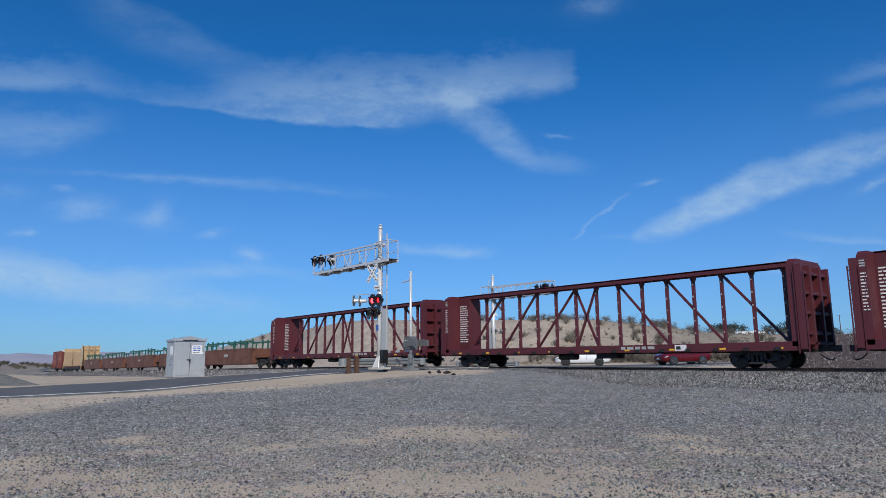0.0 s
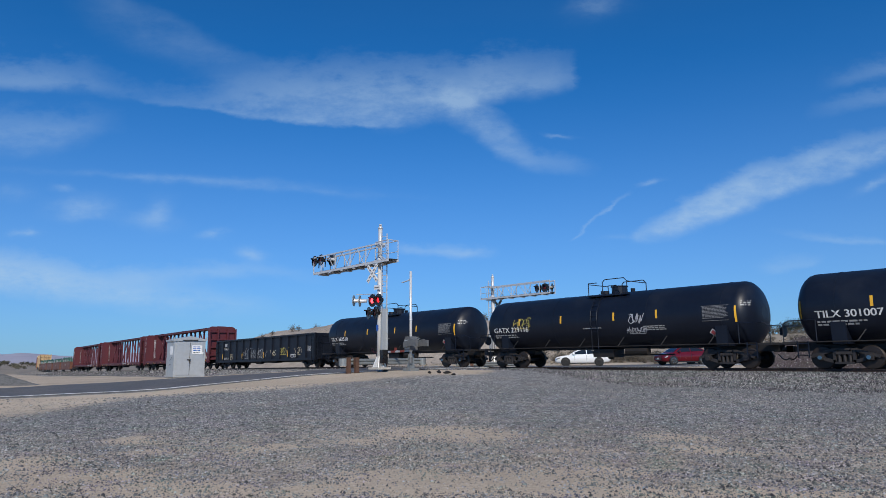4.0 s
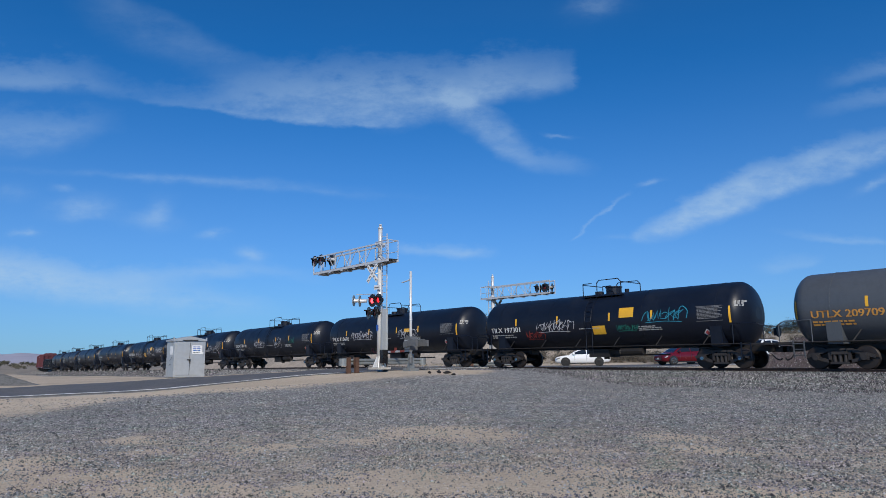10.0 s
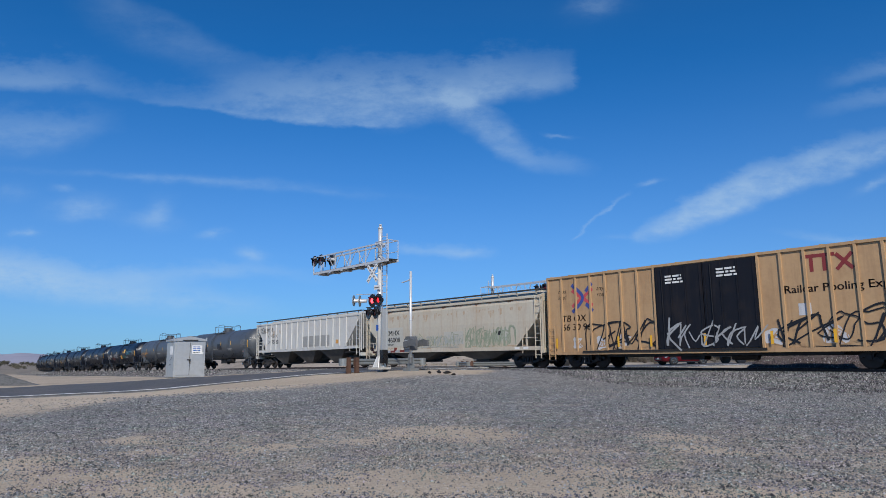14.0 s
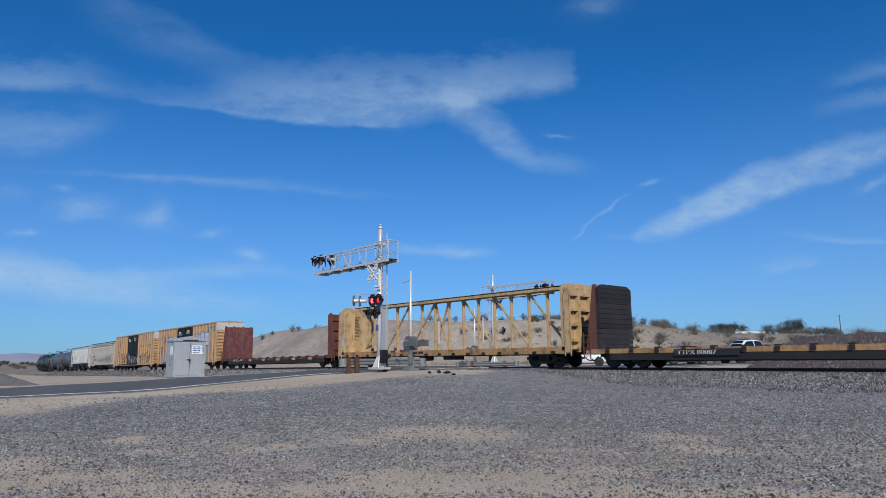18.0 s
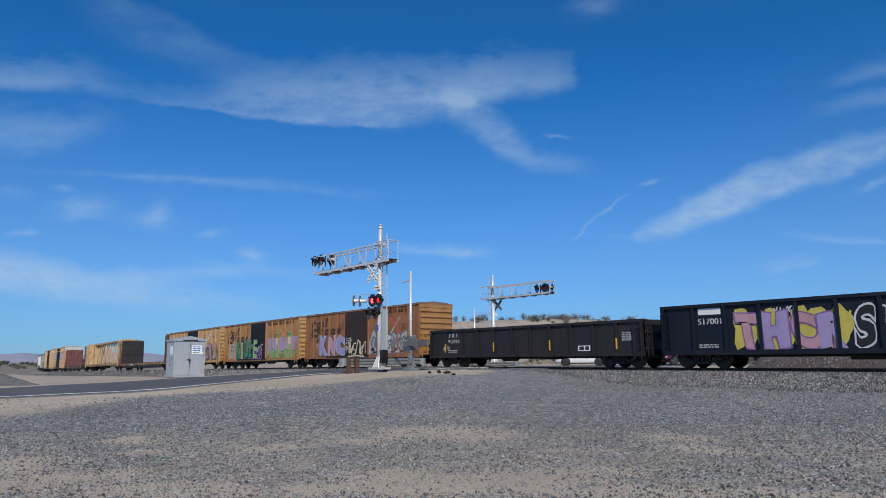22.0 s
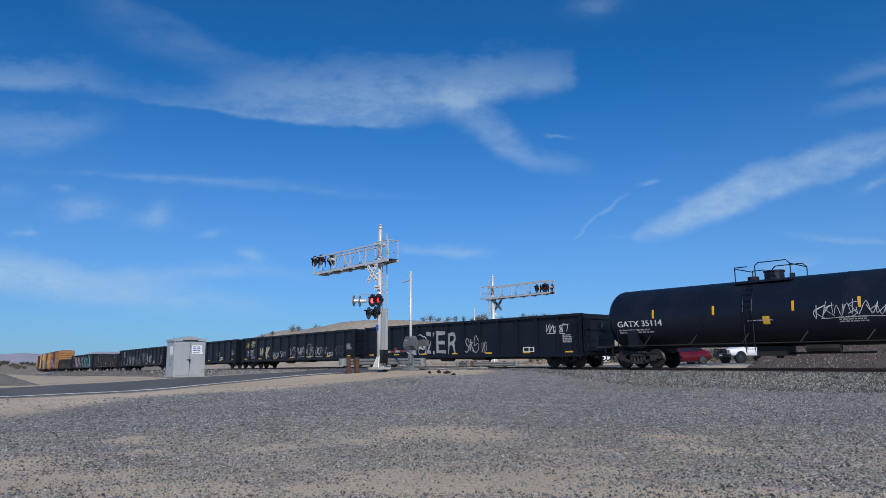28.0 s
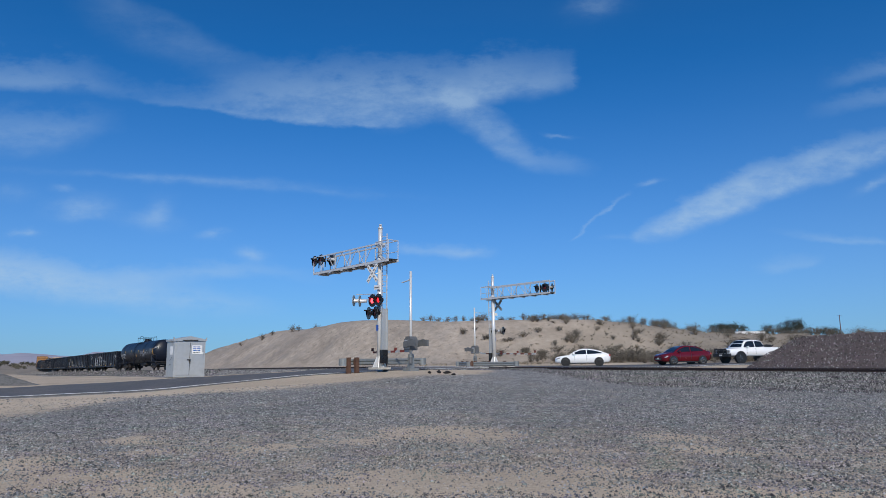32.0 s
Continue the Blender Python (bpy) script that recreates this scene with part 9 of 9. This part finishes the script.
M["creosote"] = foliage_material("olive_desert_brush", (0.075, 0.068, 0.058), (0.19, 0.172, 0.142))
M["tree_leaf"] = foliage_material("dark_green_leaves", (0.030, 0.036, 0.030), (0.055, 0.066, 0.050))
M["dry_grass"] = foliage_material("dry_straw_scrub", (0.21, 0.18, 0.14), (0.37, 0.32, 0.25))
M["tree_far"] = foliage_material("grey_green_leaves", (0.075, 0.075, 0.055), (0.15, 0.14, 0.10))
M["twig"] = material("grey_brown_twigs", (0.12, 0.095, 0.07), 0.9)


def bush_meshes(seed, h, spread, stems, leaves, size):
    """Fan of thin stems and a loose crown of small leaf blades."""
    rnd = random.Random(seed)
    st, lf = Geo(), Geo()
    for _ in range(stems):
        a, lean = rnd.uniform(0, 6.28), rnd.uniform(0.15, 1.0)
        top = Vector((math.cos(a) * spread * lean, math.sin(a) * spread * lean, h * rnd.uniform(0.45, 1.05) * (1.1 - 0.35 * lean)))
        mid = top * 0.5 + Vector((0, 0, h * 0.06))
        st.tube((0, 0, -0.1), mid, 0.025 * h, 4, 0.016 * h, caps=False)
        st.tube(mid, top, 0.016 * h, 4, 0.004 * h, caps=False)
        for _ in range(leaves):
            t = rnd.uniform(0.35, 1.08)
            p = (mid * (1 - t) * 2 if t < 0.5 else mid + (top - mid) * (t * 2 - 1)) if t < 0.5 else mid + (top - mid) * (t * 2 - 1)
            p = p + Vector((rnd.gauss(0, 0.16), rnd.gauss(0, 0.16), rnd.gauss(0, 0.11))) * h * 0.75
            if p.z < 0.02:
                p.z = 0.05
            n = Vector((rnd.uniform(-1, 1), rnd.uniform(-1, 1), rnd.uniform(-0.4, 1))).normalized()
            u = n.orthogonal().normalized() * size * rnd.uniform(0.6, 1.3)
            v = n.cross(u) * rnd.uniform(0.5, 0.9)
            lf.add([tuple(p - u), tuple(p + v * 0.6), tuple(p + u), tuple(p - v * 0.6)], [(0, 1, 2, 3)])
    return st.mesh("branchwork"), lf.mesh("foliage")


def build_brush():
    kinds = [bush_meshes(200 + k, 1.0, 0.55 + 0.12 * (k % 3), 14, 30, 0.046) for k in range(6)]
    rnd = random.Random(77)
    far = ([], []), ([], [])

    def bush(x, y, s, sz=1.0):
        k = rnd.choice(kinds)
        m = Matrix.Translation((x, y, float(land(x, y)) - 0.04)) @ Matrix.Rotation(rnd.uniform(0, 6.28), 4, "Z")
        if y > 48 and s < 2.5:
            m = m @ Matrix.Diagonal((s * 1.1, s * 1.1, s * sz, 1))
            for me, (vs, fs) in zip(k, far):
                o = len(vs)
                vs.extend([m @ v.co for v in me.vertices])
                fs.extend([tuple(o + q for q in f.vertices) for f in me.polygons])
            return
        t = thing("desert_shrub", m, "olive-brown desert shrub on sandy slope", "shrub", "desert shrubs on the bank")
        sc = Matrix.Diagonal((s * rnd.uniform(0.9, 1.35), s * rnd.uniform(0.9, 1.35), s * sz, 1))
        part("branchwork", k[0], M["twig"], t, at=sc)
        part("foliage", k[1], M["creosote"], t, at=sc)

    def at_ray(px, lat):
        """Place on the bank along a bearing (metres beyond the line)."""
        a = radians(YAW) - math.atan(px)
        d = (lat - EYE[1]) / math.cos(a)
        return EYE[0] - math.sin(a) * d, lat

    # rim of the bare bank, thick in the middle, and the brushy slope
    for b, lat, s in ((-0.30, 38, 1.3), (-0.27, 38, 2.0), (-0.255, 40, 1.5), (-0.225, 41, 2.3), (-0.215, 40, 1.7), (-0.19, 43, 1.6), (-0.135, 47, 1.3), (-0.03, 48, 1.6), (-0.02, 48, 1.9), (-0.008, 49, 1.6), (0.005, 50, 1.7), (0.018, 51, 1.9), (0.03, 50, 1.7), (0.042, 54, 1.6), (0.055, 53, 1.9)):
        bush(*at_ray(b, lat), s * 0.72)
    for _ in range(230):
        b = rnd.uniform(0.05, 0.66)
        lat = rnd.uniform(26, 40) if rnd.random() < 0.45 else rnd.uniform(40, 110)
        if b < 0.16 and lat < 42:
            continue
        x, y = at_ray(b, lat)
        if min((Vector((x, y, 0)) - p).length for p in ROAD) < 6.5:
            continue
        bush(x, y, rnd.uniform(0.7, 1.7) * (1 + lat / 260), rnd.uniform(0.7, 1.0))
    for _ in range(280):
        b = rnd.uniform(0.0, 0.46)
        lat = rnd.uniform(33, 50) if b < 0.12 else rnd.uniform(28, 58)
        x, y = at_ray(b, lat)
        if min((Vector((x, y, 0)) - p).length for p in ROAD) < 6.5 or x < -75 + 10 * rnd.random():
            continue
        bush(x, y, rnd.uniform(0.6, 1.5), rnd.uniform(0.6, 1.0))
    for b, lat, s in ((0.40, 112, 3.4), (0.415, 112, 3.0), (0.425, 118, 2.6), (0.28, 33, 1.9), (0.265, 34, 1.6), (0.30, 38, 1.5)):
        bush(*at_ray(b, lat), s)
    # a few low weeds at the foot of the bank
    for b, lat, s in ((-0.275, 24, 0.7), (-0.255, 24, 0.6), (-0.37, 22, 0.5), (0.06, 28, 0.8)):
        bush(*at_ray(b, lat), s, 0.6)
    # the far brush, too dense to count
    for (vs, fs), mat, lab in zip(far, ("twig", "creosote"), ("brown twigs of the far desert brush", "olive leaves of the far desert brush")):
        me = bpy.data.meshes.new("brush")
        me.from_pydata(vs, [], fs)
        me.materials.append(M[mat])
        tagged(new("brush", me), lab, "brush", kind="stuff")


build_brush()


def build_tufts():
    """Dry grass and low scrub strewn over the upland, too small to tell apart."""
    rnd = random.Random(31)
    vs, fs = [], []
    spots = []
    while len(spots) < 5200:
        b = rnd.uniform(-0.36, 0.7)
        a = radians(YAW) - math.atan(b)
        lat = 20 + 95 * rnd.random() ** 1.3
        d = (lat - EYE[1]) / math.cos(a)
        x, y = EYE[0] - math.sin(a) * d, lat
        dense = float(smoothstep(-75, -45, x)) * 0.9 + float(smoothstep(40, 55, lat)) * 0.6 
        if rnd.random() > dense or (abs(x + 26) < 14 and y < 36):
            continue
        spots.append((x, y, d))
    zs = land(np.array([s[0] for s in spots]), np.array([s[1] for s in spots]))
    for (x, y, d), z in zip(spots, zs):
        h = rnd.uniform(0.08, 0.20) * (1 + d / 300)
        for _ in range(14):
            a = rnd.uniform(0, 6.28)
            c, s = math.cos(a), math.sin(a)
            r, w = h * rnd.uniform(0.2, 1.3), h * 0.09
            o = len(vs)
            vs += [(x - s * w, y + c * w, z - 0.03), (x + s * w, y - c * w, z - 0.03), (x + c * r + s * w, y + s * r - c * w, z + h * rnd.uniform(0.6, 1)), (x + c * r - s * w, y + s * r + c * w, z + h * rnd.uniform(0.6, 1))]
            fs.append((o, o + 1, o + 2, o + 3))
    me = bpy.data.meshes.new("scrub")
    me.from_pydata(vs, [], fs)
    me.materials.append(M["dry_grass"])
    tagged(new("scrub", me), "dry low scrub and grass on the bank", "scrub", kind="stuff")


build_tufts()


def tree(at, h, seed, label, leaf="tree_leaf"):
    rnd = random.Random(seed)
    t = thing("tree", Matrix.Translation(at), label, "tree", "distant trees")
    st, lf = Geo(), Geo()
    st.tube((0, 0, -0.2), (0, 0, h * 0.4), h * 0.04, 7, h * 0.028)
    for _ in range(9):
        a = rnd.uniform(0, 6.28)
        p = Vector((math.cos(a) * h * rnd.uniform(0.15, 0.42), math.sin(a) * h * rnd.uniform(0.15, 0.42), h * rnd.uniform(0.5, 0.92)))
        st.tube((0, 0, h * rnd.uniform(0.2, 0.42)), p, h * 0.018, 5, h * 0.006)
        for _ in range(190):
            q = p + Vector((rnd.gauss(0, 0.11), rnd.gauss(0, 0.11), rnd.gauss(0, 0.08))) * h
            if q.z < 0.2 * h:
                continue
            n = Vector((rnd.uniform(-1, 1), rnd.uniform(-1, 1), rnd.uniform(-0.3, 1))).normalized()
            u = n.orthogonal().normalized() * h * 0.024 * rnd.uniform(0.6, 1.4)
            v = n.cross(u) * 0.7
            lf.add([tuple(q - u), tuple(q + v), tuple(q + u), tuple(q - v)], [(0, 1, 2, 3)])
    part("trunk", st, M["twig"], t)
    part("crown", lf, M[leaf], t)


def ray_place(b, d):
    a = radians(YAW) - math.atan(b)
    x, y = EYE[0] - math.sin(a) * d, EYE[1] + math.cos(a) * d
    return x, y, float(land(x, y))


for k, (b, d, h) in enumerate(((0.505, 215, 5.4), (0.52, 215, 6.2), (0.535, 220, 5.2), (0.475, 190, 4.4), (0.565, 240, 5.0), (0.58, 240, 4.6), (0.42, 205, 5.2), (0.435, 205, 5.4), (0.408, 200, 4.4))):
    x, y, z = ray_place(b, d)
    tree((x, y, z), h, 300 + k, "dark green tree on the far upland")
for k in range(34):
    rnd = random.Random(500 + k)
    b, d = -0.72 + 0.0042 * k * 1.0, rnd.uniform(380, 520)
    x, y, z = ray_place(b, d)
    tree((x, y, z - 0.8), rnd.uniform(2.2, 3.8), 400 + k, "grey-green tree on the far plain", "tree_far")


def build_distance():
    """Mountain range on the horizon, its blue-grey haze painted on."""
    # distance haze is put into the pale bluish base colour
    M["mountain"] = material("haze_tinted_mountain", (0.36, 0.36, 0.43), 1.0, worn=(0.31, 0.30, 0.36), amount=0.6, scale=0.004, fine=0.08, spec=0.0)
    vs, fs = [], []
    n = 160
    rows = 7
    for i in range(n + 1):
        b = -1.1 + 1.35 * i / n
        a = radians(YAW) - math.atan(b)
        crest = 50 + 28 * noise.noise(Vector((b * 7.0, 0.3, 0))) + 16 * noise.noise(Vector((b * 19.0, 1.3, 0))) + 8 * noise.noise(Vector((b * 47.0, 2.3, 0)))
        crest *= 0.65 + 0.35 * math.exp(-((b + 0.62) / 0.2) ** 2)
        for k in range(rows):
            t = k / (rows - 1)
            d = 2700 + 900 * t
            z = -6 + crest * (t ** 0.8) * (1 + 0.15 * noise.noise(Vector((b * 30, t * 3, 5))))
            vs.append((EYE[0] - math.sin(a) * d, EYE[1] + math.cos(a) * d, z))
    for i in range(n):
        for k in range(rows - 1):
            a = i * rows + k
            fs.append((a, a + rows, a + rows + 1, a + 1))
    solo("mountain_range", Geo().add(vs, fs), M["mountain"], "blue-brown mountains on the horizon, haze painted into their colour", "mountains", kind="structure", smooth=True)


build_distance()

# utility poles and a pale trailer far off on the upland
for b, d, h in ((0.590, 190, 6.5), (0.635, 300, 6.0), (0.655, 330, 6.0)):
    x, y, z = ray_place(b, d)
    t = thing("utility_pole", Matrix.Translation((x, y, z)), "thin timber utility pole on the upland", "utility pole", "utility poles")
    part("shaft", Geo().tube((0, 0, -0.3), (0, 0, h), 0.11, 8, 0.08), M["wood_post"], t)
    part("crossarm", Geo().box(-0.45, 0.45, -0.05, 0.05, h - 0.25, h - 0.15), M["wood_post"], t)
x, y, z = ray_place(0.455, 180)
t = thing("trailer", Matrix.Translation((x, y, z)) @ Matrix.Rotation(radians(35), 4, "Z"), "pale travel trailer parked on the upland", "trailer")
part("body", Geo().prism([(-3.4, 0.6), (3.2, 0.6), (3.5, 1.2), (3.3, 2.5), (3.0, 2.7), (-3.2, 2.7), (-3.5, 2.4), (-3.5, 0.9)], -1.15, 1.15, "y"), M["gate_white"], t)
part("window", Geo().box(-2.2, -1.2, -1.17, -1.15, 1.5, 2.1), M["glass_dark"], t)
part("window", Geo().box(0.8, 1.8, -1.17, -1.15, 1.5, 2.1), M["glass_dark"], t)
for wx in (-0.5, 0.4):
    part("wheel", Geo().tube((wx, -1.1, 0.33), (wx, -0.9, 0.33), 0.33, 14), M["rubber"], t)

# dark rocks and old timbers lying by the gate post
rnd = random.Random(9)
for k in range(5):
    x, y = rnd.uniform(-26.0, -23.4), rnd.uniform(-10.4, -8.4)
    g = Geo().add([(p[0] * 1.7, p[1], p[2]) for p in pebble(rnd, rnd.uniform(0.10, 0.17))], PEBBLE_FACES)
    solo("boulder", g, M["under"], "dark broken stone lying by the gate post", "rock", pose(x, y, float(land(x, y)) + 0.05, 0, 0, rnd.uniform(0, 180)), group="dark stones by the gate")

# ties under the rails, nearest stretch
tie = Geo().box(-0.115, 0.115, -1.3, 1.3, -0.36, -0.172).mesh("tie")
for k in range(150):
    a = 2.0 - 0.53 * k
    if -39.2 < a < -30.0:
        continue
    p = on_line(a)
    part("tie", tie, M["tie"], track, at=Matrix.Translation(p))
# crossing surface panels
for k in range(4):
    x0 = -39.0 + k * 2.2
    for y0, y1 in ((-1.5, -0.86), (-0.62, 0.62), (0.86, 1.5)):
        part("crossing_panel", Geo().box(x0 + 0.02, x0 + 2.18, y0, y1, -0.15, -0.004), M["concrete"], track, "concrete crossing panel")


def motions():
    """The whole train rolls along the line; each car follows its own two trucks."""
    times = [0.5 * k for k in range(int(CLIP * 2) + 1)]
    gone = [run(t) for t in times]
    for car, mid, reach in TRAIN:
        rows = []
        for t, d in zip(times, gone):
            rear, front = on_line(mid + reach - d), on_line(mid - reach - d)
            along = (rear - front).normalized()
            side = Vector((0, 0, 1)).cross(along).normalized()
            up = along.cross(side)
            c = (rear + front) / 2
            rows.append((t, Matrix(((along.x, side.x, up.x, c.x), (along.y, side.y, up.y, c.y), (along.z, side.z, up.z, c.z), (0, 0, 0, 1)))))
        walk(car, rows)
    # the pickup comes down the road and stops behind the red car
    legs = [(b - a).length for a, b in zip(ROAD, ROAD[1:])]
    marks = np.concatenate([[0.0], np.cumsum(legs)])

    def road_at(s):
        p = road_spot(s)
        d = (road_spot(s + 2.0) - road_spot(s - 2.0)).normalized()
        return p, d

    def road_spot(s):
        return Vector((float(np.interp(s, marks, [q.x for q in ROAD])), float(np.interp(s, marks, [q.y for q in ROAD])), 0))
    stop = Vector((*PICKUP_AT, 0))
    s0 = min((k * 0.1 for k in range(int(marks[-1] * 10))), key=lambda s: (road_spot(s) - stop).length)
    p0, d0 = road_at(s0)
    off = (stop - p0).dot(Vector((-d0.y, d0.x, 0)))
    turn = PICKUP_FACE - math.atan2(-d0.y, -d0.x)
    rows = []
    for t, back in ((0, 62), (2, 45), (4, 29.5), (6, 16.5), (8, 7.2), (9, 4.0), (9.8, 2.1), (10.5, 1.3), (11.4, 0.6), (13, 0), (CLIP, 0)):
        p, d = road_at(s0 + back)
        q = p + Vector((-d.y, d.x, 0)) * off
        rows.append((t, pose(*on_road(q.x, q.y), rz=math.degrees(math.atan2(-d.y, -d.x) + turn))))
    walk(PICKUP, rows)


motions()
